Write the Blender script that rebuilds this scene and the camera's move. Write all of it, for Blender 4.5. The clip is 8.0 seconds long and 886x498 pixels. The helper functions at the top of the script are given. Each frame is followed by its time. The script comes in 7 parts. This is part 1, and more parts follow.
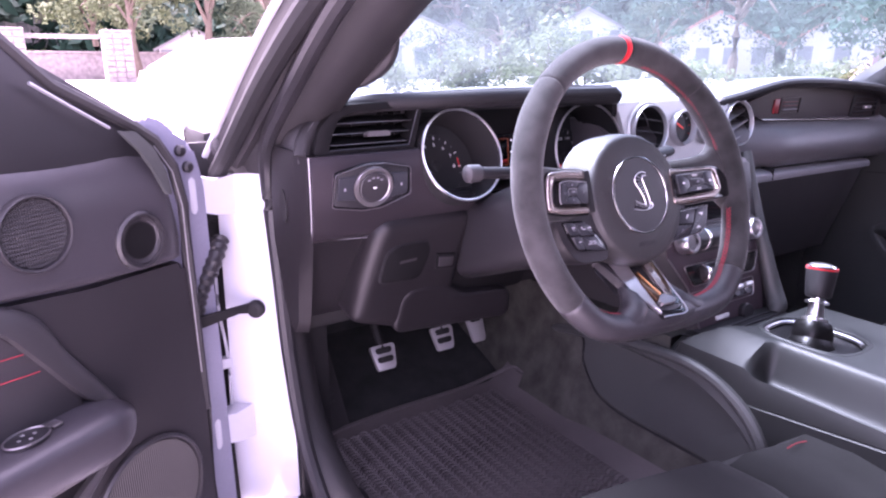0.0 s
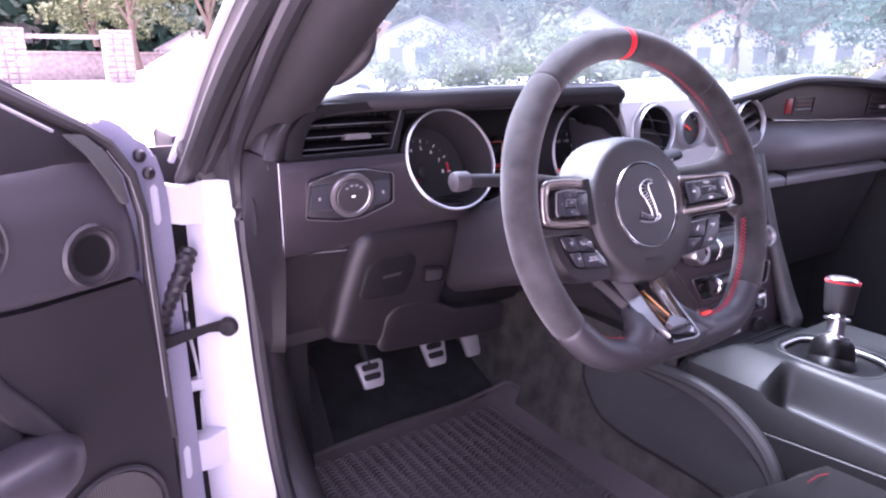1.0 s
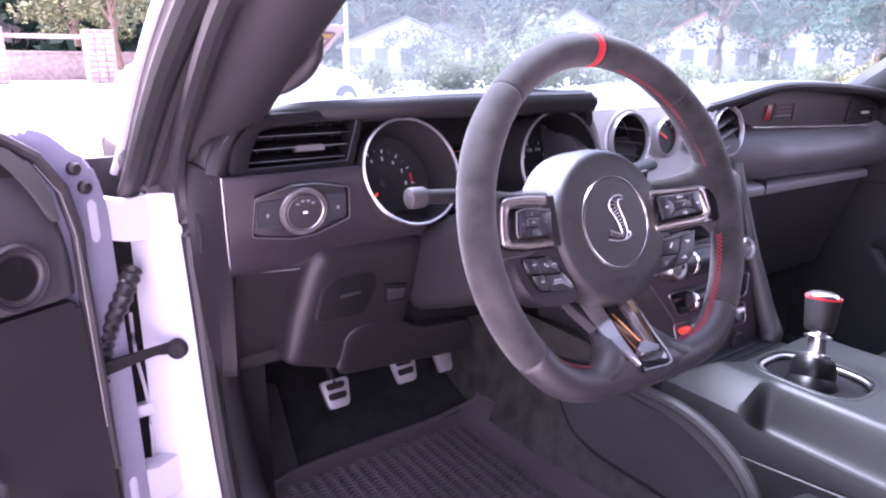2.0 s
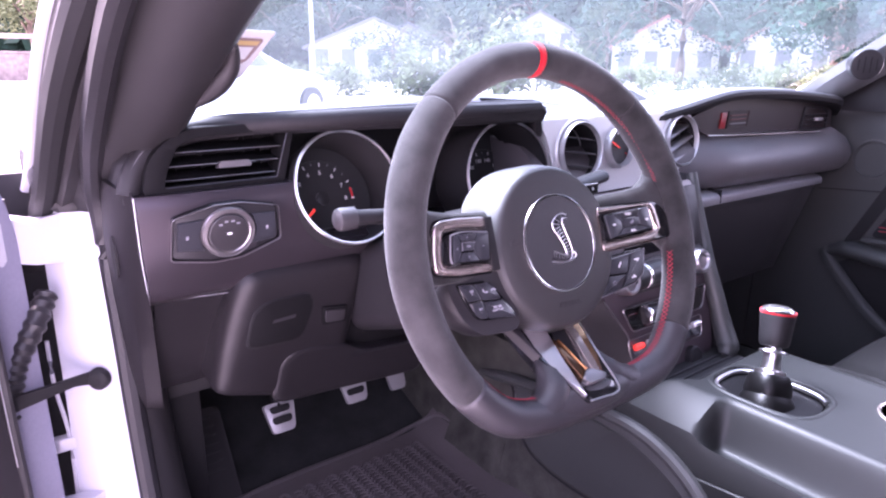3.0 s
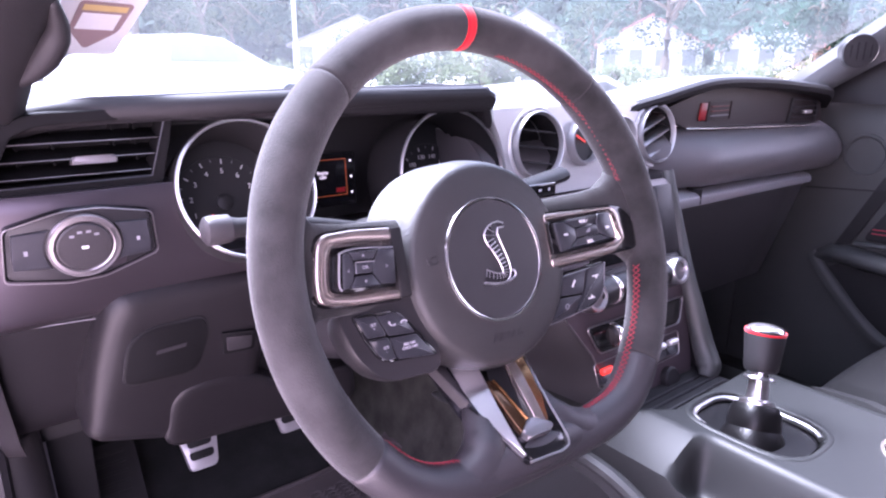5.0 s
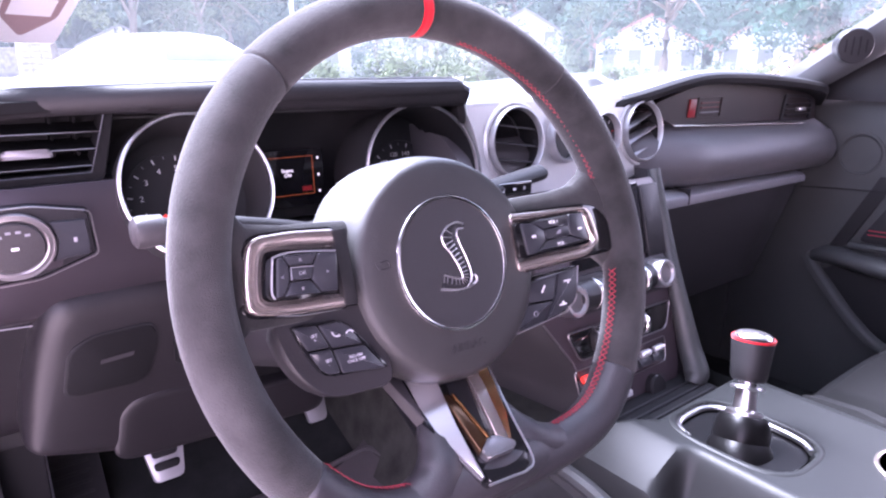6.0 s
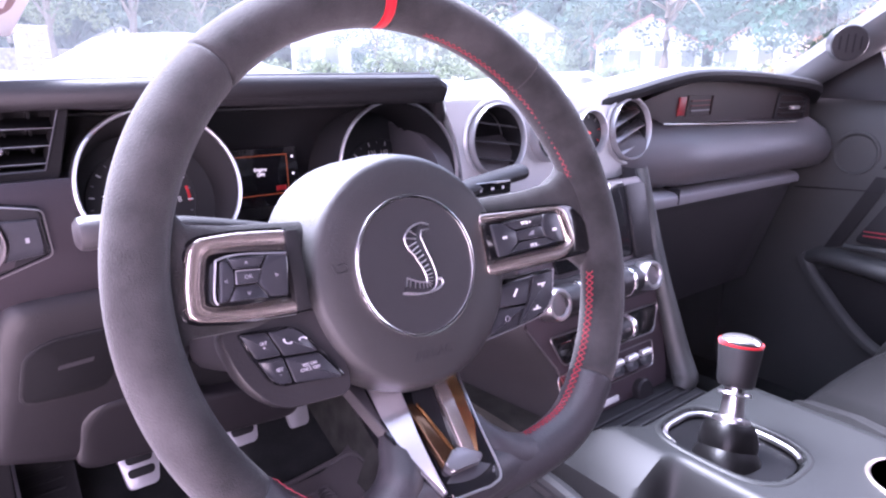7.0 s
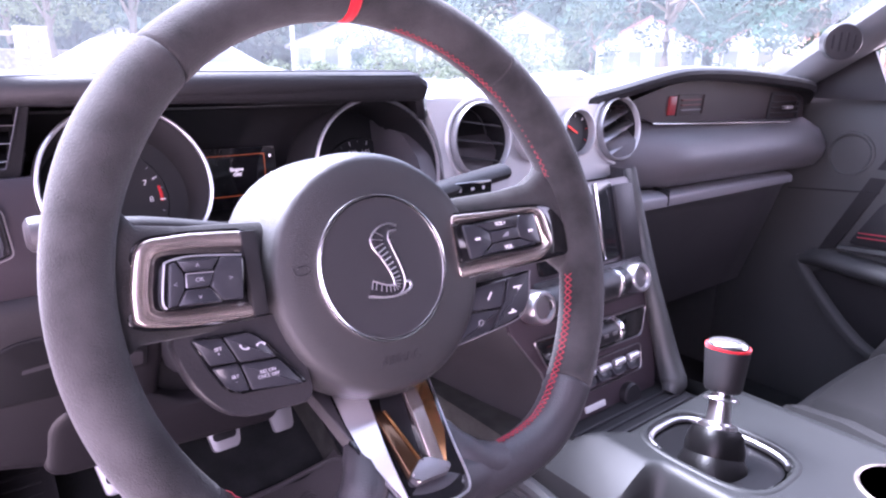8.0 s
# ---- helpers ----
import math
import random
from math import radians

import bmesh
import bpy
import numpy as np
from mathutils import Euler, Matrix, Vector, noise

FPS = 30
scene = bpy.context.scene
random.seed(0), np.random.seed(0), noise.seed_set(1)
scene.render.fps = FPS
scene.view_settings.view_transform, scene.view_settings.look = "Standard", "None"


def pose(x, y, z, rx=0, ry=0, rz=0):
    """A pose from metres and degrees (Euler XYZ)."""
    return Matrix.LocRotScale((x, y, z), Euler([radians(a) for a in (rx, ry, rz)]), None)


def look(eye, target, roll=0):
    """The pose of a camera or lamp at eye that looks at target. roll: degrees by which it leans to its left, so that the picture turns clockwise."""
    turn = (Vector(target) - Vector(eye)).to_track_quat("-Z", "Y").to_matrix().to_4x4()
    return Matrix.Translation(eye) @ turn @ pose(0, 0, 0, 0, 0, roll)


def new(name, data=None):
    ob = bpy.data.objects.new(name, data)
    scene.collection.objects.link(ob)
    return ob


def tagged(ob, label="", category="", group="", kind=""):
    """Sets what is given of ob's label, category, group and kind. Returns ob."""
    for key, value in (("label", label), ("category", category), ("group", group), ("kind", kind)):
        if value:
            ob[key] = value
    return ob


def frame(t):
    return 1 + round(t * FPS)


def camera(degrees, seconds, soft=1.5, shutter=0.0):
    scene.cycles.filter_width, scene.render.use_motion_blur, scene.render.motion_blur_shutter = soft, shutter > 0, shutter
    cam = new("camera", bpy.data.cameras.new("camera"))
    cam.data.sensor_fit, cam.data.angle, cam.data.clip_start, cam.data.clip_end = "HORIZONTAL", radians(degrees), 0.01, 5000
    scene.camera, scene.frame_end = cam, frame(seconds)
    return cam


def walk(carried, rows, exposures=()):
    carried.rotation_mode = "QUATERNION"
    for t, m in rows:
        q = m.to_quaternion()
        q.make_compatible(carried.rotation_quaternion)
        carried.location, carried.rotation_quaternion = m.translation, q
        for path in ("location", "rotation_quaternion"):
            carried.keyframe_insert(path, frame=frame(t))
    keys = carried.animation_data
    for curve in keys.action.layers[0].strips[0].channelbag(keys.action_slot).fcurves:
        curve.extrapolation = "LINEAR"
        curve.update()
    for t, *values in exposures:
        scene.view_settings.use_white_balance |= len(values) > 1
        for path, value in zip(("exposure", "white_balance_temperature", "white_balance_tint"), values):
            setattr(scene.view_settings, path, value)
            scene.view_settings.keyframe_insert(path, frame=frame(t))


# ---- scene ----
cam = camera(69.0, 8.0, soft=2.2)
METRES, EYE, TILT, LEAN, TURN = 0.434, 1.02, -16.0, 0.0, -33.0
EXPOSURES = [(0.0, 3.82, 6280, 58), (1.5, 3.82, 6280, 58), (3.0, 3.96, 6280, 57), (5.0, 4.11, 6330, 56), (8.0, 4.24, 6330, 57)]
ROWS = [
    (0.0, 0.0, 0.0, 0.0, 0.0, 0.0, 0.0),
    (0.5, 0.0208, 0.0993, 0.0204, 0.11, 0.0, -0.03),
    (1.0, 0.0408, 0.1708, 0.0384, 0.1, -0.0, 0.04),
    (1.5, 0.0734, 0.2335, 0.0613, -0.18, 0.02, 0.05),
    (3.0, 0.1874, 0.3701, 0.1301, -3.77, 0.13, 0.85),
    (3.5, 0.2301, 0.4488, 0.1567, -4.64, 0.12, 0.99),
    (4.0, 0.2646, 0.5142, 0.1683, -4.76, 0.04, 0.99),
    (4.5, 0.3035, 0.5839, 0.1638, -4.88, -0.01, 1.09),
    (6.0, 0.4182, 0.7195, 0.1643, -5.02, -0.04, 1.01),
    (6.5, 0.4511, 0.7461, 0.166, -5.0, -0.01, 0.95),
    (7.0, 0.476, 0.7633, 0.1654, -4.99, 0.01, 0.99),
    (7.5, 0.5002, 0.7769, 0.1683, -4.98, 0.05, 0.94),
    (8.0, 0.5237, 0.7928, 0.1655, -4.99, 0.11, 0.94),
]
walk(cam, [(t, pose(-0.965, 0, EYE, TILT, LEAN, TURN) @ pose(METRES * x, METRES * y, METRES * z, 90 + pitch, roll, yaw)) for t, x, y, z, yaw, pitch, roll in ROWS], EXPOSURES)

# ---- world, sun, exposure ----
world = bpy.data.worlds.new("sky")
scene.world = world
world.use_nodes = True
wn = world.node_tree.nodes
sky = wn.new("ShaderNodeTexSky")
sky.sky_type, sky.sun_disc = "NISHITA", False
SUN_EL, SUN_AZ = 58.0, 344.0
sky.sun_elevation, sky.sun_rotation = radians(SUN_EL), radians(SUN_AZ)
sky.air_density, sky.dust_density, sky.ozone_density = 1.0, 3.0, 1.5
wn["Background"].inputs["Strength"].default_value = 0.125
haze = wn.new("ShaderNodeHueSaturation")   # a milky, thinly clouded sky
haze.inputs["Saturation"].default_value = 0.4
world.node_tree.links.new(sky.outputs[0], haze.inputs["Color"])
world.node_tree.links.new(haze.outputs[0], wn["Background"].inputs[0])
sun_data = bpy.data.lights.new("sun", "SUN")
sun_data.energy, sun_data.angle, sun_data.color = 3.0, radians(28.0), (1.0, 0.97, 0.93)
sun = new("sun", sun_data)
az, el = radians(SUN_AZ), radians(SUN_EL)
sun.matrix_basis = look((0, 0, 30), Vector((0, 0, 30)) - Vector((math.sin(az) * math.cos(el), math.cos(az) * math.cos(el), math.sin(el))))


# ---- materials ----
def mat(name, base, rough=0.5, metal=0.0, spec=0.5, var=0.15, grain=(900.0, 0.15), big=6.0, sheen=0.0, coat=0.0, rvar=0.1, emit=None, power=0.0, speck=0.5):
    """A surface with colour drift at two scales, uneven gloss and fine relief; grain is (per metre, strength)."""
    m = bpy.data.materials.new(name)
    m.use_nodes = True
    nt = m.node_tree
    n, l = nt.nodes, nt.links
    b = n["Principled BSDF"]
    tc = n.new("ShaderNodeTexCoord")
    n1, n2 = n.new("ShaderNodeTexNoise"), n.new("ShaderNodeTexNoise")
    n1.inputs["Scale"].default_value, n1.inputs["Detail"].default_value = big, 5.0
    n2.inputs["Scale"].default_value, n2.inputs["Detail"].default_value = grain[0], 3.0
    for t in (n1, n2):
        l.new(tc.outputs["Object"], t.inputs["Vector"])
    mix = n.new("ShaderNodeMath")
    mix.operation = "MULTIPLY_ADD"
    l.new(n2.outputs["Fac"], mix.inputs[0])
    mix.inputs[1].default_value = speck
    l.new(n1.outputs["Fac"], mix.inputs[2])
    ramp = n.new("ShaderNodeMapRange")
    l.new(mix.outputs[0], ramp.inputs["Value"])
    ramp.inputs["From Min"].default_value, ramp.inputs["From Max"].default_value = 0.2 + 0.5 * speck, 0.8 + 0.5 * speck
    ramp.inputs["To Min"].default_value, ramp.inputs["To Max"].default_value = 1 - var, 1 + var
    col = n.new("ShaderNodeVectorMath")
    col.operation = "SCALE"
    col.inputs[0].default_value = base
    l.new(ramp.outputs[0], col.inputs["Scale"])
    l.new(col.outputs[0], b.inputs["Base Color"])
    rr = n.new("ShaderNodeMapRange")
    l.new(n1.outputs["Fac"], rr.inputs["Value"])
    rr.inputs["From Min"].default_value, rr.inputs["From Max"].default_value = 0.3, 0.7
    rr.inputs["To Min"].default_value, rr.inputs["To Max"].default_value = max(0.02, rough * (1 - rvar)), min(1, rough * (1 + rvar))
    l.new(rr.outputs[0], b.inputs["Roughness"])
    b.inputs["Metallic"].default_value = metal
    b.inputs["Specular IOR Level"].default_value = spec
    b.inputs["Sheen Weight"].default_value = sheen
    b.inputs["Sheen Roughness"].default_value = 0.5
    b.inputs["Coat Weight"].default_value = coat
    b.inputs["Coat Roughness"].default_value = 0.05
    if grain[1] > 0:
        bump = n.new("ShaderNodeBump")
        bump.inputs["Strength"].default_value, bump.inputs["Distance"].default_value = grain[1], 0.0006
        l.new(n2.outputs["Fac"], bump.inputs["Height"])
        l.new(bump.outputs[0], b.inputs["Normal"])
    if emit:
        b.inputs["Emission Color"].default_value = (*emit, 1)
        b.inputs["Emission Strength"].default_value = power
    return m


def glass(name, tint, film, rough=0.0):
    """A thin pane: clear, tinted and mirroring, with a film that paints in haze."""
    m = bpy.data.materials.new(name)
    m.use_nodes = True
    n, l = m.node_tree.nodes, m.node_tree.links
    n.remove(n["Principled BSDF"])
    tr, gl, df = n.new("ShaderNodeBsdfTransparent"), n.new("ShaderNodeBsdfGlossy"), n.new("ShaderNodeBsdfTranslucent")
    tr.inputs[0].default_value = (*tint, 1)
    gl.inputs["Roughness"].default_value = rough
    df.inputs[0].default_value = (0.44, 0.66, 0.70, 1)
    fr, m1, m2 = n.new("ShaderNodeFresnel"), n.new("ShaderNodeMixShader"), n.new("ShaderNodeMixShader")
    fr.inputs["IOR"].default_value = 1.4
    nz, mr = n.new("ShaderNodeTexNoise"), n.new("ShaderNodeMapRange")
    nz.inputs["Scale"].default_value, nz.inputs["Detail"].default_value = 9.0, 6.0
    l.new(nz.outputs["Fac"], mr.inputs["Value"])
    mr.inputs["To Min"].default_value, mr.inputs["To Max"].default_value = film * 0.5, film * 1.5
    l.new(mr.outputs[0], m1.inputs[0])
    l.new(tr.outputs[0], m1.inputs[1])
    l.new(df.outputs[0], m1.inputs[2])
    l.new(fr.outputs[0], m2.inputs[0])
    l.new(m1.outputs[0], m2.inputs[1])
    l.new(gl.outputs[0], m2.inputs[2])
    l.new(m2.outputs[0], n["Material Output"].inputs[0])
    return m


PLASTIC = mat("dash_plastic", (0.0215, 0.0195, 0.0215), 0.42, grain=(900, 0.4))
SOFT = mat("soft_dash_skin", (0.034, 0.0315, 0.0335), 0.42, grain=(700, 0.5))
FASCIA = mat("satin_fascia", (0.090, 0.077, 0.088), 0.30, metal=0.8, grain=(1800, 0.05), var=0.06)
DARK = mat("dark_plastic", (0.0165, 0.0155, 0.0175), 0.42, spec=0.4, grain=(1200, 0.2))
BLACK = mat("void_black", (0.013, 0.0125, 0.0135), 0.7, spec=0.25, grain=(600, 0.1))
GLOSSBLACK = mat("gloss_black", (0.008, 0.008, 0.009), 0.12, grain=(300, 0.0), coat=0.5)
TRIM = mat("dark_red_trim", (0.034, 0.0215, 0.0215), 0.5, spec=0.35, grain=(900, 0.1))
LENS = mat("smoked_lens", (0.012, 0.012, 0.014), 0.08, grain=(300, 0.0))
CHROME = mat("satin_chrome", (0.80, 0.77, 0.78), 0.30, metal=1.0, grain=(2500, 0.05), var=0.05)
BRIGHT = mat("bright_chrome", (0.88, 0.86, 0.86), 0.20, metal=1.0, grain=(300, 0.0), var=0.03)
SMOKE = mat("smoked_chrome", (0.60, 0.51, 0.465), 0.24, metal=0.88, grain=(300, 0.0), var=0.04)
SILVER = mat("silver_paint", (0.34, 0.335, 0.35), 0.38, metal=0.55, grain=(2500, 0.05), var=0.05)
SUEDE = mat("black_suede", (0.0278, 0.0270, 0.0272), 0.95, spec=0.15, sheen=0.18, grain=(1100, 0.8), var=1.1, big=24, speck=0.12)
LEATHER = mat("black_leather", (0.030, 0.0280, 0.031), 0.38, spec=0.6, grain=(1100, 0.6), var=0.15)
CONSOLESKIN = mat("console_skin", (0.0200, 0.0212, 0.0210), 0.46, spec=0.28, grain=(1400, 0.3), var=0.2)
EMBSKIN = mat("emblem_field", (0.024, 0.023, 0.025), 0.42, grain=(1500, 0.4), var=0.1)
HUBSKIN = mat("airbag_skin", (0.0272, 0.0262, 0.0265), 0.38, spec=0.5, grain=(1500, 0.7), var=0.18)
BOOTSKIN = mat("boot_leather", (0.0045, 0.0042, 0.0045), 0.38, spec=0.22, grain=(700, 0.4))
VENTSILVER = mat("vent_silver", (0.46, 0.455, 0.46), 0.30, metal=0.6, grain=(2500, 0.05), var=0.05)
DOORSKIN = mat("passenger_door_skin", (0.056, 0.059, 0.058), 0.55, spec=0.3, grain=(900, 0.35))
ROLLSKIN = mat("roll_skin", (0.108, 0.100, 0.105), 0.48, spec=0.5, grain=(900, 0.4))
PANELGREY = mat("satin_grey_panel", (0.56, 0.56, 0.56), 0.38, metal=0.4, grain=(2500, 0.05), var=0.06)
# Dark dash skin made pale: the windscreen's light is put into its colour.
TOPGLARE = mat("dash_top_glare_skin", (0.155, 0.152, 0.156), 0.32, spec=0.9, grain=(1000, 0.3))
HOODSKIN = mat("hood_skin", (0.0155, 0.0145, 0.0158), 0.55, spec=0.28, grain=(1000, 0.5))
# The prongs' warm reflection is put into the colour of these two metals.
AMBERREFLEX = mat("amber_reflection_chrome", (0.34, 0.15, 0.055), 0.16, metal=0.85, grain=(300, 0.0), var=0.05)
DARKREFLEX = mat("dark_amber_reflection", (0.13, 0.070, 0.038), 0.18, metal=0.8, grain=(300, 0.0), var=0.1)
TOGGLE = mat("toggle_chrome", (0.72, 0.70, 0.71), 0.34, metal=0.6, grain=(300, 0.0), var=0.04)
PEWTER = mat("pewter", (0.30, 0.28, 0.285), 0.34, metal=0.9, grain=(2000, 0.1), var=0.1)
# One pillar trim in two copies, light and shade put into their colours.
PILLARLIT = mat("lit_pillar_trim", (0.115, 0.115, 0.120), 0.6, grain=(1100, 0.4), var=0.12)
PILLARSHADE = mat("shaded_pillar_trim", (0.0145, 0.0130, 0.0142), 0.55, grain=(1100, 0.4), var=0.15)
MATTEDARK = mat("matt_dark_plastic", (0.019, 0.0188, 0.0200), 0.7, spec=0.25, grain=(900, 0.3))
SWITCH = mat("switch_plastic", (0.026, 0.027, 0.032), 0.30, grain=(1500, 0.1))
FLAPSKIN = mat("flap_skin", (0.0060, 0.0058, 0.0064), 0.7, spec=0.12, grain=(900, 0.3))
KNEESKIN = mat("knee_panel_skin", (0.0105, 0.0092, 0.0105), 0.44, spec=0.33, grain=(900, 0.35))
STACKSKIN = mat("stack_panel", (0.066, 0.049, 0.057), 0.32, grain=(1500, 0.05), var=0.08)
CLOTH = mat("seat_cloth", (0.0120, 0.0119, 0.0119), 0.95, spec=0.12, sheen=0.08, grain=(900, 0.8), var=0.3, big=14)
KICKSKIN = mat("kick_panel_skin", (0.058, 0.060, 0.059), 0.45, grain=(900, 0.3))
DOORTOP = mat("door_top_skin", (0.040, 0.0365, 0.042), 0.36, spec=0.6, grain=(900, 0.35))
RED = mat("red_suede", (0.55, 0.012, 0.015), 0.85, spec=0.2, sheen=0.2, grain=(1500, 0.4))
THREAD = mat("red_thread", (0.36, 0.030, 0.045), 0.7, grain=(3000, 0.4))
# One carpet in a lit and a shaded copy, the light put into colour.
CARPETLIT = mat("carpet", (0.060, 0.059, 0.053), 1.0, spec=0.05, grain=(500, 1.0), var=0.5, big=25, speck=0.3)
FLOORSHADE = mat("shaded_floor_pile", (0.029, 0.031, 0.031), 1.0, spec=0.08, grain=(600, 1.0), var=0.4, big=20)
MATRUB = mat("mat_rubber", (0.078, 0.069, 0.070), 0.50, spec=0.42, grain=(800, 0.3), var=0.3)
RUBBER = mat("rubber", (0.020, 0.0185, 0.0195), 0.6, grain=(800, 0.3), var=0.2)
# White body paint; shade is put into its darker, bluish colour.
PAINT = mat("shaded_white_paint", (0.50, 0.50, 0.545), 0.25, coat=0.7, grain=(300, 0.0), var=0.02)
PAINT2 = mat("blue_grey_shell_paint", (0.20, 0.20, 0.26), 0.4, grain=(300, 0.05), var=0.12)
ALU = mat("brushed_alloy", (0.55, 0.54, 0.55), 0.42, metal=0.7, grain=(1200, 0.15), var=0.08)
CAPM = mat("pale_cap", (0.80, 0.78, 0.78), 0.14, metal=0.9, grain=(300, 0.0), var=0.03)
WHITEINK = mat("white_print", (0.75, 0.75, 0.75), 0.6, grain=(600, 0.0), var=0.05)
DIAL = mat("matt_dial", (0.0165, 0.017, 0.018), 0.5, grain=(900, 0.1))
GREYINK = mat("grey_print", (0.22, 0.22, 0.24), 0.6, grain=(600, 0.0), var=0.05)
BADGERED = mat("badge_red", (0.30, 0.012, 0.016), 0.4, grain=(600, 0.0), var=0.1)
BADGEDIM = mat("badge_dim_red", (0.11, 0.012, 0.014), 0.45, grain=(600, 0.0), var=0.1)

PALEINK = mat("pale_print", (0.42, 0.42, 0.45), 0.6, grain=(600, 0.0), var=0.05)
REDINK = mat("red_print", (0.6, 0.02, 0.02), 0.5, grain=(600, 0.0), var=0.05)
AMBER = mat("amber_screen_line", (0.5, 0.12, 0.03), 0.4, grain=(600, 0), emit=(1.0, 0.25, 0.08), power=0.022)
LITWHITE = mat("lit_print", (0.7, 0.7, 0.7), 0.4, grain=(600, 0), emit=(0.9, 0.95, 1.0), power=0.09)
LITRED = mat("lit_red", (0.6, 0.02, 0.02), 0.4, grain=(600, 0), emit=(1.0, 0.08, 0.04), power=0.06)
# A veil of haze and reflections is put into this pane's teal film.
WINDSCREEN = glass("windscreen_glass", (0.41, 0.565, 0.59), 0.014)
SIDEGLASS = glass("side_glass", (0.8, 0.88, 0.86), 0.02)


# ---- building helpers ----
WORLD = {}


def thing(name, at=(0, 0, 0), label="", category="", group="", kind=""):
    ob = new(name)
    ob.empty_display_size = 0.05
    ob.matrix_basis = Matrix.Translation(at)
    WORLD[ob] = Matrix.Translation(at)
    return tagged(ob, label, category, group, kind)


def link(name, me, material, parent=None, label="", m=None, smooth=35):
    if material:
        me.materials.append(material)
    if smooth:
        for p in me.polygons:
            p.use_smooth = True
        me.set_sharp_from_angle(angle=radians(smooth))
    ob = new(name, me)
    m = m or Matrix.Identity(4)
    WORLD[ob] = m
    if parent is not None:
        ob.parent = parent
        ob.matrix_parent_inverse = WORLD[parent].inverted()
    ob.matrix_basis = m
    if label:
        ob["label"] = label
    return ob


def part(name, bm, material, parent=None, label="", m=None, smooth=35):
    bmesh.ops.recalc_face_normals(bm, faces=bm.faces)
    me = bpy.data.meshes.new(name)
    bm.to_mesh(me)
    bm.free()
    return link(name, me, material, parent, label, m, smooth)


def join(*bms):
    out = bmesh.new()
    for b in bms:
        me = bpy.data.meshes.new("tmp")
        b.to_mesh(me)
        b.free()
        out.from_mesh(me)
        bpy.data.meshes.remove(me)
    return out


def moved(bm, m):
    bmesh.ops.transform(bm, matrix=m, verts=bm.verts)
    return bm


def loft(rings, closed=True, caps=True):
    """A skin over rings of points; closed: each ring is a loop."""
    bm = bmesh.new()
    vs = [[bm.verts.new(p) for p in r] for r in rings]
    k = len(rings[0])
    for a, b in zip(vs, vs[1:]):
        for i in range(k if closed else k - 1):
            j = (i + 1) % k
            bm.faces.new((a[i], a[j], b[j], b[i]))
    if closed and caps:
        bm.faces.new(vs[0])
        bm.faces.new(vs[-1])
    return bm


def sheet(rows, thick=0.0, up=(0, 0, 1)):
    """A surface through rows of points, with thickness against up."""
    if thick:
        d = Vector(up) * thick
        rings = [list(map(Vector, r)) + [Vector(p) - d for p in reversed(r)] for r in rows]
        return loft(rings)
    return loft(rows, closed=False)


def spline(pts, n):
    """Catmull-Rom through points, n steps a span."""
    pts = [Vector(p) for p in pts]
    out = []
    for i in range(len(pts) - 1):
        p0, p1, p2, p3 = pts[max(i - 1, 0)], pts[i], pts[i + 1], pts[min(i + 2, len(pts) - 1)]
        for s in range(n):
            t = s / n
            out.append(0.5 * ((2 * p1) + (p2 - p0) * t + (2 * p0 - 5 * p1 + 4 * p2 - p3) * t * t + (3 * p1 - p0 - 3 * p2 + p3) * t ** 3))
    out.append(pts[-1])
    return out


def tube(pts, r, seg=10, closed=False, ref=(0, 0, 1), flat=1.0, caps=True):
    """A round bar along points; r a number or one for each point; flat squashes it across ref."""
    pts = [Vector(p) for p in pts]
    k = len(pts)
    rings = []
    for i, p in enumerate(pts):
        a = pts[(i - 1) % k] if closed or i else p
        b = pts[(i + 1) % k] if closed or i < k - 1 else p
        t = (b - a).normalized()
        side = t.cross(Vector(ref))
        side = side.normalized() if side.length > 1e-5 else t.orthogonal().normalized()
        up = side.cross(t)
        rr = r[i] if isinstance(r, (list, tuple)) else r
        rings.append([p + side * (math.cos(2 * math.pi * j / seg) * rr) + up * (math.sin(2 * math.pi * j / seg) * rr * flat) for j in range(seg)])
    if closed:
        rings.append(rings[0])
        bm = loft(rings, caps=False)
        bmesh.ops.remove_doubles(bm, verts=bm.verts, dist=1e-6)
        return bm
    return loft(rings, caps=caps)


def lathe(profile, seg=32, m=None, caps=True):
    """Turns (radius, height) pairs round z."""
    bm = loft([[(r * math.cos(2 * math.pi * j / seg), r * math.sin(2 * math.pi * j / seg), h) for j in range(seg)] for r, h in profile], caps=caps)
    return moved(bm, m) if m else bm


def prism(poly, depth, bevel=0.0, m=None, seg=2):
    """A plate: polygon in x, y with its face at z = 0, going down to -depth, the face's rim rounded."""
    bm = bmesh.new()
    top = [bm.verts.new((x, y, 0)) for x, y in poly]
    bot = [bm.verts.new((x, y, -depth)) for x, y in poly]
    f = bm.faces.new(top)
    bm.faces.new(list(reversed(bot)))
    k = len(poly)
    for i in range(k):
        bm.faces.new((top[i], bot[i], bot[(i + 1) % k], top[(i + 1) % k]))
    if bevel:
        bmesh.ops.bevel(bm, geom=list(f.edges), offset=bevel, segments=seg, affect="EDGES", profile=0.5)
    return moved(bm, m) if m else bm


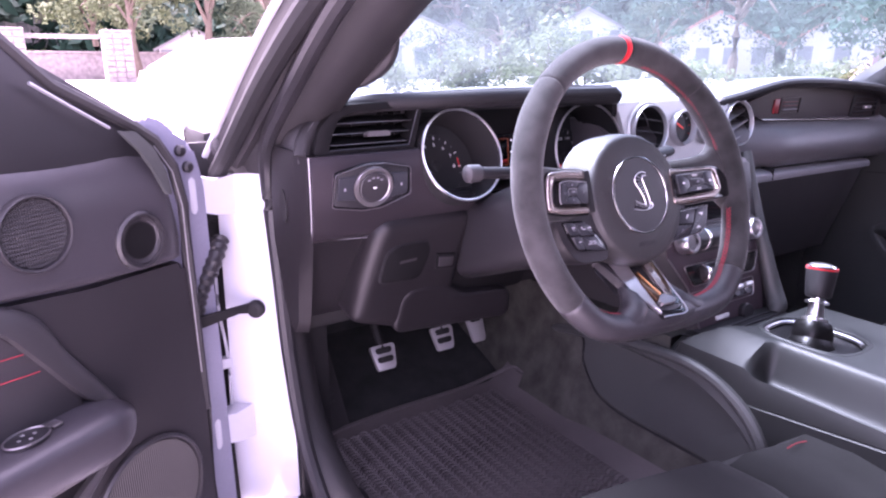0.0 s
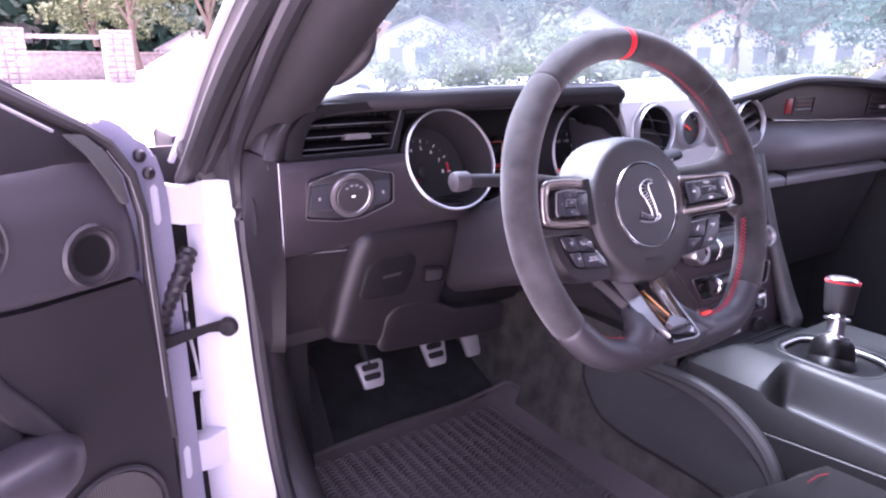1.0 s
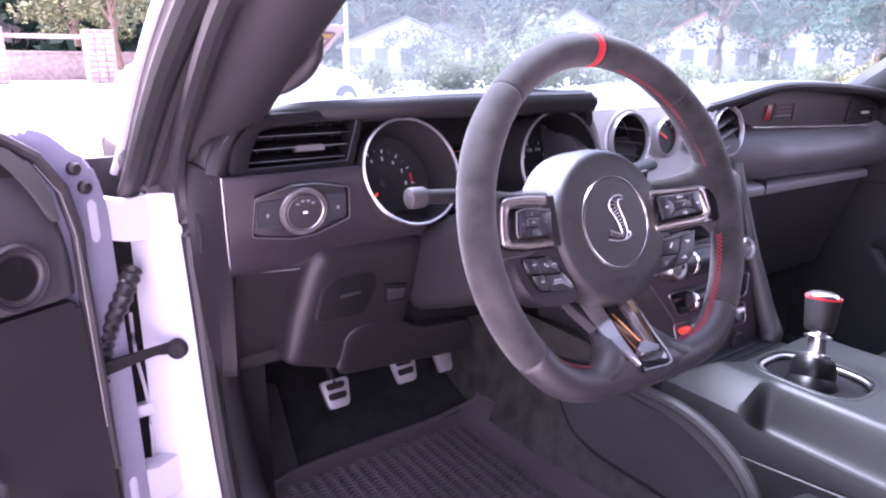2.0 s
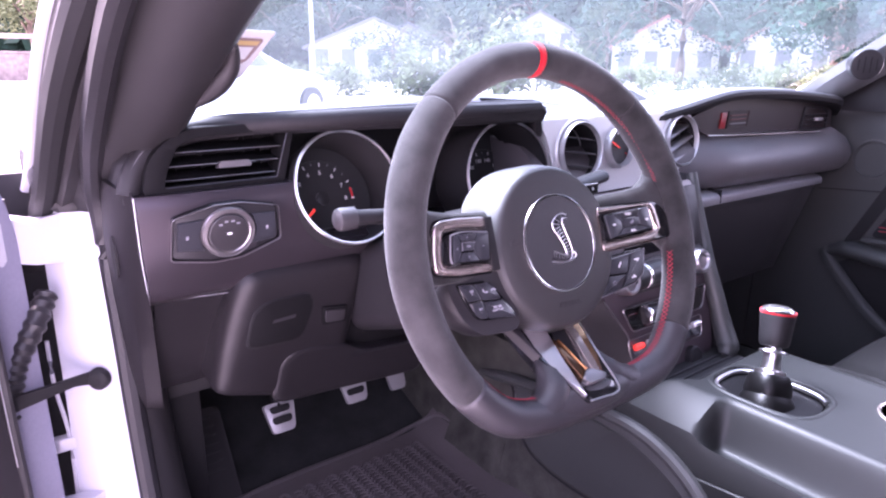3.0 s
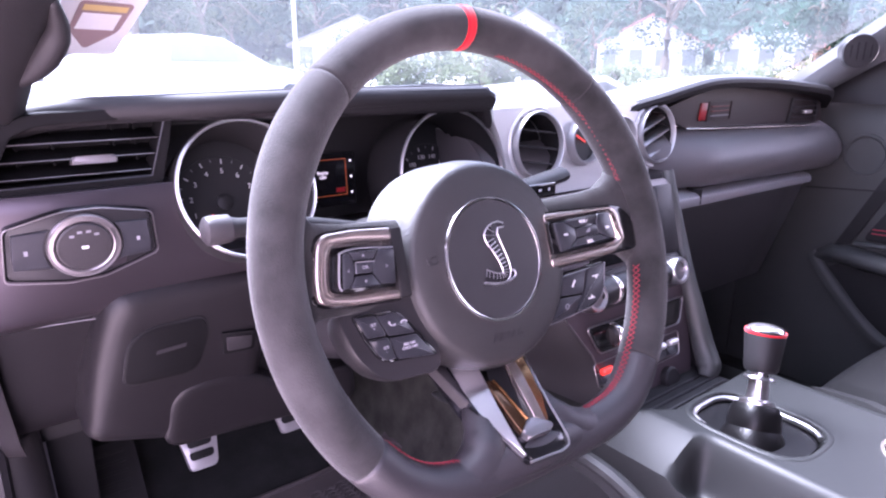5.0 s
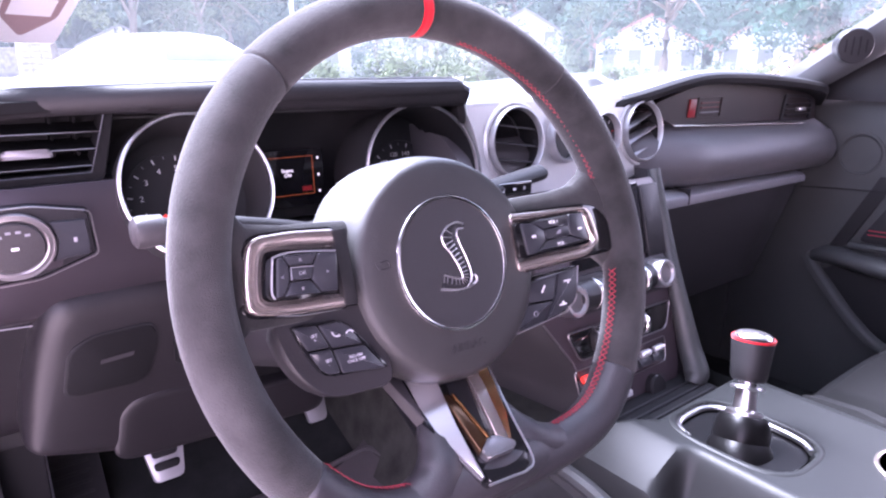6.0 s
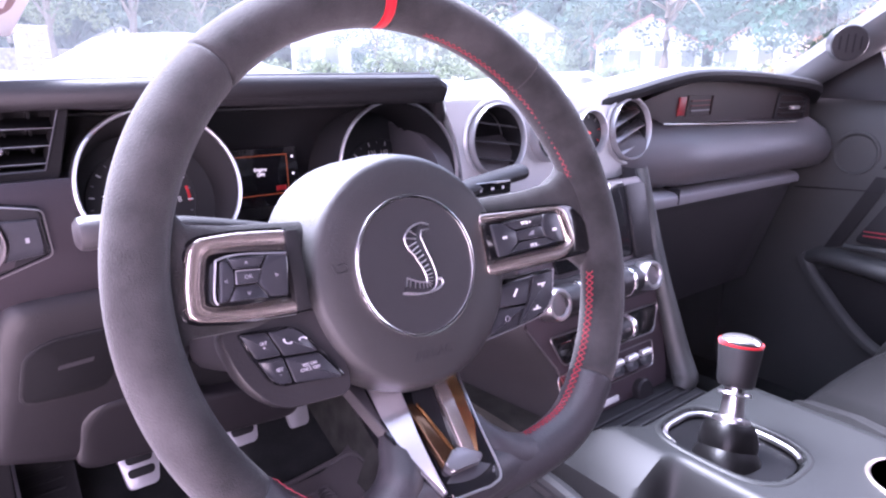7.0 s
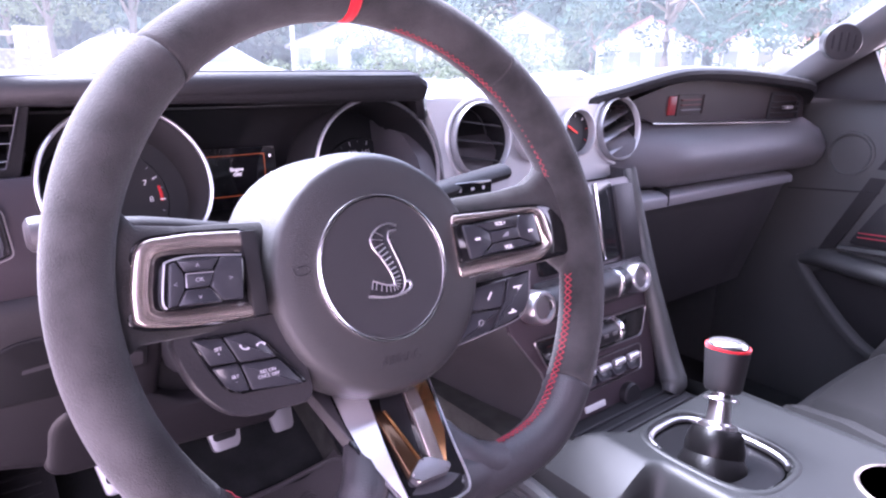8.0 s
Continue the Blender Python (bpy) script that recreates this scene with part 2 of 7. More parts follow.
def box(x0, x1, y0, y1, z0, z1, bevel=0.003, seg=2):
    bm = bmesh.new()
    bmesh.ops.create_cube(bm, size=1, matrix=Matrix.LocRotScale(((x0 + x1) / 2, (y0 + y1) / 2, (z0 + z1) / 2), None, (x1 - x0, y1 - y0, z1 - z0)))
    if bevel:
        bmesh.ops.bevel(bm, geom=list(bm.edges), offset=bevel, segments=seg, affect="EDGES", profile=0.5)
    return bm


def rounded(poly, r, n=4):
    """The polygon with its corners rounded."""
    out = []
    k = len(poly)
    for i in range(k):
        p, a, b = Vector(poly[i]), Vector(poly[i - 1]), Vector(poly[(i + 1) % k])
        rr = min(r, (a - p).length * 0.45, (b - p).length * 0.45)
        s, e = p + (a - p).normalized() * rr, p + (b - p).normalized() * rr
        for j in range(n + 1):
            t = j / n
            q = s * (1 - t) ** 2 + p * 2 * t * (1 - t) + e * t * t
            out.append((q.x, q.y))
    return out


def ringplate(outer, inner, depth, m=None):
    """A frame between two loops of the same number of points, face at z = 0."""
    rings = [[(x, y, -depth) for x, y in outer], [(x, y, -0.001) for x, y in outer],
             [(x * 0.9 + u * 0.1, y * 0.9 + v * 0.1, 0) for (x, y), (u, v) in zip(outer, inner)],
             [(x * 0.1 + u * 0.9, y * 0.1 + v * 0.9, 0) for (x, y), (u, v) in zip(outer, inner)],
             [(x, y, -0.001) for x, y in inner], [(x, y, -depth) for x, y in inner]]
    rings.append(rings[0])
    bm = loft(rings, caps=False)
    bmesh.ops.remove_doubles(bm, verts=bm.verts, dist=1e-7)
    return moved(bm, m) if m else bm


def facing(x, y, z, lean=0.0, yaw=0.0):
    """A frame whose z looks back at the seats (-y), its x to the right and its y up; lean tips its face up."""
    return Matrix.Translation((x, y, z)) @ Matrix.Rotation(radians(yaw), 4, "Z") @ Matrix.Rotation(radians(90 - lean), 4, "X")


def words(name, body, size, m, material, parent, depth=0.0003, align="CENTER", label=""):
    """Lettering in the built-in font as a mesh."""
    cu = bpy.data.curves.new(name, "FONT")
    cu.body, cu.size, cu.extrude, cu.align_x, cu.align_y = body, size, depth, align, "CENTER"
    cu.resolution_u = 3
    tmp = new("tmp", cu)
    dg = bpy.context.evaluated_depsgraph_get()
    me = bpy.data.meshes.new_from_object(tmp.evaluated_get(dg))
    bpy.data.objects.remove(tmp)
    me.materials.clear()
    return link(name, me, material, parent, label, m, smooth=0)


def holed(outer, holes, depth, m=None):
    """A plate with holes cut through; loops in x, y, face at z = 0."""
    bm = bmesh.new()
    edges = []
    for loop in [outer] + list(holes):
        vs = [bm.verts.new((x, y, 0)) for x, y in loop]
        edges += [bm.edges.new((vs[i - 1], vs[i])) for i in range(len(vs))]
    bmesh.ops.triangle_fill(bm, edges=edges, use_beauty=True, normal=(0, 0, 1))
    ext = bmesh.ops.extrude_face_region(bm, geom=bm.faces[:])
    bmesh.ops.translate(bm, verts=[v for v in ext["geom"] if isinstance(v, bmesh.types.BMVert)], vec=(0, 0, -depth))
    return moved(bm, m) if m else bm


def circle(r, n=48, c=(0, 0)):
    return [(c[0] + r * math.cos(2 * math.pi * i / n), c[1] + r * math.sin(2 * math.pi * i / n)) for i in range(n)]
# ---- ground and distance ----
GROUND = mat("pale_concrete", (0.52, 0.505, 0.49), 0.9, grain=(60, 0.4), var=0.15, big=0.3)
bm = bmesh.new()
bmesh.ops.create_grid(bm, x_segments=20, y_segments=20, size=400)
tagged(part("ground", bm, GROUND, smooth=0), "pale sunlit concrete parking lot around the car", "ground", kind="structure")

# ---- car body shell ----
body = thing("car_body", (0, 0.9, 0.3), "white painted car body with open driver side door opening", "car")


# bonnet
rows = []
for i in range(17):
    x = -0.86 + 1.72 * i / 16
    row = []
    for j in range(13):
        y = 1.12 + 1.15 * j / 12
        crown = 0.045 * math.exp(-((abs(x) - 0.50) / 0.12) ** 2) + 0.02 * math.exp(-(x / 0.28) ** 4)
        z = 0.955 - 0.02 * (x / 0.86) ** 2 - 0.10 * max(0, abs(x) - 0.62) - 0.16 * ((y - 1.12) / 1.15) ** 1.6 + crown * (1 - 0.5 * j / 12)
        row.append((x, y, z))
    rows.append(row)
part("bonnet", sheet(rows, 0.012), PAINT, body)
# front wings
for s in (-1, 1):
    rows = []
    for j in range(13):
        y = 0.98 + 1.3 * j / 12
        top = 0.915 - 0.12 * (j / 12) ** 1.6
        rows.append([(s * 0.865, y, top + 0.008), (s * 0.90, y, top - 0.01), (s * 0.935, y, top - 0.06), (s * 0.95, y, top - 0.2), (s * 0.95, y, 0.35)])
    part("front_wing", sheet(rows, 0.01, (s, 0, 0)), PAINT, body)
part("cowl_panel", box(-0.74, 0.74, 1.0, 1.14, 0.86, 0.925, 0.01), BLACK, body, "black plastic cowl panel")
part("bulkhead", box(-0.74, 0.74, 1.24, 1.28, 0.2, 0.86, 0.0), FLOORSHADE, body)

# hinge pillar of the driver side, its face turned to the rear and outwards
part("hinge_pillar", prism(rounded([(-0.03, -0.5), (0.062, -0.5), (0.066, 0.0), (0.058, 0.43), (0.05, 0.455), (-0.028, 0.455), (-0.032, 0.2), (-0.040, 0.05)], 0.012), 0.12, 0.006,
                           m=facing(-0.725, 0.905, 0.42, 0, -44)), PAINT, body)
part("wing_baffle", box(-0.795, -0.738, 0.945, 0.955, 0.80, 0.915, 0.002), BLACK, body, "black baffle behind the front wing")
part("hinge_pillar_recess", box(-0.82, -0.70, 0.98, 1.0, 0.2, 0.9, 0.0), BLACK, body)
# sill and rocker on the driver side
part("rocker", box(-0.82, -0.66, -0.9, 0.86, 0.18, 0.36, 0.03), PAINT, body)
part("sill_trim", box(-0.70, -0.60, -0.9, 0.80, 0.30, 0.40, 0.02), PLASTIC, body, "dark plastic sill trim")
# roof and rear
roof = []
for i in range(9):
    x = -0.56 + 1.12 * i / 8
    roof.append([(x, y, 1.385 - 0.05 * (x / 0.56) ** 4 - 0.03 * ((y + 0.4) / 0.7) ** 2) for y in (0.47, 0.34, 0.0, -0.3, -0.6, -0.9, -1.2)])
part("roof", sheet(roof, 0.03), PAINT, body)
part("headliner", sheet([[(x * 1.03, y, z - 0.036) for x, y, z in r] for r in roof], 0.006), DARK, body, "dark grey headliner")
# Unseen rear window, shelf and seat, added dark to keep rear light out.
part("rear_glass", sheet([[(x, -1.18, 1.33), (x, -1.5, 1.15), (x, -1.75, 0.98)] for x in (-0.60, -0.3, 0.0, 0.3, 0.60)], 0.004), LENS, body, "dark tinted rear window")
part("parcel_shelf", box(-0.70, 0.70, -1.75, -1.30, 0.93, 0.96, 0.01), DARK, body)
part("rear_seat", box(-0.62, 0.62, -1.30, -0.95, 0.36, 0.95, 0.06), CLOTH, body)
# Unseen side panes and centre pillars, added dark to cut light from behind.
for s in (-1, 1):
    part("quarter_glass", sheet([[(s * 0.745, -0.42, 0.97), (s * 0.60, -0.40, 1.33)], [(s * 0.745, -1.0, 0.97), (s * 0.60, -0.95, 1.33)]], 0.004), LENS, body, "dark quarter window")
    part("centre_pillar", loft([[(s * 0.79, -0.30, 0.22), (s * 0.79, -0.44, 0.22), (s * 0.67, -0.44, 0.22), (s * 0.67, -0.32, 0.22)], [(s * 0.79, -0.32, 0.97), (s * 0.79, -0.46, 0.97), (s * 0.68, -0.46, 0.97), (s * 0.68, -0.34, 0.97)], [(s * 0.63, -0.34, 1.35), (s * 0.63, -0.44, 1.35), (s * 0.56, -0.44, 1.35), (s * 0.56, -0.35, 1.35)]]), PILLARSHADE, body, "dark centre pillar trim")
part("rear_bulkhead", box(-0.74, 0.74, -1.35, -1.3, 0.2, 0.95, 0.01), DARK, body)
for s in (-1, 1):
    part("quarter_panel", box(s * 0.66 if s > 0 else -0.80, 0.80 if s > 0 else -0.66, -1.3, -0.42, 0.2, 0.98, 0.02), PAINT, body)
    part("rear_pillar", loft([[(s * 0.76, -1.25, 0.97), (s * 0.76, -0.95, 0.97), (s * 0.68, -0.95, 0.97), (s * 0.68, -1.25, 0.97)],
                              [(s * 0.60, -1.15, 1.36), (s * 0.60, -0.85, 1.36), (s * 0.53, -0.85, 1.36), (s * 0.53, -1.15, 1.36)]]), PLASTIC, body)
    part("roof_rail", tube(spline([(s * 0.62, 0.28, 1.27), (s * 0.60, 0.0, 1.335), (s * 0.59, -0.5, 1.35), (s * 0.60, -0.95, 1.32)], 6), 0.04, 10), PLASTIC, body)

# interior floor
floor_rows = [[(x, y, 0.36 + (0.34 * max(0, (y - 0.98)) if y > 0.98 else 0)) for y in (-1.3, -0.4, 0.2, 0.6, 0.9, 0.98, 1.1, 1.26)] for x in (-0.68, -0.4, -0.14, 0.14, 0.4, 0.70)]
tagged(part("floor", sheet(floor_rows, 0.03), FLOORSHADE), "cabin floor carpet, painted near-black for shade", "floor", kind="structure")

# A-pillars with their trim
PIL_L = [(-0.742, 0.93, 0.872), (-0.737, 0.874, 0.911), (-0.731, 0.70, 1.018), (-0.714, 0.55, 1.105), (-0.68, 0.38, 1.19), (-0.66, 0.22, 1.265)]
PIL_R = [(-0.64, 0.86, 0.90), (-0.632, 0.79, 0.945), (-0.615, 0.68, 1.022), (-0.592, 0.55, 1.11), (-0.56, 0.38, 1.215), (-0.52, 0.22, 1.30)]


def pillar(sign, name, label):
    p = thing(name, (sign * 0.69, 0.8, 0.9), label, "car pillar", kind="structure")
    rings = []
    for a, b in zip(spline(PIL_L, 4), spline(PIL_R, 4)):
        a, b = Vector(a), Vector(b)
        if sign > 0:
            a = a + Vector((0.0, -0.022, -0.018))
        d = b - a
        out = Vector((-0.25, 0.55, 0.80)).normalized()
        ring = [a, a + d * 0.12 - out * 0.012, a + d * 0.25 - out * 0.006, a + d * 0.34 - out * 0.020, a + d * 0.55 - out * 0.028, a + d * 0.8 - out * 0.022, a + d * 0.95 - out * 0.008, b, b + out * 0.02, a + out * 0.03]
        rings.append([Vector((-sign * q.x, q.y, q.z)) for q in ring])
    # left side takes the shaded copy of the trim, right side the lit one
    part("pillar_trim", loft(rings), PILLARSHADE if sign < 0 else PILLARLIT, p)
    out = Vector((-0.25, 0.55, 0.80)).normalized()
    path = [Vector(a) + out * 0.03 for a in spline(PIL_L, 4)]
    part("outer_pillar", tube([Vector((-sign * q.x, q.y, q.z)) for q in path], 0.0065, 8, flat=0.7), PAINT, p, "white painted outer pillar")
    part("pillar_seal", tube([Vector((-sign * (q.x + 0.004), q.y - 0.008, q.z - 0.010)) for q in [Vector(a) + out * 0.012 for a in spline(PIL_L, 4)]], 0.013, 10), BLACK, p, "black rubber glass seal")
    return p


left_pillar = pillar(-1, "a_pillar_1", "grey windscreen pillar trim, painted darker for shade, with rubber door seal")
part("sensor_cover", tube(spline([(-0.634, 0.695, 0.996), (-0.622, 0.680, 1.008), (-0.614, 0.665, 1.020), (-0.610, 0.650, 1.032), (-0.614, 0.630, 1.046)], 4), [0.003, 0.005, 0.007, 0.008, 0.009, 0.0095, 0.010, 0.010, 0.010, 0.0095, 0.009, 0.008, 0.007, 0.006, 0.005, 0.004, 0.003], 12), PILLARSHADE, left_pillar, "small rounded cover on the trim", smooth=80)
part("seal_corner", prism(rounded([(-0.722, 0.958), (-0.751, 0.920), (-0.745, 0.897), (-0.736, 0.876), (-0.693, 0.874), (-0.683, 0.968), (-0.696, 1.000)][::-1], 0.010), 0.03, 0.008, m=facing(0, 0.893, 0, 0), seg=4), PILLARSHADE, left_pillar, "moulded dark corner under the pillar", smooth=60)
pillar(1, "a_pillar_2", "grey windscreen pillar trim, painted paler for light, with round speaker grille")

# door seal of the driver side
seal_path = spline([(-0.70, -0.5, 0.41), (-0.70, 0.3, 0.40), (-0.695, 0.62, 0.41), (-0.692, 0.76, 0.48), (-0.690, 0.82, 0.60), (-0.690, 0.845, 0.75), (-0.692, 0.856, 0.86), (-0.70, 0.82, 0.925), (-0.708, 0.70, 0.995), (-0.705, 0.55, 1.085), (-0.68, 0.38, 1.175), (-0.64, 0.22, 1.25)], 6)
tagged(part("door_seal", tube(seal_path, 0.011, 10), DARK), "black rubber seal round the driver door opening", "door seal", kind="structure")

# windscreen
rows = []
for i in range(17):
    u = -1 + 2 * i / 16
    row = []
    for j in range(11):
        z = 0.93 + 0.42 * j / 10
        half = 0.725 - 0.17 * (z - 0.93) / 0.42
        y = 0.875 + 0.26 * (1 - u * u) - (z - 0.96) * 1.75
        row.append((u * half, y, z))
    rows.append(row)
bm = sheet(rows)
bm.normal_update()
if sum(f.normal.y for f in bm.faces) > 0:
    bmesh.ops.reverse_faces(bm, faces=bm.faces[:])
me = bpy.data.meshes.new("windscreen")
bm.to_mesh(me)
bm.free()
ws = link("windscreen", me, WINDSCREEN)
tagged(ws, "slightly hazy tinted windscreen above the dashboard", "windscreen", kind="structure")

# ---- dashboard ----
dash = thing("dashboard", (0, 0.9, 0.4), "dark grey dashboard with satin trim panels and round vents", "dashboard")

# back of the dash top, under the glass
rows = []
for x in np.linspace(-0.64, 0.68, 25):
    front = 0.838 if x < -0.19 else 0.748
    rows.append([(x, y, z) for y, z in ((front, 0.957), (max(front + 0.01, 0.82), 0.962), (0.88, 0.960), (0.95, 0.955), (1.03, 0.945), (1.12, 0.925))])
part("dash_top", sheet(rows, 0.006), TOPGLARE, dash)

# driver side hood: a padded lip that runs from the side vent over both gauges
def hood_at(x):
    le = np.interp(x, [-0.69, -0.66, -0.625, -0.52, -0.42, -0.20], [0.765, 0.752, 0.745, 0.715, 0.695, 0.688])
    top = np.interp(x, [-0.69, -0.675, -0.655, -0.625, -0.58, -0.42, -0.20], [0.925, 0.948, 0.966, 0.979, 0.984, 0.989, 0.990])
    lip = np.interp(x, [-0.69, -0.62, -0.5, -0.35, -0.21], [0.012, 0.016, 0.021, 0.025, 0.027])
    return float(le), float(top), float(lip)


rings = []
for x in list(np.linspace(-0.682, -0.62, 9)) + list(np.linspace(-0.60, -0.21, 22)) + [-0.203, -0.1985, -0.1965]:
    le, top, lip = hood_at(x)
    e = 0.0 if x < -0.208 else (x + 0.208) * 0.55
    top -= e
    bk = min(0.958, top - 0.012)
    rings.append([(x, 0.86, bk), (x, le + 0.06, top - 0.004), (x, le + 0.02, top), (x, le + 0.008, top - 0.0012), (x, le + 0.002, top - 0.004), (x, le, top - 0.009),
                  (x, le + 0.003, top - lip + 0.004 + e), (x, le + 0.006, top - lip + e), (x, le + 0.012, top - lip - 0.002 + e), (x, 0.812, top - lip - 0.003 + e), (x, 0.86, bk - 0.012)])
part("gauge_hood", loft(rings), HOODSKIN, dash, "stitched soft hood above the gauges")
pts = []
for x in np.linspace(-0.665, -0.21, 60):
    le, top, lip = hood_at(float(x))
    pts.append((float(x), le + 0.012, top - 0.0002))
part("hood_seam", tube(pts, 0.0008, 6), PEWTER, dash, "pale stitched seam along the hood")

# cheek that closes the hood beside the right gauge
rings = []
for z, x, y in ((0.9885, -0.2060, 0.700), (0.980, -0.1995, 0.697), (0.965, -0.1925, 0.698), (0.950, -0.1870, 0.701), (0.942, -0.1850, 0.705)):
    rings.append([(x - 0.010, y + 0.004, z), (x - 0.004, y, z), (x, y + 0.003, z), (x + 0.004, 0.80, z), (x - 0.010, 0.80, z)])
part("hood_cheek", loft(rings), HOODSKIN, dash, "dark end cheek of the gauge hood", smooth=50)

# side vent
vent = part("side_vent", ringplate(rounded([(-0.676, 0.912), (-0.668, 0.945), (-0.648, 0.966), (-0.625, 0.974), (-0.522, 0.976), (-0.538, 0.909)], 0.01),
                                   rounded([(-0.656, 0.919), (-0.650, 0.938), (-0.640, 0.957), (-0.622, 0.964), (-0.531, 0.968), (-0.545, 0.920)], 0.005), 0.03,
                                   m=facing(0, 0.728, 0, 0)), FLAPSKIN, dash, "side air vent with dark louvres")
lipline = [(x, le + 0.009, top - 0.011) for x, (le, top, lp) in ((x, hood_at(x)) for x in (-0.204, -0.30, -0.42, -0.52, -0.58, -0.615, -0.64))] + [(-0.662, 0.752, 0.950), (-0.677, 0.748, 0.932), (-0.684, 0.744, 0.912)]
part("hood_roll", tube(spline(lipline, 5), [0.0092 + 0.0023 * min(1.0, i / 24) for i in range(46)], 14), HOODSKIN, dash, "rounded lip of the hood round the vent", smooth=80)
part("hood_roll_seam", tube([p + Vector((-0.003, -0.0090, 0.0050)) for p in spline(lipline, 5)[24:]], 0.0006, 6), PEWTER, dash, "pale stitched seam")
part("vent_line", tube([(-0.6545, 0.7265, 0.9195), (-0.546, 0.7265, 0.9205), (-0.5315, 0.7265, 0.9670)], 0.0006, 6), SWITCH, vent, "thin pale inner edge")
part("dash_end", loft([[(-0.690, 0.742, 0.905), (-0.690, 0.86, 0.905), (-0.655, 0.86, 0.905), (-0.672, 0.738, 0.905)], [(-0.688, 0.752, 0.940), (-0.688, 0.86, 0.940), (-0.655, 0.86, 0.940), (-0.668, 0.744, 0.940)], [(-0.672, 0.760, 0.962), (-0.672, 0.86, 0.955), (-0.64, 0.86, 0.955), (-0.650, 0.752, 0.964)]]), PILLARSHADE, dash, "rounded end of the dash", smooth=80)
part("vent_duct", box(-0.66, -0.53, 0.775, 0.80, 0.91, 0.975, 0), BLACK, vent)
for k, z in enumerate((0.928, 0.941, 0.954)):
    part("louvre", prism(rounded([(-0.66, -0.016), (-0.53, -0.016), (-0.53, 0.012), (-0.66, 0.012)], 0.004), 0.0013, 0.0004,
                         m=Matrix.Translation((0, 0.752, z)) @ Matrix.Rotation(radians(12), 4, "X")), FLAPSKIN, vent)
    # highlights on the dark louvres are put in as pale bars
    part("louvre_glint", tube([(-0.654 + 0.10 * (z - 0.92), 0.7362, z - 0.0036), (-0.545 + 0.28 * (z - 0.92), 0.7362, z - 0.0036)], 0.00045, 6), PEWTER, vent, "thin painted highlight along the louvre")
for x in (-0.635, -0.61, -0.565, -0.548):
    part("vane", box(x - 0.001, x + 0.001, 0.76, 0.775, 0.918, 0.965, 0), BLACK, vent)
part("vent_tab", prism(rounded([(-0.017, -0.0032), (0.017, -0.0032), (0.015, 0.0032), (-0.015, 0.0032)], 0.002), 0.012, 0.002, m=facing(-0.586, 0.731, 0.9365, 8)), PEWTER, vent, "chrome vent tab")

# driver fascia panel
rows = []
for k in range(19):
    z = 0.804 + 0.110 * k / 18
    dz = z - 0.9032
    right = -0.4676 - math.sqrt(max(0.0, 0.061 ** 2 - dz * dz)) if dz > -0.0595 else -0.405
    left = float(np.interp(z, [0.804, 0.86, 0.914], [-0.677, -0.683, -0.684]))
    low = 0.006 * (1 - min(1, (z - 0.804) / 0.02))
    bulge = 0.013 * math.sin(math.pi * k / 18) ** 0.6
    rows.append([(left + (right - left) * u, 0.7235 + (0.914 - z) * 0.20 - bulge - 0.004 * math.sin(math.pi * min(1, u * 1.0)), z + low * (u - 0.3)) for u in np.linspace(0, 1, 20)])
part("fascia_panel", sheet(rows, 0.03, (0, -1, 0)), FASCIA, dash, "satin dark metallic fascia panel", smooth=50)
part("fascia_back", box(-0.675, -0.38, 0.765, 0.79, 0.79, 0.845, 0), DARK, dash)
# The fascia's edge highlight is put in as thin silver bars.
part("fascia_glint", tube(spline([(-0.685, 0.722, 0.914), (-0.684, 0.725, 0.86), (-0.678, 0.744, 0.806)], 5), 0.0008, 6), SILVER, dash, "thin silver line or painted edge highlight")
part("fascia_glint", tube(spline([(-0.677, 0.7445, 0.8055), (-0.63, 0.745, 0.802), (-0.60, 0.745, 0.800)], 5), 0.0006, 6), SILVER, dash)
# end cap of the dash beside the door opening
part("end_cap", loft([[(-0.684, 0.73, 0.918), (-0.692, 0.75, 0.918), (-0.695, 0.82, 0.92), (-0.68, 0.82, 0.92)],
                      [(-0.684, 0.735, 0.86), (-0.694, 0.755, 0.86), (-0.697, 0.83, 0.86), (-0.68, 0.83, 0.86)],
                      [(-0.678, 0.74, 0.80), (-0.690, 0.76, 0.80), (-0.694, 0.84, 0.80), (-0.68, 0.84, 0.80)],
                      [(-0.668, 0.79, 0.68), (-0.682, 0.80, 0.68), (-0.69, 0.85, 0.68), (-0.67, 0.85, 0.68)],
                      [(-0.664, 0.812, 0.655), (-0.679, 0.822, 0.655), (-0.688, 0.86, 0.655), (-0.666, 0.86, 0.655)]]), KNEESKIN, dash)
part("cap_recess", prism(circle(0.02, 24), 0.002, 0, m=pose(-0.6965, 0.79, 0.845, 0, -90, 0) @ Matrix.Diagonal((1.1, 0.55, 1, 1))), BLACK, dash)

# light switch
sw = part("light_switch", prism(rounded([(-0.050, -0.020), (-0.047, 0.018), (-0.012, 0.027), (0.012, 0.027), (0.046, 0.020), (0.049, -0.013), (0.012, -0.026), (-0.012, -0.027)], 0.004), 0.008, 0.0015,
                                m=facing(-0.605, 0.7150, 0.8735, -11) @ Matrix.Scale(1.06, 4)), DARK, dash, "headlight switch panel with round knob")
fm = facing(-0.605, 0.7150, 0.8735, -11) @ Matrix.Scale(1.06, 4)
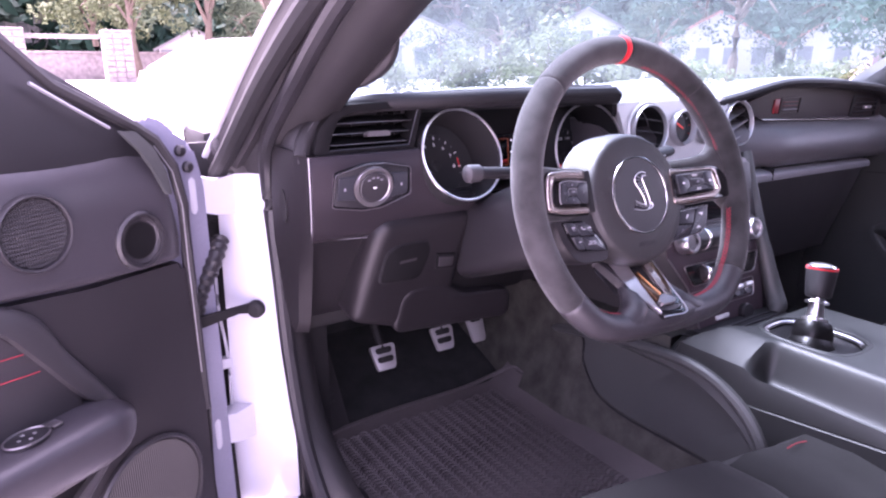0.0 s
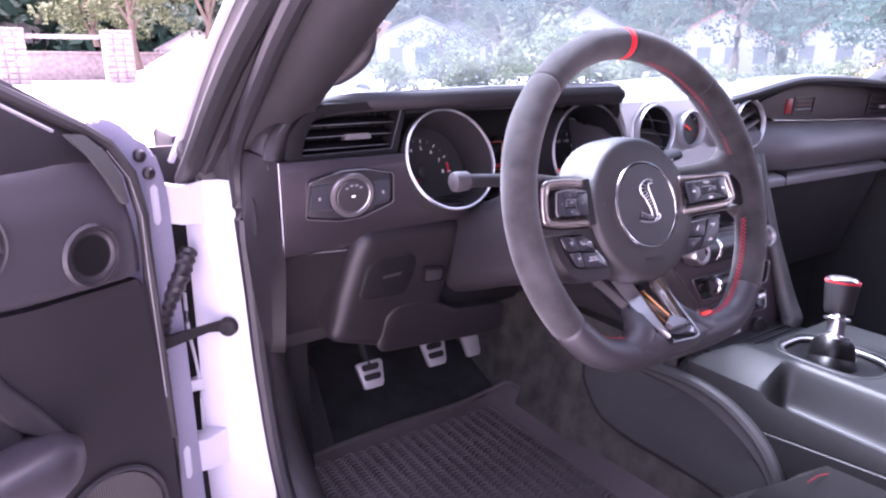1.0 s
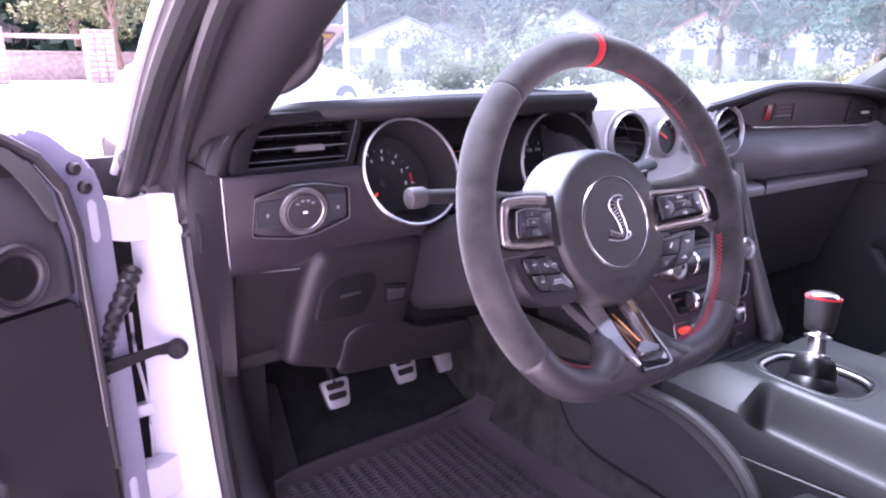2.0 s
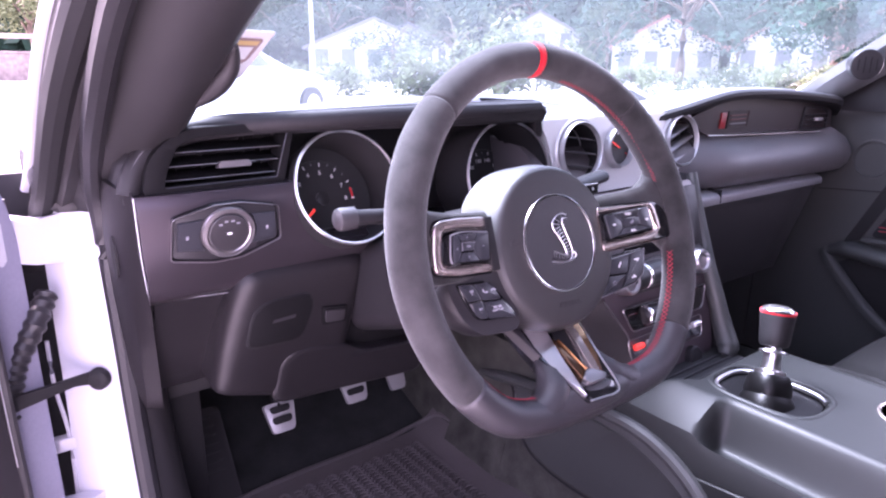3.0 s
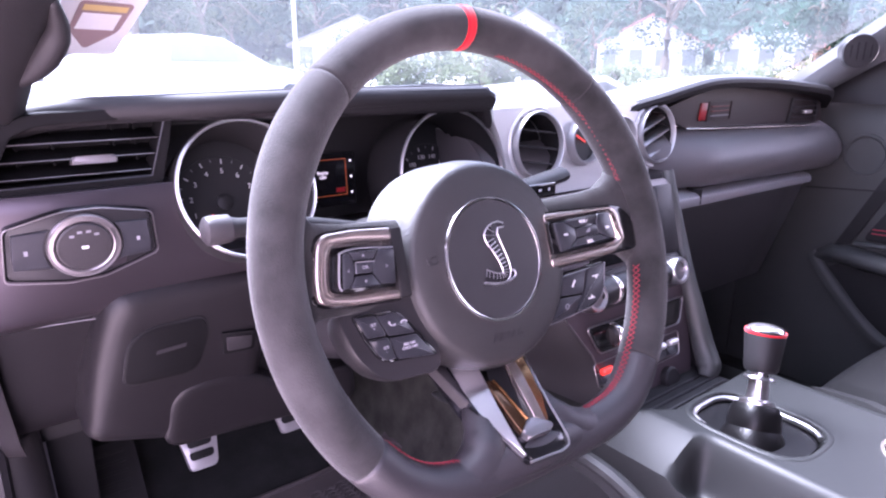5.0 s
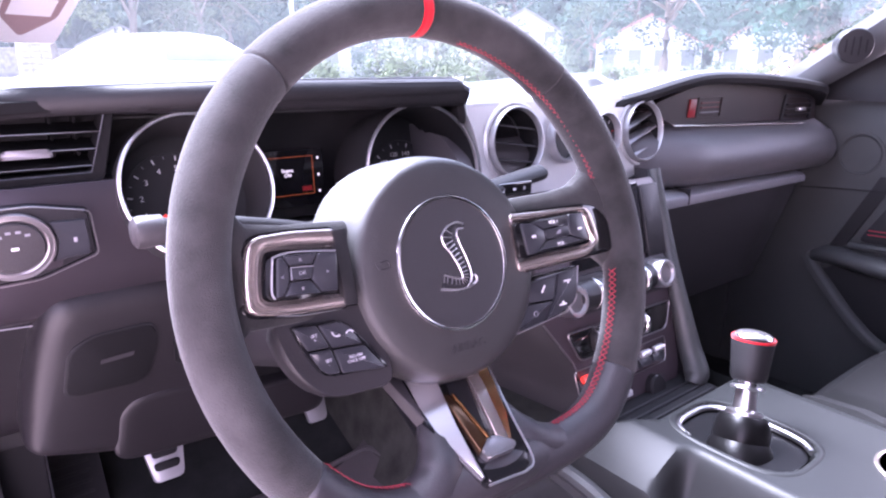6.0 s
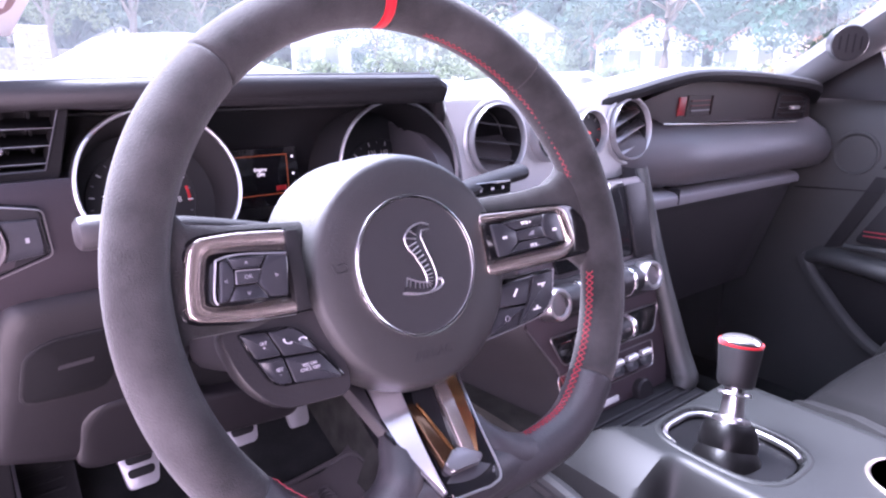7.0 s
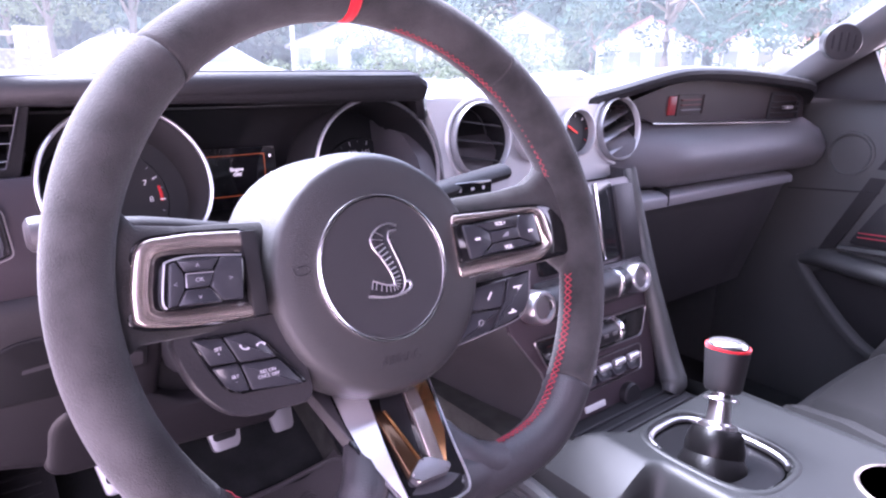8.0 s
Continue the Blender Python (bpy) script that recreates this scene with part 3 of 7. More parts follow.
part("switch_frame", ringplate([(x * 1.04, y * 1.05) for x, y in rounded([(-0.050, -0.020), (-0.047, 0.018), (-0.012, 0.027), (0.012, 0.027), (0.046, 0.020), (0.049, -0.013), (0.012, -0.026), (-0.012, -0.027)], 0.004)],
                               rounded([(-0.050, -0.020), (-0.047, 0.018), (-0.012, 0.027), (0.012, 0.027), (0.046, 0.020), (0.049, -0.013), (0.012, -0.026), (-0.012, -0.027)], 0.004), 0.005, m=fm), GLOSSBLACK, sw)
part("frame_edge", tube([(x * 1.045, y * 1.055, 0.0030) for x, y in rounded([(-0.050, -0.020), (-0.047, 0.018), (-0.012, 0.027), (0.012, 0.027), (0.046, 0.020), (0.049, -0.013), (0.012, -0.026), (-0.012, -0.027)], 0.004)], 0.0005, 6, closed=True), PEWTER, sw, "thin light edge", fm)
for s in (-1, 1):
    part("side_button", prism(([(s * 0.0265 * math.cos(a), 0.0265 * math.sin(a)) for a in np.linspace(0.60, -0.60, 9)] + [(s * 0.0455, -0.0125), (s * 0.0460, -0.0060), (s * 0.0445, 0.0140)])[::-s], 0.004, 0.0006, m=fm @ Matrix.Translation((0, 0, 0.0025))), SWITCH, sw)
    part("symbol", box(s * 0.037 - 0.0012, s * 0.037 + 0.0012, -0.0018, 0.0018, 0.0026, 0.003, 0), GREYINK, sw, m=fm)
part("knob_ring", lathe([(0.0245, -0.002), (0.0245, 0.0025), (0.0232, 0.0042), (0.0205, 0.0045), (0.0185, 0.003)], 40, fm), PEWTER, sw, "satin grey knob ring")
part("knob_edge", tube([(0.0238 * math.cos(a), 0.0238 * math.sin(a), 0.0040) for a in np.linspace(0, 2 * math.pi, 49)[:-1]], 0.0008, 6, closed=True), PEWTER, sw, "thin satin edge", fm)
part("knob", lathe([(0.0188, 0.0), (0.0186, 0.0045), (0.0175, 0.0054), (0.006, 0.0056), (0.0001, 0.0056)], 40, fm), PLASTIC, sw)
for k in range(4):
    a = radians(130 - 27 * k)
    part("symbol", box(-0.0016, 0.0016, -0.0009, 0.0009, 0.0056, 0.0060, 0), GREYINK, sw, m=fm @ Matrix.Translation((0.0125 * math.cos(a), 0.0125 * math.sin(a), 0)))
part("symbol", box(-0.0022, 0.0022, -0.0010, 0.0010, 0.0056, 0.0060, 0), WHITEINK, sw, m=fm)

# instrument cluster
part("cluster_panel", prism([(-0.54, -0.09), (-0.15, -0.09), (-0.15, 0.06), (-0.54, 0.06)], 0.03, 0, m=facing(0, 0.848, 0.915, 4)), SOFT, dash)
part("cluster_floor", loft([[(-0.55, 0.74, 0.842), (-0.15, 0.74, 0.842)], [(-0.55, 0.82, 0.838), (-0.15, 0.82, 0.838)]], closed=False), DARK, dash)
GA = {"tachometer": ((-0.4676, 0.716, 0.9032), 0.0645, 21, (-0.468, 0.785, 0.878)), "speedometer": ((-0.244, 0.700, 0.8955), 0.0715, 11, (-0.215, 0.785, 0.872))}
for nm, (c, R, lean, dc) in GA.items():
    gm = facing(*c, lean)
    g = part(nm, lathe([(R * 0.96, -0.07), (R + 0.001, -0.006), (R, -0.001), (R - 0.003, 0.0), (R - 0.005, -0.005), (R * 0.92, -0.06)], 64, gm, False), BLACK, dash, "round gauge with chrome bezel")
    part("bezel_ring", moved(tube([((R - 0.0019) * math.cos(a), (R - 0.0019) * math.sin(a), 0.0) for a in np.linspace(0, 2 * math.pi, 65)[:-1]], 0.0018, 8, closed=True), gm), CHROME, g, "satin chrome bezel")
    dm = facing(*dc, lean)
    part("dial", lathe([(0.075, -0.006), (0.075, -0.002), (0.047, -0.002), (0.046, 0.0), (0.0001, 0.0)], 64, dm), DIAL, g, "matt black dial")
    labels = [str(i) for i in range(0, 9)] if nm == "tachometer" else [str(i) for i in range(0, 220, 20)]
    for k, s in enumerate(labels):
        a = radians(228 - 29 * k) if nm == "tachometer" else radians(285 - 30 * k)
        words("numeral", s, 0.0072, dm @ Matrix.Translation((0.0315 * math.cos(a), 0.0315 * math.sin(a), 0.0004)), WHITEINK, g)
        part("tick", box(-0.0045, 0.0, -0.0006, 0.0006, 0, 0.0005, 0), WHITEINK, g, m=dm @ Matrix.Rotation(a, 4, "Z") @ Matrix.Translation((0.0435, 0, 0.0003)))
        b = a - radians(14.5)
        part("tick", box(-0.0025, 0.0, -0.0004, 0.0004, 0, 0.0005, 0), GREYINK, g, m=dm @ Matrix.Rotation(b, 4, "Z") @ Matrix.Translation((0.0435, 0, 0.0003)))
    if nm == "tachometer":
        part("red_zone", moved(tube([(0.0405 * math.cos(a), 0.0405 * math.sin(a), 0.0004) for a in np.linspace(radians(-6), radians(14), 8)], 0.0014, 6, flat=0.2), dm), REDINK, g)
    part("needle", prism([(0.0, -0.0016), (0.014, -0.0010), (0.014, 0.0010), (0.0, 0.0016)], 0.001, 0, m=dm @ Matrix.Rotation(radians(221), 4, "Z") @ Matrix.Translation((0.018, 0, 0.004))), LITRED, g, "red needle")
    part("needle_hub", lathe([(0.008, 0.0), (0.008, 0.004), (0.006, 0.005), (0.0001, 0.005)], 24, dm), DIAL, g)
scr = part("info_screen", prism(rounded([(-0.046, -0.03), (0.046, -0.03), (0.046, 0.03), (-0.046, 0.03)], 0.003), 0.045, 0, m=facing(-0.352, 0.806, 0.884, 4)), LENS, dash, "small information screen between the gauges")
sm = facing(-0.352, 0.8057, 0.884, 4)
part("screen_frame", ringplate([(-0.034, -0.018), (0.034, -0.018), (0.034, 0.023), (-0.034, 0.023)], [(-0.0335, -0.0175), (0.0335, -0.0175), (0.0335, 0.0225), (-0.0335, 0.0225)], 0.0003, m=sm), AMBER, scr, "amber frame line")
words("screen_words", "Engine\nON", 0.0052, sm @ Matrix.Translation((0.004, 0.006, 0.0004)), LITWHITE, scr, 0.0001)
part("screen_bar", box(0.020, 0.031, -0.0145, -0.0095, 0, 0.0005, 0), REDINK, scr, m=sm)
for k in range(3):
    part("screen_mark", box(-0.0009, 0.0009, -0.0012, 0.0012, 0, 0.0005, 0), LITWHITE, scr, m=sm @ Matrix.Translation((0.040, 0.02 - 0.018 * k, 0)))

# lower panels on the driver side
part("lower_panel", loft([[(x, y, z) for x in xs] for (y, z), xs in zip(((0.745, 0.812), (0.757, 0.79), (0.790, 0.720), (0.806, 0.690), (0.822, 0.674), (0.90, 0.668)), [np.linspace(-0.672, -0.30, 8)] * 6)], closed=False), KNEESKIN, dash)
def knee(name, pts, depth, bevel, off, material, parent, label="", r=0.01):
    """A plate on the knee bolster's sloping face; pts in x, z."""
    q = [(x, (z - 0.805) / math.cos(radians(14))) for x, z in pts]
    area = sum(q[i - 1][0] * q[i][1] - q[i][0] * q[i - 1][1] for i in range(len(q)))
    return part(name, prism(rounded(q if area > 0 else q[::-1], r, 5), depth, bevel, m=facing(0, 0.742, 0.805, -14) @ Matrix.Translation((0, 0, off)), seg=5), material, parent, label, smooth=60)


def pillow(name, pts, height, off, material, parent, label="", r=0.02, edge=1.0):
    """A softly rounded bulge on the same face: rings that climb inwards from the outline."""
    q = [(x, (z - 0.805) / math.cos(radians(14))) for x, z in pts]
    area = sum(q[i - 1][0] * q[i][1] - q[i][0] * q[i - 1][1] for i in range(len(q)))
    loop = rounded(q if area > 0 else q[::-1], r, 6)
    cx, cy = sum(p[0] for p in loop) / len(loop), sum(p[1] for p in loop) / len(loop)
    rings = []
    for d, h in ((0.0, -0.05), (0.0, 0.0), (0.0012, 0.30), (0.004, 0.58), (0.008, 0.78), (0.014, 0.92), (0.022, 0.985), (0.032, 1.0)):
        ring = []
        for x, y in loop:
            n = math.hypot(cx - x, cy - y)
            k = min(0.9, d * edge / n)
            ring.append((x + (cx - x) * k, y + (cy - y) * k, off + (h * height if h > -0.01 else h)))
        rings.append(ring)
    return part(name, moved(loft(rings), facing(0, 0.742, 0.805, -14)), material, parent, label, smooth=80)


kb = pillow("knee_panel", [(-0.6225, 0.676), (-0.6156, 0.738), (-0.6043, 0.7895), (-0.597, 0.812), (-0.586, 0.825), (-0.5705, 0.8275), (-0.520, 0.8285), (-0.440, 0.824), (-0.447, 0.748), (-0.455, 0.706), (-0.452, 0.635), (-0.5494, 0.650)], 0.021, -0.004, KNEESKIN, dash, "knee panel with flap and button", 0.018)
knee("flap_gap", [(-0.5895, 0.7360), (-0.5815, 0.7820), (-0.5625, 0.7920), (-0.5135, 0.7930), (-0.5105, 0.7715), (-0.5230, 0.7330)], 0.006, 0.0005, 0.0186, BLACK, kb, "", 0.012)
knee("fuse_flap", [(-0.5880, 0.7375), (-0.5800, 0.7810), (-0.5620, 0.7905), (-0.5150, 0.7915), (-0.5120, 0.7720), (-0.5240, 0.7345)], 0.006, 0.0016, 0.0196, FLAPSKIN, kb, "dark storage flap", 0.011)
knee("flap_label", [(-0.559, 0.7635), (-0.558, 0.7675), (-0.532, 0.7690), (-0.533, 0.7650)], 0.001, 0, 0.0200, PLASTIC, kb, "", 0.0005)
knee("button_frame", [(-0.4985, 0.7450), (-0.4995, 0.7690), (-0.4665, 0.7645), (-0.4670, 0.7430)], 0.010, 0.0012, 0.0200, FLAPSKIN, kb, "", 0.002)
knee("parking_button", [(-0.4945, 0.7485), (-0.4955, 0.7645), (-0.4705, 0.7610), (-0.4710, 0.7470)], 0.004, 0.001, 0.0216, PLASTIC, kb, "", 0.002)
# The gap's shade is put in as a flat dark plate.
knee("column_gap_plate", [(-0.462, 0.675), (-0.452, 0.825), (-0.31, 0.825), (-0.31, 0.675)], 0.03, 0.002, 0.003, FLAPSKIN, dash, "dark plate for the shaded gap round the column")
pillow("lower_scoop", [(-0.556, 0.647), (-0.550, 0.703), (-0.538, 0.716), (-0.505, 0.719), (-0.466, 0.711), (-0.440, 0.691), (-0.345, 0.682), (-0.335, 0.629), (-0.432, 0.636)], 0.006, 0.0135, KNEESKIN, dash, "rounded lower column cover", 0.02, 0.7)

# centre vents panel
part("centre_panel", holed(rounded([(-0.168, -0.045), (-0.1695, -0.015), (-0.176, 0.012), (-0.187, 0.036), (-0.180, 0.046), (0.085, 0.046), (0.127, 0.042), (0.157, 0.024), (0.1655, 0.0), (0.158, -0.028), (0.10, -0.06), (-0.10, -0.06)], 0.01), [circle(0.040, 40, (-0.1185, 0.001)), circle(0.040, 40, (0.1185, 0.001)), circle(0.0265, 32, (-0.0362, 0.001)), circle(0.0265, 32, (0.0362, 0.001))], 0.012, m=facing(0, 0.700, 0.917, 6)), PANELGREY, dash, "satin grey panel with two round vents and two gauges")
part("panel_crown", sheet([[(x, 0.7045, 0.9615 + d), (x, 0.709, 0.9650 + d), (x, 0.722, 0.9665 + d), (x, 0.752, 0.9625)] for x, d in ((-0.186, 0.0), (-0.12, 0.0006), (-0.03, 0.0006), (0.06, -0.001), (0.10, -0.004))], 0.006), PANELGREY, dash, "rounded upper edge of the panel", smooth=70)
for s in (-1, 1):
    vm = facing(s * 0.1185, 0.697, 0.918, 6)
    v = part("round_vent", lathe([(0.0385, -0.035), (0.0398, -0.004), (0.0408, -0.003), (0.0408, 0.0035), (0.0400, 0.0062), (0.0387, 0.0066), (0.0374, 0.0040), (0.0368, -0.034)], 48, vm, False), VENTSILVER, dash, "round silver air vent with louvres")
    part("vent_seat", lathe([(0.0415, 0.0), (0.0428, 0.0018), (0.0452, 0.0020), (0.0470, 0.0), (0.0470, -0.006)], 48, vm @ Matrix.Translation((0, 0, -0.0022)), False), PANELGREY, v)
    part("vent_well", lathe([(0.0355, -0.032), (0.0001, -0.031)], 32, vm), BLACK, v)
    part("vent_ring", lathe([(0.0368, -0.030), (0.0368, -0.001), (0.0362, 0.0), (0.0358, -0.002), (0.0358, -0.030)], 48, vm, False), BLACK, v)
    for k, h in enumerate((-0.019, 0.0, 0.019) if s < 0 else (-0.021, -0.002, 0.018)):
        w = math.sqrt(0.0350 ** 2 - h * h)
        part("louvre", prism(rounded([(-w, -0.009), (w, -0.009), (w, 0.005), (-w, 0.005)], 0.003), 0.0016, 0.0006, m=vm @ Matrix.Translation((0, 0, -0.008)) @ Matrix.Rotation(radians(-8 if s < 0 else 20), 4, "Z") @ Matrix.Translation((0, h, 0)) @ Matrix.Rotation(radians(-80 + (20 if s > 0 else 0)), 4, "X")), PEWTER if s > 0 else PLASTIC, v)
    gm = facing(s * 0.0362, 0.697, 0.918, 6)
    g = part("small_gauge", lathe([(0.0262, -0.02), (0.0262, -0.004), (0.030, -0.003), (0.030, 0.002), (0.0285, 0.008), (0.0265, 0.0085), (0.025, 0.004), (0.0245, -0.002)], 40, gm, False), VENTSILVER, dash, "small round gauge with silver bezel")
    part("dial", lathe([(0.0256, -0.006), (0.0256, -0.0012), (0.0001, -0.0012)], 32, gm), DIAL, g)
    for k in range(7):
        a = radians(210 - 40 * k)
        part("tick", box(-0.004, 0, -0.0006, 0.0006, 0, 0.0005, 0), REDINK if k > 4 else WHITEINK, g, m=gm @ Matrix.Rotation(a, 4, "Z") @ Matrix.Translation((0.022, 0, -0.0010)))
    part("needle", box(-0.002, 0.017, -0.0008, 0.0008, 0, 0.001, 0), LITRED, g, m=gm @ Matrix.Rotation(radians(150), 4, "Z") @ Matrix.Translation((0, 0, 0.0002)))

# speaker grille on the dash top
for k in range(9):
    y = 0.735 + 0.014 * k
    part("grille_slat", box(-0.18, 0.06, y, y + 0.0085, 0.955, 0.9665, 0.0015), TOPGLARE, dash)
part("grille_bed", box(-0.182, 0.062, 0.733, 0.862, 0.954, 0.9638, 0), BLACK, dash, "dark gaps of the grille")

# passenger side: brow, recessed plate, ledge, roll
BROW = [(0.045, 0.706, 0.954), (0.085, 0.700, 0.964), (0.12, 0.690, 0.972), (0.17, 0.679, 0.984), (0.223, 0.671, 0.993), (0.29, 0.666, 0.995), (0.40, 0.666, 0.992), (0.554, 0.668, 0.982), (0.63, 0.674, 0.972), (0.682, 0.70, 0.950)]
rings = []
for p in spline(BROW, 5):
    x, y, z = p
    w = 0.0155
    rings.append([(x, 0.87, 0.958), (x, y + 0.10, max(z - 0.004, 0.958)), (x, y + 0.03, z + 0.001), (x, y + 0.008, z), (x, y + 0.001, z - 0.003), (x, y, z - 0.008), (x, y + 0.004, z - w), (x, y + 0.03, z - w - 0.002), (x, 0.80, z - w - 0.004), (x, 0.87, 0.94)])
part("passenger_brow", loft(rings), HOODSKIN, dash, "padded brow above the passenger trim")
# Paler sheet over the brow paints the light on its top.
part("brow_pad", sheet([[(p.x, p.y + 0.010, p.z + 0.0004), (p.x, p.y + 0.03, p.z + 0.0022), (p.x, p.y + 0.10, max(p.z - 0.004, 0.958) + 0.0018), (p.x, 0.868, 0.9605)] for p in spline(BROW, 5)], 0.003), TOPGLARE, dash, "top of the brow, painted pale for windscreen glare")
part("passenger_plate", prism(rounded([(0.128, 0.944), (0.175, 0.957), (0.237, 0.971), (0.31, 0.979), (0.565, 0.972), (0.655, 0.960), (0.668, 0.911), (0.542, 0.9125), (0.205, 0.921)], 0.006), 0.02, 0.0015, m=facing(0, 0.706, 0, 0)), TRIM, dash, "dark red-black trim plate with red badge")
pm = facing(0.268, 0.7055, 0.943, 0)
part("badge_block", prism([(-0.031, -0.013), (-0.014, -0.013), (-0.011, 0.013), (-0.028, 0.013)], 0.002, 0.0004, m=pm @ Matrix.Translation((0, 0, 0.002))), BADGERED, dash, "red badge block")
part("badge_frame", ringplate([(-0.010, -0.015), (0.058, -0.015), (0.062, 0.015), (-0.006, 0.015)], [(-0.008, -0.0135), (0.056, -0.0135), (0.060, 0.0135), (-0.004, 0.0135)], 0.002, m=pm @ Matrix.Translation((0, 0, 0.002))), TRIM, dash)
for k in range(3):
    part("badge_bar", box(0.0, 0.05, -0.001, 0.001, 0, 0.0025, 0), BADGEDIM if k != 0 else GREYINK, dash, m=pm @ Matrix.Translation((0.002, -0.007 + 0.007 * k, 0)))
part("ledge", tube(spline([(0.195, 0.700, 0.9205), (0.30, 0.694, 0.9165), (0.50, 0.694, 0.9095), (0.66, 0.70, 0.903)], 6), 0.003, 8, flat=0.6), SMOKE, dash, "thin metal ledge")
pv = part("passenger_vent", ringplate(rounded([(0.525, 0.912), (0.535, 0.958), (0.62, 0.954), (0.645, 0.945), (0.640, 0.908)], 0.005), rounded([(0.535, 0.916), (0.543, 0.953), (0.618, 0.949), (0.636, 0.942), (0.632, 0.912)], 0.004), 0.012, m=facing(0, 0.703, 0, 0)), DARK, dash, "passenger side air vent")
for z in (0.922, 0.931, 0.940):
    part("louvre", box(0.538, 0.634, 0.699, 0.712, z - 0.001, z + 0.001, 0), DARK, pv)
part("vent_tab", box(0.575, 0.60, 0.694, 0.704, 0.928, 0.934, 0.002), CHROME, pv)
PROFILE = [(0.80, 0.935), (0.712, 0.925), (0.694, 0.916), (0.672, 0.903), (0.660, 0.885), (0.656, 0.870), (0.660, 0.855), (0.672, 0.840), (0.692, 0.832), (0.72, 0.830), (0.80, 0.83)]
rings = []
for x in list(np.linspace(-0.195, 0.06, 8)) + list(np.linspace(0.10, 0.66, 24)) + [0.685, 0.703, 0.712]:
    f = 1.0 if x < 0.67 else 1 - ((x - 0.67) / 0.042) ** 2 * 0.5
    drop = 0.012 * max(0, x - 0.1) / 0.6
    g = min(1, max(0, (x - 0.10) / 0.12))
    rings.append([(x, 0.80 - (0.80 - y) * (f if y < 0.79 else 1) * (0.72 + 0.28 * g if y < 0.79 else 1), 0.875 + (z - 0.875) * (0.6 + 0.4 * f) - drop) for y, z in PROFILE])
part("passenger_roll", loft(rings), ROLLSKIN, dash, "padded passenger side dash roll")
# glove box
rings = []
for x in (0.125, 0.135, 0.30, 0.50, 0.555, 0.575):
    k = 0.010 if x in (0.125, 0.575) else 0
    rings.append([(x, 0.80, 0.815), (x, 0.688 + k, 0.829 - 0.006 * (x - 0.1) / 0.5), (x, 0.672 + k, 0.823 - 0.006 * (x - 0.1) / 0.5), (x, 0.669 + k, 0.813 - 0.006 * (x - 0.1) / 0.5), (x, 0.674 + k, 0.806 - 0.01 * (x - 0.1)), (x, 0.677 + k, 0.79), (x, 0.692 + k, 0.74), (x, 0.73 + k, 0.62), (x, 0.85, 0.60)])
part("glove_box", loft(rings), SOFT, dash, "glove box")
# Light on the box's top edge is put in as a paler strip.
part("glove_lit_edge", sheet([[(x, y, z) for y, z in ((0.692, 0.8325 - 0.006 * (x - 0.1) / 0.5), (0.672, 0.8290 - 0.006 * (x - 0.1) / 0.5), (0.6660, 0.8250 - 0.006 * (x - 0.1) / 0.5), (0.6645, 0.8200 - 0.006 * (x - 0.1) / 0.5), (0.6655, 0.8125 - 0.006 * (x - 0.1) / 0.5 + 0.006 * (x - 0.13)))] for x in (0.132, 0.30, 0.50, 0.568)], 0.0015), SILVER, dash, "upper edge of the glove box, painted pale as the lit band")
part("glove_edge_joint", box(0.1985, 0.2005, 0.6640, 0.690, 0.812, 0.834, 0), BLACK, dash)
part("side_cover", box(0.695, 0.735, 0.84, 1.28, 0.2, 0.945, 0.01), DOORSKIN, dash)
part("under_dash", box(-0.66, 0.70, 0.87, 1.0, 0.63, 0.93, 0.01), BLACK, dash)

# ---- centre stack ----
stack = thing("centre_stack", (0, 0.62, 0.56), "dark centre stack with screen, chrome knobs and toggle switches", "centre console")
STACK_LEAN = math.degrees(math.atan(0.27))
cm = facing(-0.004, 0.616, 0.72, STACK_LEAN)
part("stack_face", prism(rounded([(-0.080, -0.145), (-0.088, -0.085), (-0.1005, -0.047), (-0.138, 0.006), (-0.140, 0.06), (-0.120, 0.15), (0.098, 0.15), (0.100, -0.02), (0.095, -0.10), (0.080, -0.145)], 0.010), 0.06, 0.004, m=cm), STACKSKIN, stack)
part("nav_screen", prism(rounded([(-0.085, 0.055), (-0.085, 0.148), (0.056, 0.148), (0.056, 0.055)], 0.006), 0.006, 0.001, m=cm @ Matrix.Translation((0, 0, 0.003))), LENS, stack, "dark navigation screen")
part("screen_rail", box(0.0225, 0.0265, 0.056, 0.147, 0.003, 0.0045, 0.0005), BRIGHT, stack, "chrome strip beside the screen", m=cm)
part("screen_rail", box(0.058, 0.094, 0.05, 0.142, 0, 0.006, 0.002), PLASTIC, stack, m=cm)
part("knob_shelf", prism(rounded([(-0.098, 0.005), (-0.096, 0.05), (0.092, 0.05), (0.094, 0.005)], 0.008), 0.01, 0.003, m=cm @ Matrix.Translation((0, 0, 0.006))), PLASTIC, stack)
bar = part("knob_bar", tube([(x, 0.028, 0.010) for x in (-0.100, -0.094, -0.05, 0.0, 0.040, 0.046)], [0.012, 0.0165, 0.0175, 0.0175, 0.0165, 0.012], 20), PLASTIC, stack, "rounded bar between the knobs", cm)
for x in (-0.066, 0.022):
    part("bar_ring", lathe([(0.0170, -0.0032), (0.0186, -0.0028), (0.0190, 0.0), (0.0186, 0.0028), (0.0170, 0.0032)], 24, Matrix.Translation((x, 0.028, 0.010)) @ Matrix.Rotation(radians(90), 4, "Y"), False), BRIGHT, bar, "chrome band", cm)
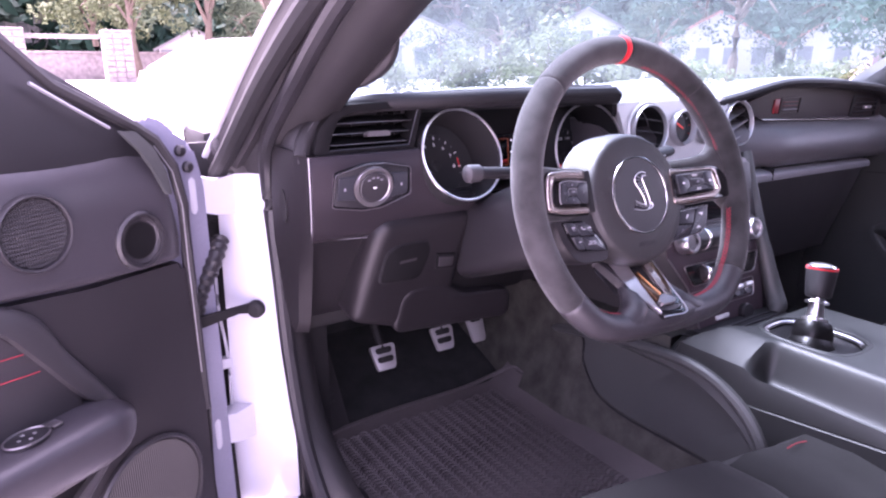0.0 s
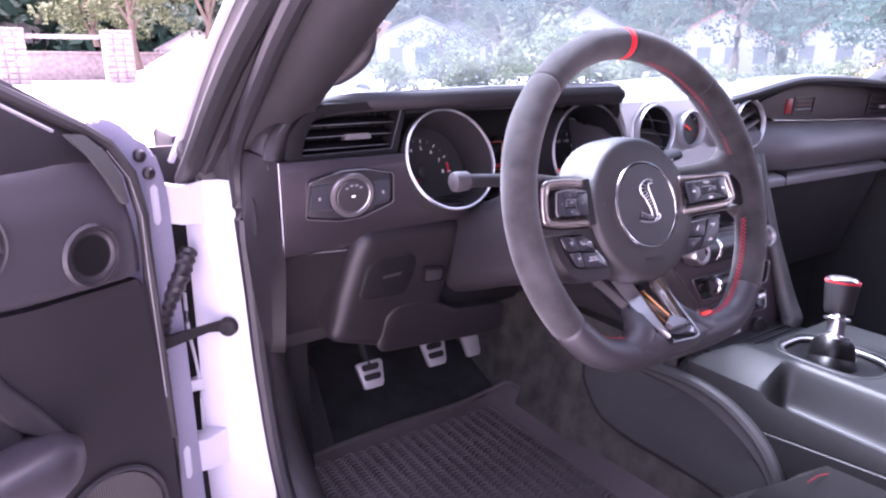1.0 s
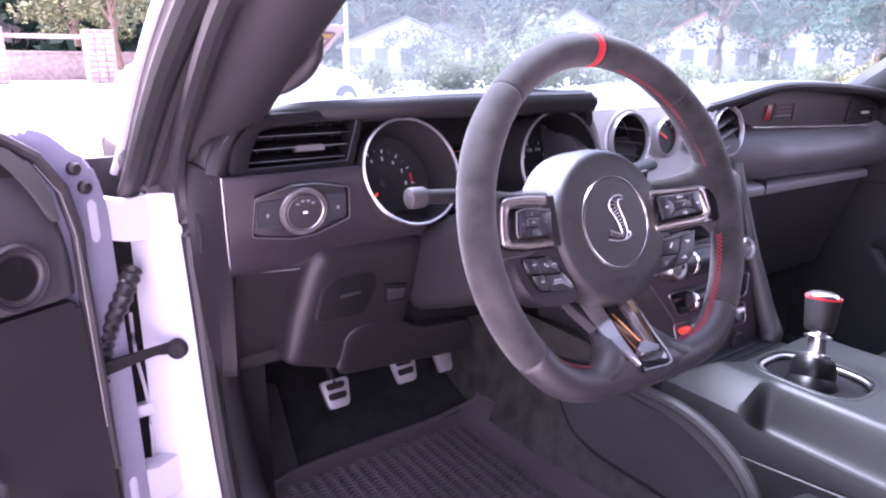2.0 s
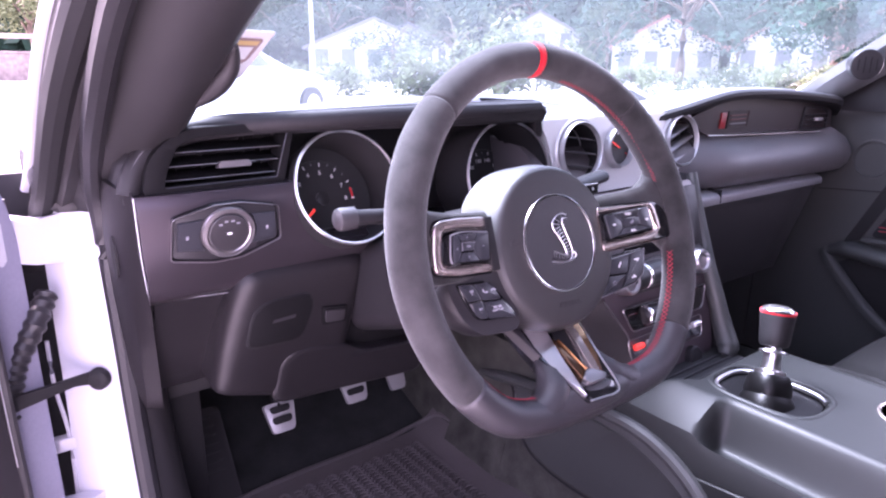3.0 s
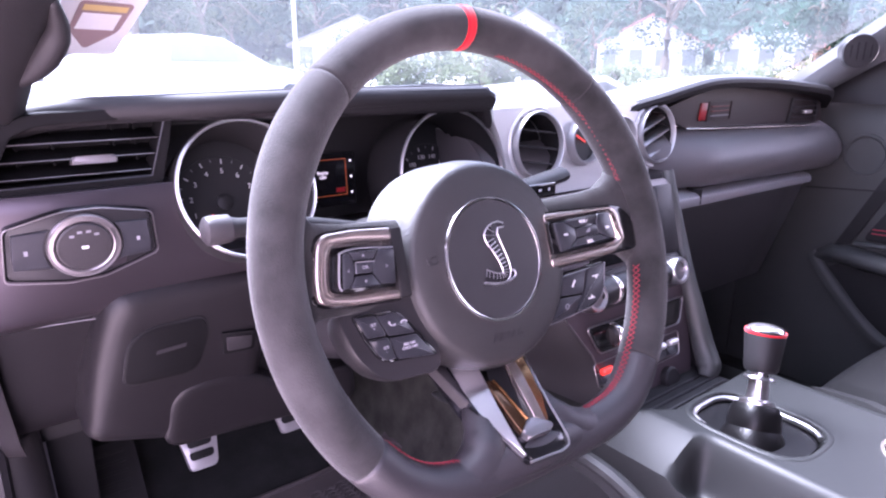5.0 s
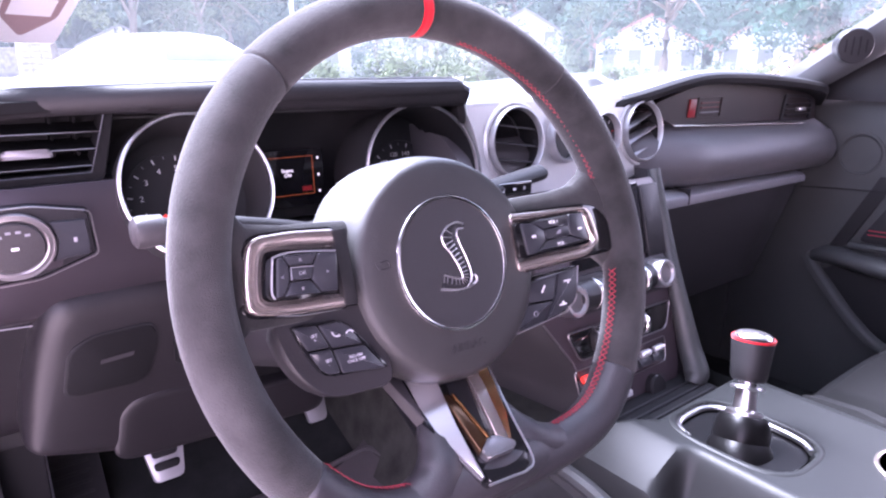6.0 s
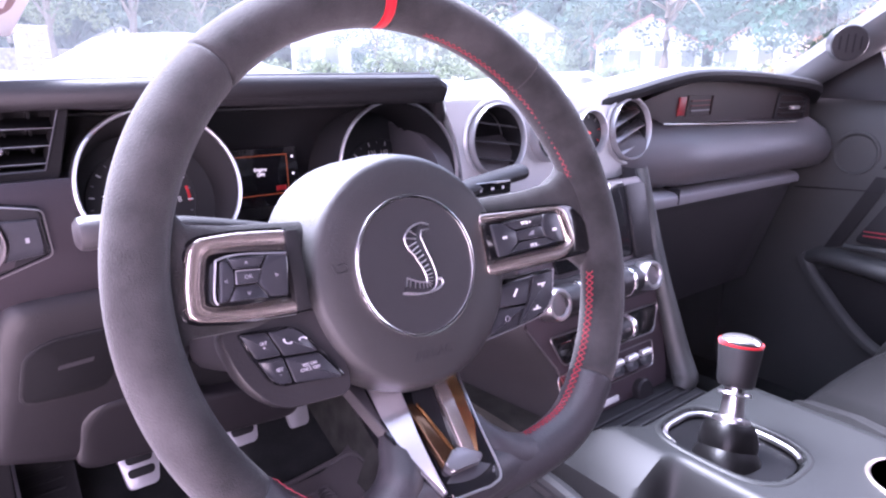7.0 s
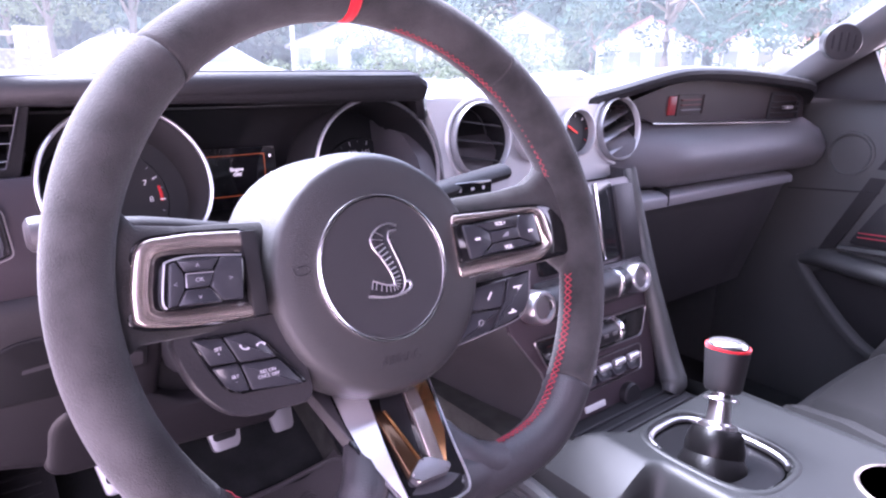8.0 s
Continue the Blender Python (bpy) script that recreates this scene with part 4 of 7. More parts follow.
for x in (-0.108, 0.060):
    k = part("volume_knob", lathe([(0.0175, 0.0), (0.0185, 0.004), (0.018, 0.020), (0.0165, 0.023), (0.0135, 0.023), (0.0125, 0.018), (0.0001, 0.018)], 36, cm @ Matrix.Translation((x, 0.028, 0.004))), CHROME, stack, "chrome knob")
    part("knob_cap", lathe([(0.0122, 0.016), (0.0122, 0.0192), (0.0001, 0.0195)], 28, cm @ Matrix.Translation((x, 0.028, 0.004))), PEWTER, k)
cl = part("climate_panel", prism(rounded([(-0.092, -0.044), (-0.107, -0.012), (0.088, -0.014), (0.072, -0.045)], 0.006), 0.006, 0.002, m=cm @ Matrix.Translation((0, 0, 0.004))), GLOSSBLACK, stack, "climate control panel")
for loop, dz in (([(-0.0935, -0.0455), (-0.1095, -0.0105), (0.0905, -0.0125), (0.0735, -0.0465)], 0.0035), ([(-0.100, -0.088), (-0.104, -0.056), (0.072, -0.056), (0.068, -0.088)], 0.0012)):
    q = rounded(loop[::-1], 0.007)
    part("panel_edge", tube([(x, y, dz) for x, y in q], 0.0011, 6, closed=True), PEWTER, stack, "thin satin edge", cm)
cbar = part("climate_bar", tube([(x, -0.0280, 0.004) for x in (-0.072, -0.068, -0.03, 0.0, 0.024, 0.028)], [0.009, 0.0125, 0.0135, 0.0135, 0.0125, 0.009], 18), PLASTIC, cl, "rounded control bar", cm)
for x in (-0.064, 0.022):
    part("bar_ring", lathe([(0.0128, -0.0036), (0.0146, -0.0030), (0.0150, 0.0), (0.0146, 0.0030), (0.0128, 0.0036)], 24, Matrix.Translation((x, -0.0280, 0.004)) @ Matrix.Rotation(radians(90), 4, "Y"), False), BRIGHT, cbar, "chrome band", cm)
for k in range(4):
    part("climate_mark", box(-0.044 + 0.016 * k, -0.036 + 0.016 * k, -0.030, -0.026, 0.0165, 0.0180, 0.0003), PEWTER, cbar, m=cm)
for k in range(6):
    x = -0.0905 + 0.0273 * k
    t = part("toggle_switch", prism(rounded([(x - 0.0105, -0.0805), (x - 0.0115, -0.066), (x + 0.0115, -0.066), (x + 0.0105, -0.0805)], 0.003), 0.008, 0.002, m=cm @ Matrix.Translation((0, 0.0, 0.0070)) @ Matrix.Translation((0, -0.073, 0)) @ Matrix.Rotation(radians(-22), 4, "X") @ Matrix.Translation((0, 0.073, 0))), SWITCH, stack, "toggle switch")
    part("toggle_cap", lathe([(0.0001, -0.0092), (0.0030, -0.0092), (0.0044, -0.0080), (0.0046, 0.0), (0.0044, 0.0080), (0.0030, 0.0092), (0.0001, 0.0092)], 14, cm @ Matrix.Translation((x, -0.0655, 0.0085)) @ Matrix.Rotation(radians(90), 4, "Y")), TOGGLE if k else LITRED, t, "chrome toggle cap" if k else "glowing red toggle cap")
part("usb_slot", box(-0.042, -0.008, -0.1115, -0.1045, 0.0, 0.003, 0.0005), WHITEINK, stack, m=cm)
part("power_socket", lathe([(0.0155, 0.0), (0.0155, 0.008), (0.013, 0.010), (0.0001, 0.010)], 28, cm @ Matrix.Translation((0.036, -0.1125, 0.0))), DARK, stack)
# padded side rail of the stack, passenger side and driver side
rp = spline([(0.104, 0.664, 0.872), (0.103, 0.640, 0.80), (0.101, 0.616, 0.735), (0.100, 0.598, 0.69), (0.101, 0.581, 0.645), (0.097, 0.566, 0.618), (0.084, 0.562, 0.605)], 6)
part("side_rail", tube(rp, [float(np.interp(i / (len(rp) - 1), [0, 0.3, 0.55, 0.85, 1], [0.008, 0.0105, 0.0135, 0.0165, 0.009])) for i in range(len(rp))], 14), KICKSKIN, stack, "padded side rail")
part("side_cheek", loft([[(0.105, 0.66, 0.87), (0.105, 0.80, 0.87)], [(0.110, 0.61, 0.735), (0.110, 0.80, 0.735)], [(0.105, 0.57, 0.60), (0.105, 0.80, 0.60)], [(0.105, 0.56, 0.45), (0.105, 0.90, 0.45)]], closed=False), SOFT, stack)
edge = [cm @ Vector((x, y, -0.003)) for x, y in ((-0.121, 0.150), (-0.141, 0.060), (-0.139, 0.006), (-0.1015, -0.047), (-0.089, -0.085), (-0.081, -0.145))]
part("side_cheek", loft([[p, p + Vector((-0.004, 0.012, -0.004)), p + Vector((-0.010, 0.06, -0.02)), Vector((min(p.x - 0.012, -0.125), 0.86, p.z - 0.03))] for p in edge], closed=False), SOFT, stack, "smooth dark side of the stack", smooth=60)
part("face_edge", tube([p + Vector((0.0005, -0.002, 0.001)) for p in edge[2:]], 0.0012, 6), PEWTER, stack, "thin satin edge of the stack")
# ---- centre console ----
console = thing("centre_console", (0, 0.25, 0.36), "grey centre console with chrome-ringed shifter and cup holder", "centre console")
# top surface, with a scoop in its driver side edge
WELL_X, WELL_Y = -0.0235, 0.441


def console_z(x, y):
    z = 0.634
    edge = 0.512 + 0.8 * max(0.0, -0.068 - x)
    if y > edge:
        k = min(1.0, (y - edge) / 0.012)
        z -= 0.031 * k * k * (3 - 2 * k)
    if x < -0.095:
        z -= 0.35 * (-0.095 - x) + 3.5 * (-0.095 - x) ** 2
    if x > 0.10:
        z -= 0.25 * (x - 0.10) + 4 * (x - 0.10) ** 2
    front = min(1, max(0, (0.470 - y) / 0.022))
    rear = min(1, max(0, (y - 0.17) / 0.05))
    wall = min(1, max(0, (-0.084 - x) / 0.032))
    k = front * front * (3 - 2 * front) * rear * rear * (3 - 2 * rear) * wall * wall * (3 - 2 * wall)
    shelf = 0.578 + 20.0 * (x + 0.121) ** 2
    z = z * (1 - k) + min(z, shelf) * k
    if (abs(x - WELL_X) / 0.0465) ** 3.2 + (abs(y - WELL_Y) / 0.0625) ** 3.2 < 1:
        z -= 0.024
    return z


rows = []
for i in range(161):
    y = 0.60 - 0.72 * i / 160
    rows.append([(x, y, console_z(x, y)) for x in np.linspace(-0.150, 0.14, 71)])
part("console_top", sheet(rows, 0.004), CONSOLESKIN, console)
rows = []
for y in np.linspace(0.60, -0.12, 60):
    e = console_z(-0.15, y)
    sm = 0.556 + 0.12 * (0.44 - y)
    rows.append([(-0.150, y, e), (-0.1545, y, e - 0.010), (-0.156, y, sm + 0.002), (-0.1545, y, sm), (-0.157, y, sm - 0.002), (-0.155, y, 0.36)])
part("console_side", loft(rows, closed=False), CONSOLESKIN, console)
part("console_side", loft([[(0.14, y, 0.607), (0.143, y, 0.58), (0.138, y, 0.36)] for y in (0.60, 0.3, -0.1)], closed=False), CONSOLESKIN, console)
part("stack_foot", loft([[(-0.115, 0.58, 0.599), (0.115, 0.58, 0.599)], [(-0.125, 0.80, 0.598), (0.125, 0.80, 0.598)]], closed=False), PLASTIC, console)
# knee side panel in the driver footwell
WING = [(-0.130, 0.92, 0.510), (-0.150, 0.79, 0.545), (-0.156, 0.684, 0.566), (-0.158, 0.592, 0.578), (-0.160, 0.53, 0.578), (-0.161, 0.481, 0.563), (-0.162, 0.442, 0.536), (-0.163, 0.418, 0.500), (-0.163, 0.405, 0.45), (-0.163, 0.40, 0.40)]
KICK = [(-0.132, 0.92, 0.505), (-0.150, 0.788, 0.538), (-0.156, 0.770, 0.494), (-0.158, 0.737, 0.452), (-0.160, 0.702, 0.439), (-0.161, 0.656, 0.434), (-0.162, 0.574, 0.436), (-0.163, 0.497, 0.436), (-0.164, 0.45, 0.42), (-0.164, 0.42, 0.385)]
wing, kick = spline(WING, 6), spline(KICK, 6)
part("side_panel_edge", tube(wing, 0.0095, 10), KICKSKIN, console, "rounded edge of the console side panel")
rows = []
for a, b in zip(wing, kick):
    rows.append([a, a * 0.88 + b * 0.12 + Vector((-0.004, 0, 0)), a * 0.82 + b * 0.18 + Vector((0.002, 0, 0)), a * 0.45 + b * 0.55 + Vector((0.001, 0, 0)), b])
part("side_panel", loft(rows, closed=False), KICKSKIN, console, "smooth kick panel beside the console")
part("side_panel_seam", tube(kick, 0.003, 6), BLACK, console)
part("side_carpet", loft([[p + Vector((0.002, 0, 0.01)), p * 0.5 + Vector((-0.186, p.y, 0.37)) * 0.5, Vector((-0.192, p.y, 0.36))] for p in kick], closed=False), CARPETLIT, console, "carpet along the tunnel")
part("tunnel", loft([[(-0.165, y, 0.36), (-0.14, y, 0.60), (0.14, y, 0.60), (0.165, y, 0.36)] for y in (1.26, 0.95, 0.60)], closed=False), CARPETLIT, console, "carpeted tunnel")
# shifter ring and tray
def superloop(cx, cy, a, b, z, e=3.2, n=48):
    out = []
    for i in range(n):
        t = 2 * math.pi * i / n
        c, s = math.cos(t), math.sin(t)
        out.append((cx + a * abs(c) ** (2 / e) * (1 if c > 0 else -1), cy + b * abs(s) ** (2 / e) * (1 if s > 0 else -1), z))
    return out


part("well_lip", loft([superloop(WELL_X, WELL_Y, 0.0555, 0.0715, 0.6335), superloop(WELL_X, WELL_Y, 0.0540, 0.0700, 0.6350), superloop(WELL_X, WELL_Y, 0.0500, 0.0660, 0.6354), superloop(WELL_X, WELL_Y, 0.0488, 0.0648, 0.6342), superloop(WELL_X, WELL_Y, 0.0482, 0.0642, 0.6315), superloop(WELL_X, WELL_Y, 0.0478, 0.0638, 0.6120)], caps=False), CONSOLESKIN, console, smooth=60)
part("shifter_ring", tube([p for i, p in enumerate(superloop(WELL_X, WELL_Y, 0.0452, 0.0612, 0.6290, n=96)[-16:] + superloop(WELL_X, WELL_Y, 0.0452, 0.0612, 0.6290, n=96)[:42])], 0.0033, 8), CHROME, console, "satin chrome ring sunk round the shifter")
part("shifter_tray", loft([superloop(WELL_X, WELL_Y, 0.0425, 0.0585, 0.6255), superloop(WELL_X, WELL_Y, 0.0400, 0.0560, 0.6205), superloop(WELL_X, WELL_Y, 0.033, 0.048, 0.6165), superloop(WELL_X, WELL_Y, 0.02, 0.03, 0.6160)]), BOOTSKIN, console)
tray = part("front_tray", prism(rounded([(-0.088, 0.540), (-0.104, 0.588), (0.104, 0.588), (0.098, 0.532), (0.02, 0.524), (-0.068, 0.524)], 0.006), 0.008, 0.002, m=Matrix.Translation((0, 0, 0.6075))), MATTEDARK, console, "dark tray before the shifter")
for k in range(3):
    part("tray_rib", box(-0.080 - 0.004 * k, 0.094, 0.537 + 0.014 * k, 0.540 + 0.014 * k, 0.607, 0.6100, 0.0008), PLASTIC, tray)

part("cup_ring", tube([(0.047 + 0.040 * math.cos(a), 0.300 + 0.040 * math.sin(a), 0.633) for a in np.linspace(0, 2 * math.pi, 41)[:-1]], 0.0028, 8, closed=True), SMOKE, console, "smoked chrome cup holder ring")
# Flat black disc paints the shaded depth of the cup holder.
part("cup_shade_disc", lathe([(0.040, 0.0), (0.0001, 0.0)], 32, Matrix.Translation((0.047, 0.300, 0.6348))), BLACK, console)

# shifter
sh = thing("gear_shifter", (-0.02, 0.44, 0.637), "black gear knob on chrome stem with leather boot", "gear shifter")
base, tip = Vector((-0.032, 0.440, 0.636)), Vector((0.008, 0.460, 0.742))
ax = (tip - base).normalized()
sm4 = Matrix.Translation(base - ax * 0.006) @ ax.to_track_quat("Z", "X").to_matrix().to_4x4() @ Matrix.Diagonal((1, 1, 0.89, 1))
boot_rings = []
for r, h in ((0.0330, -0.018), (0.0315, -0.010), (0.0290, -0.003), (0.0262, 0.002), (0.0268, 0.007), (0.0262, 0.014), (0.0250, 0.021), (0.0232, 0.0265), (0.0212, 0.030), (0.0170, 0.0315)):
    boot_rings.append([(r * (1 + 0.05 * math.cos(4 * a)) * math.cos(a), r * (1 + 0.05 * math.cos(4 * a)) * math.sin(a), h) for a in np.linspace(0, 2 * math.pi, 33)[:-1]])
part("boot", moved(loft(boot_rings), sm4), BOOTSKIN, sh, "black leather boot")
part("stem", lathe([(0.0165, 0.028), (0.0185, 0.031), (0.0180, 0.035), (0.0120, 0.0375), (0.0110, 0.046), (0.0105, 0.058), (0.0105, 0.060), (0.0155, 0.0605), (0.0165, 0.0625), (0.0155, 0.0645), (0.0095, 0.0655), (0.0095, 0.072)], 28, sm4), CHROME, sh, "chrome stem with collar")
part("knob", lathe([(0.010, 0.069), (0.0160, 0.071), (0.0180, 0.076), (0.0188, 0.088), (0.0202, 0.104), (0.0212, 0.114), (0.0208, 0.1195)], 32, sm4), HOODSKIN, sh, "satin black knob")
cap_tilt = Matrix.Translation(base + ax * 0.100) @ Matrix.Rotation(radians(16), 4, ax.cross(Vector((-0.6, -0.35, 0.0))).normalized()) @ Matrix.Translation(-(base + ax * 0.100)) @ sm4 @ Matrix.Diagonal((0.89, 0.89, 1.0, 1.0))
part("red_line", lathe([(0.0238, 0.1180), (0.0245, 0.1200), (0.0240, 0.1222), (0.0226, 0.1226), (0.021, 0.1205)], 32, cap_tilt), RED, sh, "red ring")
part("knob_cap", lathe([(0.0226, 0.1200), (0.0222, 0.1228), (0.0205, 0.1250), (0.0175, 0.1268), (0.0135, 0.1280), (0.008, 0.1288), (0.0001, 0.1290)], 32, cap_tilt), CAPM, sh, "polished shift pattern cap")

# ---- pedals ----
def pedal(name, x, y, z, w, h, slots, lean):
    p = thing(name, (x, y, z), "alloy-faced pedal with black rubber slots under the dashboard", "pedal", "pedals")
    m = facing(x, y, z, lean)
    part("pad", prism(rounded([(-w * 0.36, -h / 2), (-w / 2, h / 2), (w / 2, h / 2), (w * 0.36, -h / 2)], 0.006), 0.008, 0.0025, m=m), ALU, p, "brushed alloy pad")
    for s in slots:
        part("rubber_insert", prism(rounded([(-w * 0.30, s - 0.0055), (-w * 0.33, s + 0.0055), (w * 0.33, s + 0.0055), (w * 0.30, s - 0.0055)], 0.005), 0.004, 0.001, m=m @ Matrix.Translation((0, 0, 0.0018))), BLACK, p)
    part("arm", tube([(x, y + 0.012, z + h * 0.2), (x, y + 0.05, z + 0.06), (x, y + 0.07, z + 0.2)], 0.008, 8), BLACK, p)
    return p


pedal("clutch_pedal", -0.470, 0.955, 0.509, 0.050, 0.046, (0.0125, -0.004), 28)
pedal("brake_pedal", -0.336, 0.965, 0.511, 0.050, 0.046, (0.0125, -0.004), 28)
pedal("accelerator_pedal", -0.250, 0.975, 0.510, 0.040, 0.058, (0.017,), 28)

# foot rest and mat
fr = thing("foot_rest", (-0.56, 1.05, 0.40), "ribbed black foot rest beside the clutch pedal", "foot rest")
fmx = facing(-0.575, 1.03, 0.43, 35)
part("plate", prism(rounded([(-0.05, -0.10), (-0.05, 0.08), (0.045, 0.08), (0.045, -0.10)], 0.01), 0.02, 0.004, m=fmx), RUBBER, fr)
for k in range(7):
    part("rib", box(-0.035, 0.03, -0.002, 0.002, 0, 0.003, 0.001), RUBBER, fr, m=fmx @ Matrix.Translation((0, 0.065 - 0.014 * k, 0)))
part("kick_liner", box(-0.70, -0.600, 0.900, 1.25, 0.34, 0.74, 0.004), BLACK, fr)
part("kick_panel", box(-0.674, -0.652, 0.848, 1.25, 0.34, 0.74, 0.004), BLACK, fr)

OUT = [(-0.684, 0.860, 0.80), (-0.683, 0.845, 0.70), (-0.683, 0.822, 0.60), (-0.684, 0.765, 0.48), (-0.686, 0.63, 0.418), (-0.688, 0.30, 0.405), (-0.690, -0.50, 0.41)]
INN = [(-0.662, 0.845, 0.80), (-0.655, 0.850, 0.70), (-0.650, 0.845, 0.60), (-0.646, 0.800, 0.50), (-0.640, 0.66, 0.432), (-0.636, 0.30, 0.420), (-0.636, -0.50, 0.42)]
rows = []
for a, b in zip(spline(OUT, 5), spline(INN, 5)):
    c = Vector((b.x + 0.006, b.y + 0.05, max(0.36, b.z - 0.07)))
    rows.append([a, a * 0.6 + b * 0.4 + Vector((0, -0.006, 0.006)), b + Vector((0, -0.002, 0.002)), b + Vector((0.004, 0.006, -0.004)), c])
tagged(part("sill_trim", loft(rows, closed=False), PILLARSHADE, smooth=60), "smooth dark grey sill trim along the door opening", "sill trim", kind="structure")
part("sill_joint", tube([(-0.684, 0.826, 0.662), (-0.668, 0.834, 0.664), (-0.650, 0.846, 0.664)], 0.0012, 6), BLACK, bpy.data.objects["sill_trim"])

matt = thing("floor_mat", (-0.40, 0.70, 0.362), "ribbed dark rubber floor mat with raised rim", "floor mat")
def mz(y):
    return 0.366 + (0.32 * (y - 0.96) if y > 0.96 else 0)


def lip(x, y):
    d = max(0.0, x + 0.212)
    return mz(y) + 0.62 * d - (0.004 * math.sin(min(1, d / 0.05) * 3.14))


base_rows = [[(x - 0.03 * max(0, 0.95 - y) * (x > -0.22), y, lip(x, y)) for y in np.linspace(0.25, 0.985, 24)] for x in (-0.60, -0.5, -0.4, -0.3, -0.24, -0.214, -0.205, -0.19, -0.175, -0.160, -0.155)]
part("mat_base", sheet(base_rows, 0.005), MATRUB, matt)
part("mat_rim", tube(spline([(-0.60, 0.3, 0.368), (-0.602, 0.6, 0.369), (-0.60, 0.92, 0.369), (-0.58, 0.975, 0.372), (-0.45, 0.988, 0.375), (-0.28, 0.988, 0.375), (-0.20, 0.985, 0.385), (-0.165, 0.965, 0.402), (-0.157, 0.92, 0.402), (-0.162, 0.8, 0.402), (-0.167, 0.6, 0.402), (-0.175, 0.3, 0.40)], 5), 0.004, 8), MATRUB, matt, "raised mat rim")
ribs = []
for i in range(18):
    x = -0.583 + 0.0212 * i
    for j, y in enumerate(np.arange(0.42, 0.955, 0.0092)):
        y = y + (0.0046 if i % 2 else 0)
        ribs.append(tube([(x - 0.0098, y - 0.003, mz(y) + 0.0004), (x - 0.004, y + 0.0012, mz(y) + 0.0020), (x + 0.004, y + 0.0012, mz(y) + 0.0020), (x + 0.0100, y - 0.003, mz(y) + 0.0004)], 0.0022, 5))
tagged(part("mat_ribs", join(*ribs), MATRUB, matt), kind="stuff")

# ---- seats ----
def seat(name, x, front, label):
    s = thing(name, (x, front - 0.25, 0.362), label, "car seat", "front seats")
    rings = []
    low = 0.026 if x < 0 else 0.0
    for y, zt in ((front, 0.47), (front - 0.012, 0.53), (front - 0.04, 0.558), (front - 0.10, 0.562), (front - 0.2, 0.548), (front - 0.35, 0.53), (front - 0.5, 0.53)):
        top = [(x + u, y - ((0.03 if x < 0 else 0.012) * (u / 0.25) ** 2) - (0.19 * u if x < 0 else 0.0), zt - low + (0 if x < 0 else 0.014) + ((0.035 if x > 0 else 0.012) * max(0, (abs(u) - 0.13) / 0.1) ** 1.2 if abs(u) < 0.235 else 0.02) - (0.012 if abs(abs(u) - 0.14) < 0.012 else 0)) for u in np.linspace(-0.26, 0.26, 27)]
        rings.append(top + [(x + 0.26, y, 0.40), (x - 0.26, y, 0.40)])
    part("cushion", loft(rings), CLOTH, s, "suede-like cushion with raised bolsters")
    for sg in (-1, 1):
        if x < 0 and sg > 0:
            sp = spline([(x + 0.198, front - 0.116, 0.5475), (x + 0.222, front - 0.118, 0.5490), (x + 0.240, front - 0.128, 0.5480), (x + 0.250, front - 0.155, 0.5445), (x + 0.252, front - 0.25, 0.537)], 24)
        else:
            sp = spline([(x + sg * 0.142, front - 0.02, 0.545 - low), (x + sg * 0.14, front - 0.06, 0.566 - low), (x + sg * 0.14, front - 0.2, 0.553 - low), (x + sg * 0.14, front - 0.45, 0.537 - low)], 24)
        part("stitching", join(*[tube([sp[k], sp[k + 1]], 0.0008, 5) for k in range(0, len(sp) - 2, 2)]), THREAD if x < 0 and sg > 0 else DARK, s, "row of short stitches")
    rings = []
    for h in np.linspace(0, 1, 9):
        z = 0.50 + 0.66 * h
        y0 = front - 0.50 - 0.20 * h
        w = 0.25 - 0.06 * h
        rings.append([(x - w, y0 + 0.07, z), (x - w * 0.6, y0 + 0.02, z), (x, y0, z), (x + w * 0.6, y0 + 0.02, z), (x + w, y0 + 0.07, z), (x + w, y0 - 0.08, z), (x - w, y0 - 0.08, z)])
    part("backrest", loft(rings), CLOTH, s)
    part("seat_base", box(x - 0.2, x + 0.2, front - 0.45, front - 0.08, 0.36, 0.42, 0.01), DARK, s)
    return s


seat("driver_seat", -0.40, 0.482, "black suede-covered driver seat with red stitched piping")
seat("passenger_seat", 0.40, 0.512, "black suede-covered passenger seat with red stitched piping")

# ---- steering wheel ----
TH = radians(19.3)
WM = Matrix(((1, 0, 0, -0.380), (0, math.sin(TH), -math.cos(TH), 0.487), (0, math.cos(TH), math.sin(TH), 0.876), (0, 0, 0, 1)))
WM = WM @ Matrix.Rotation(radians(-1.5), 4, "Z")
wheel = thing("steering_wheel", (-0.38, 0.487, 0.70), "flat-bottomed black suede steering wheel with red top mark", "steering wheel")
RC = 0.1695


def rim_point(a):
    x, y = RC * math.cos(a), RC * math.sin(a)
    lim = -0.1465
    if y < lim + 0.03:
        k = lim + 0.03 - y
        y = lim + 0.03 - 0.03 * math.tanh(k / 0.03)
    return Vector((x + 0.006, y, 0.0))


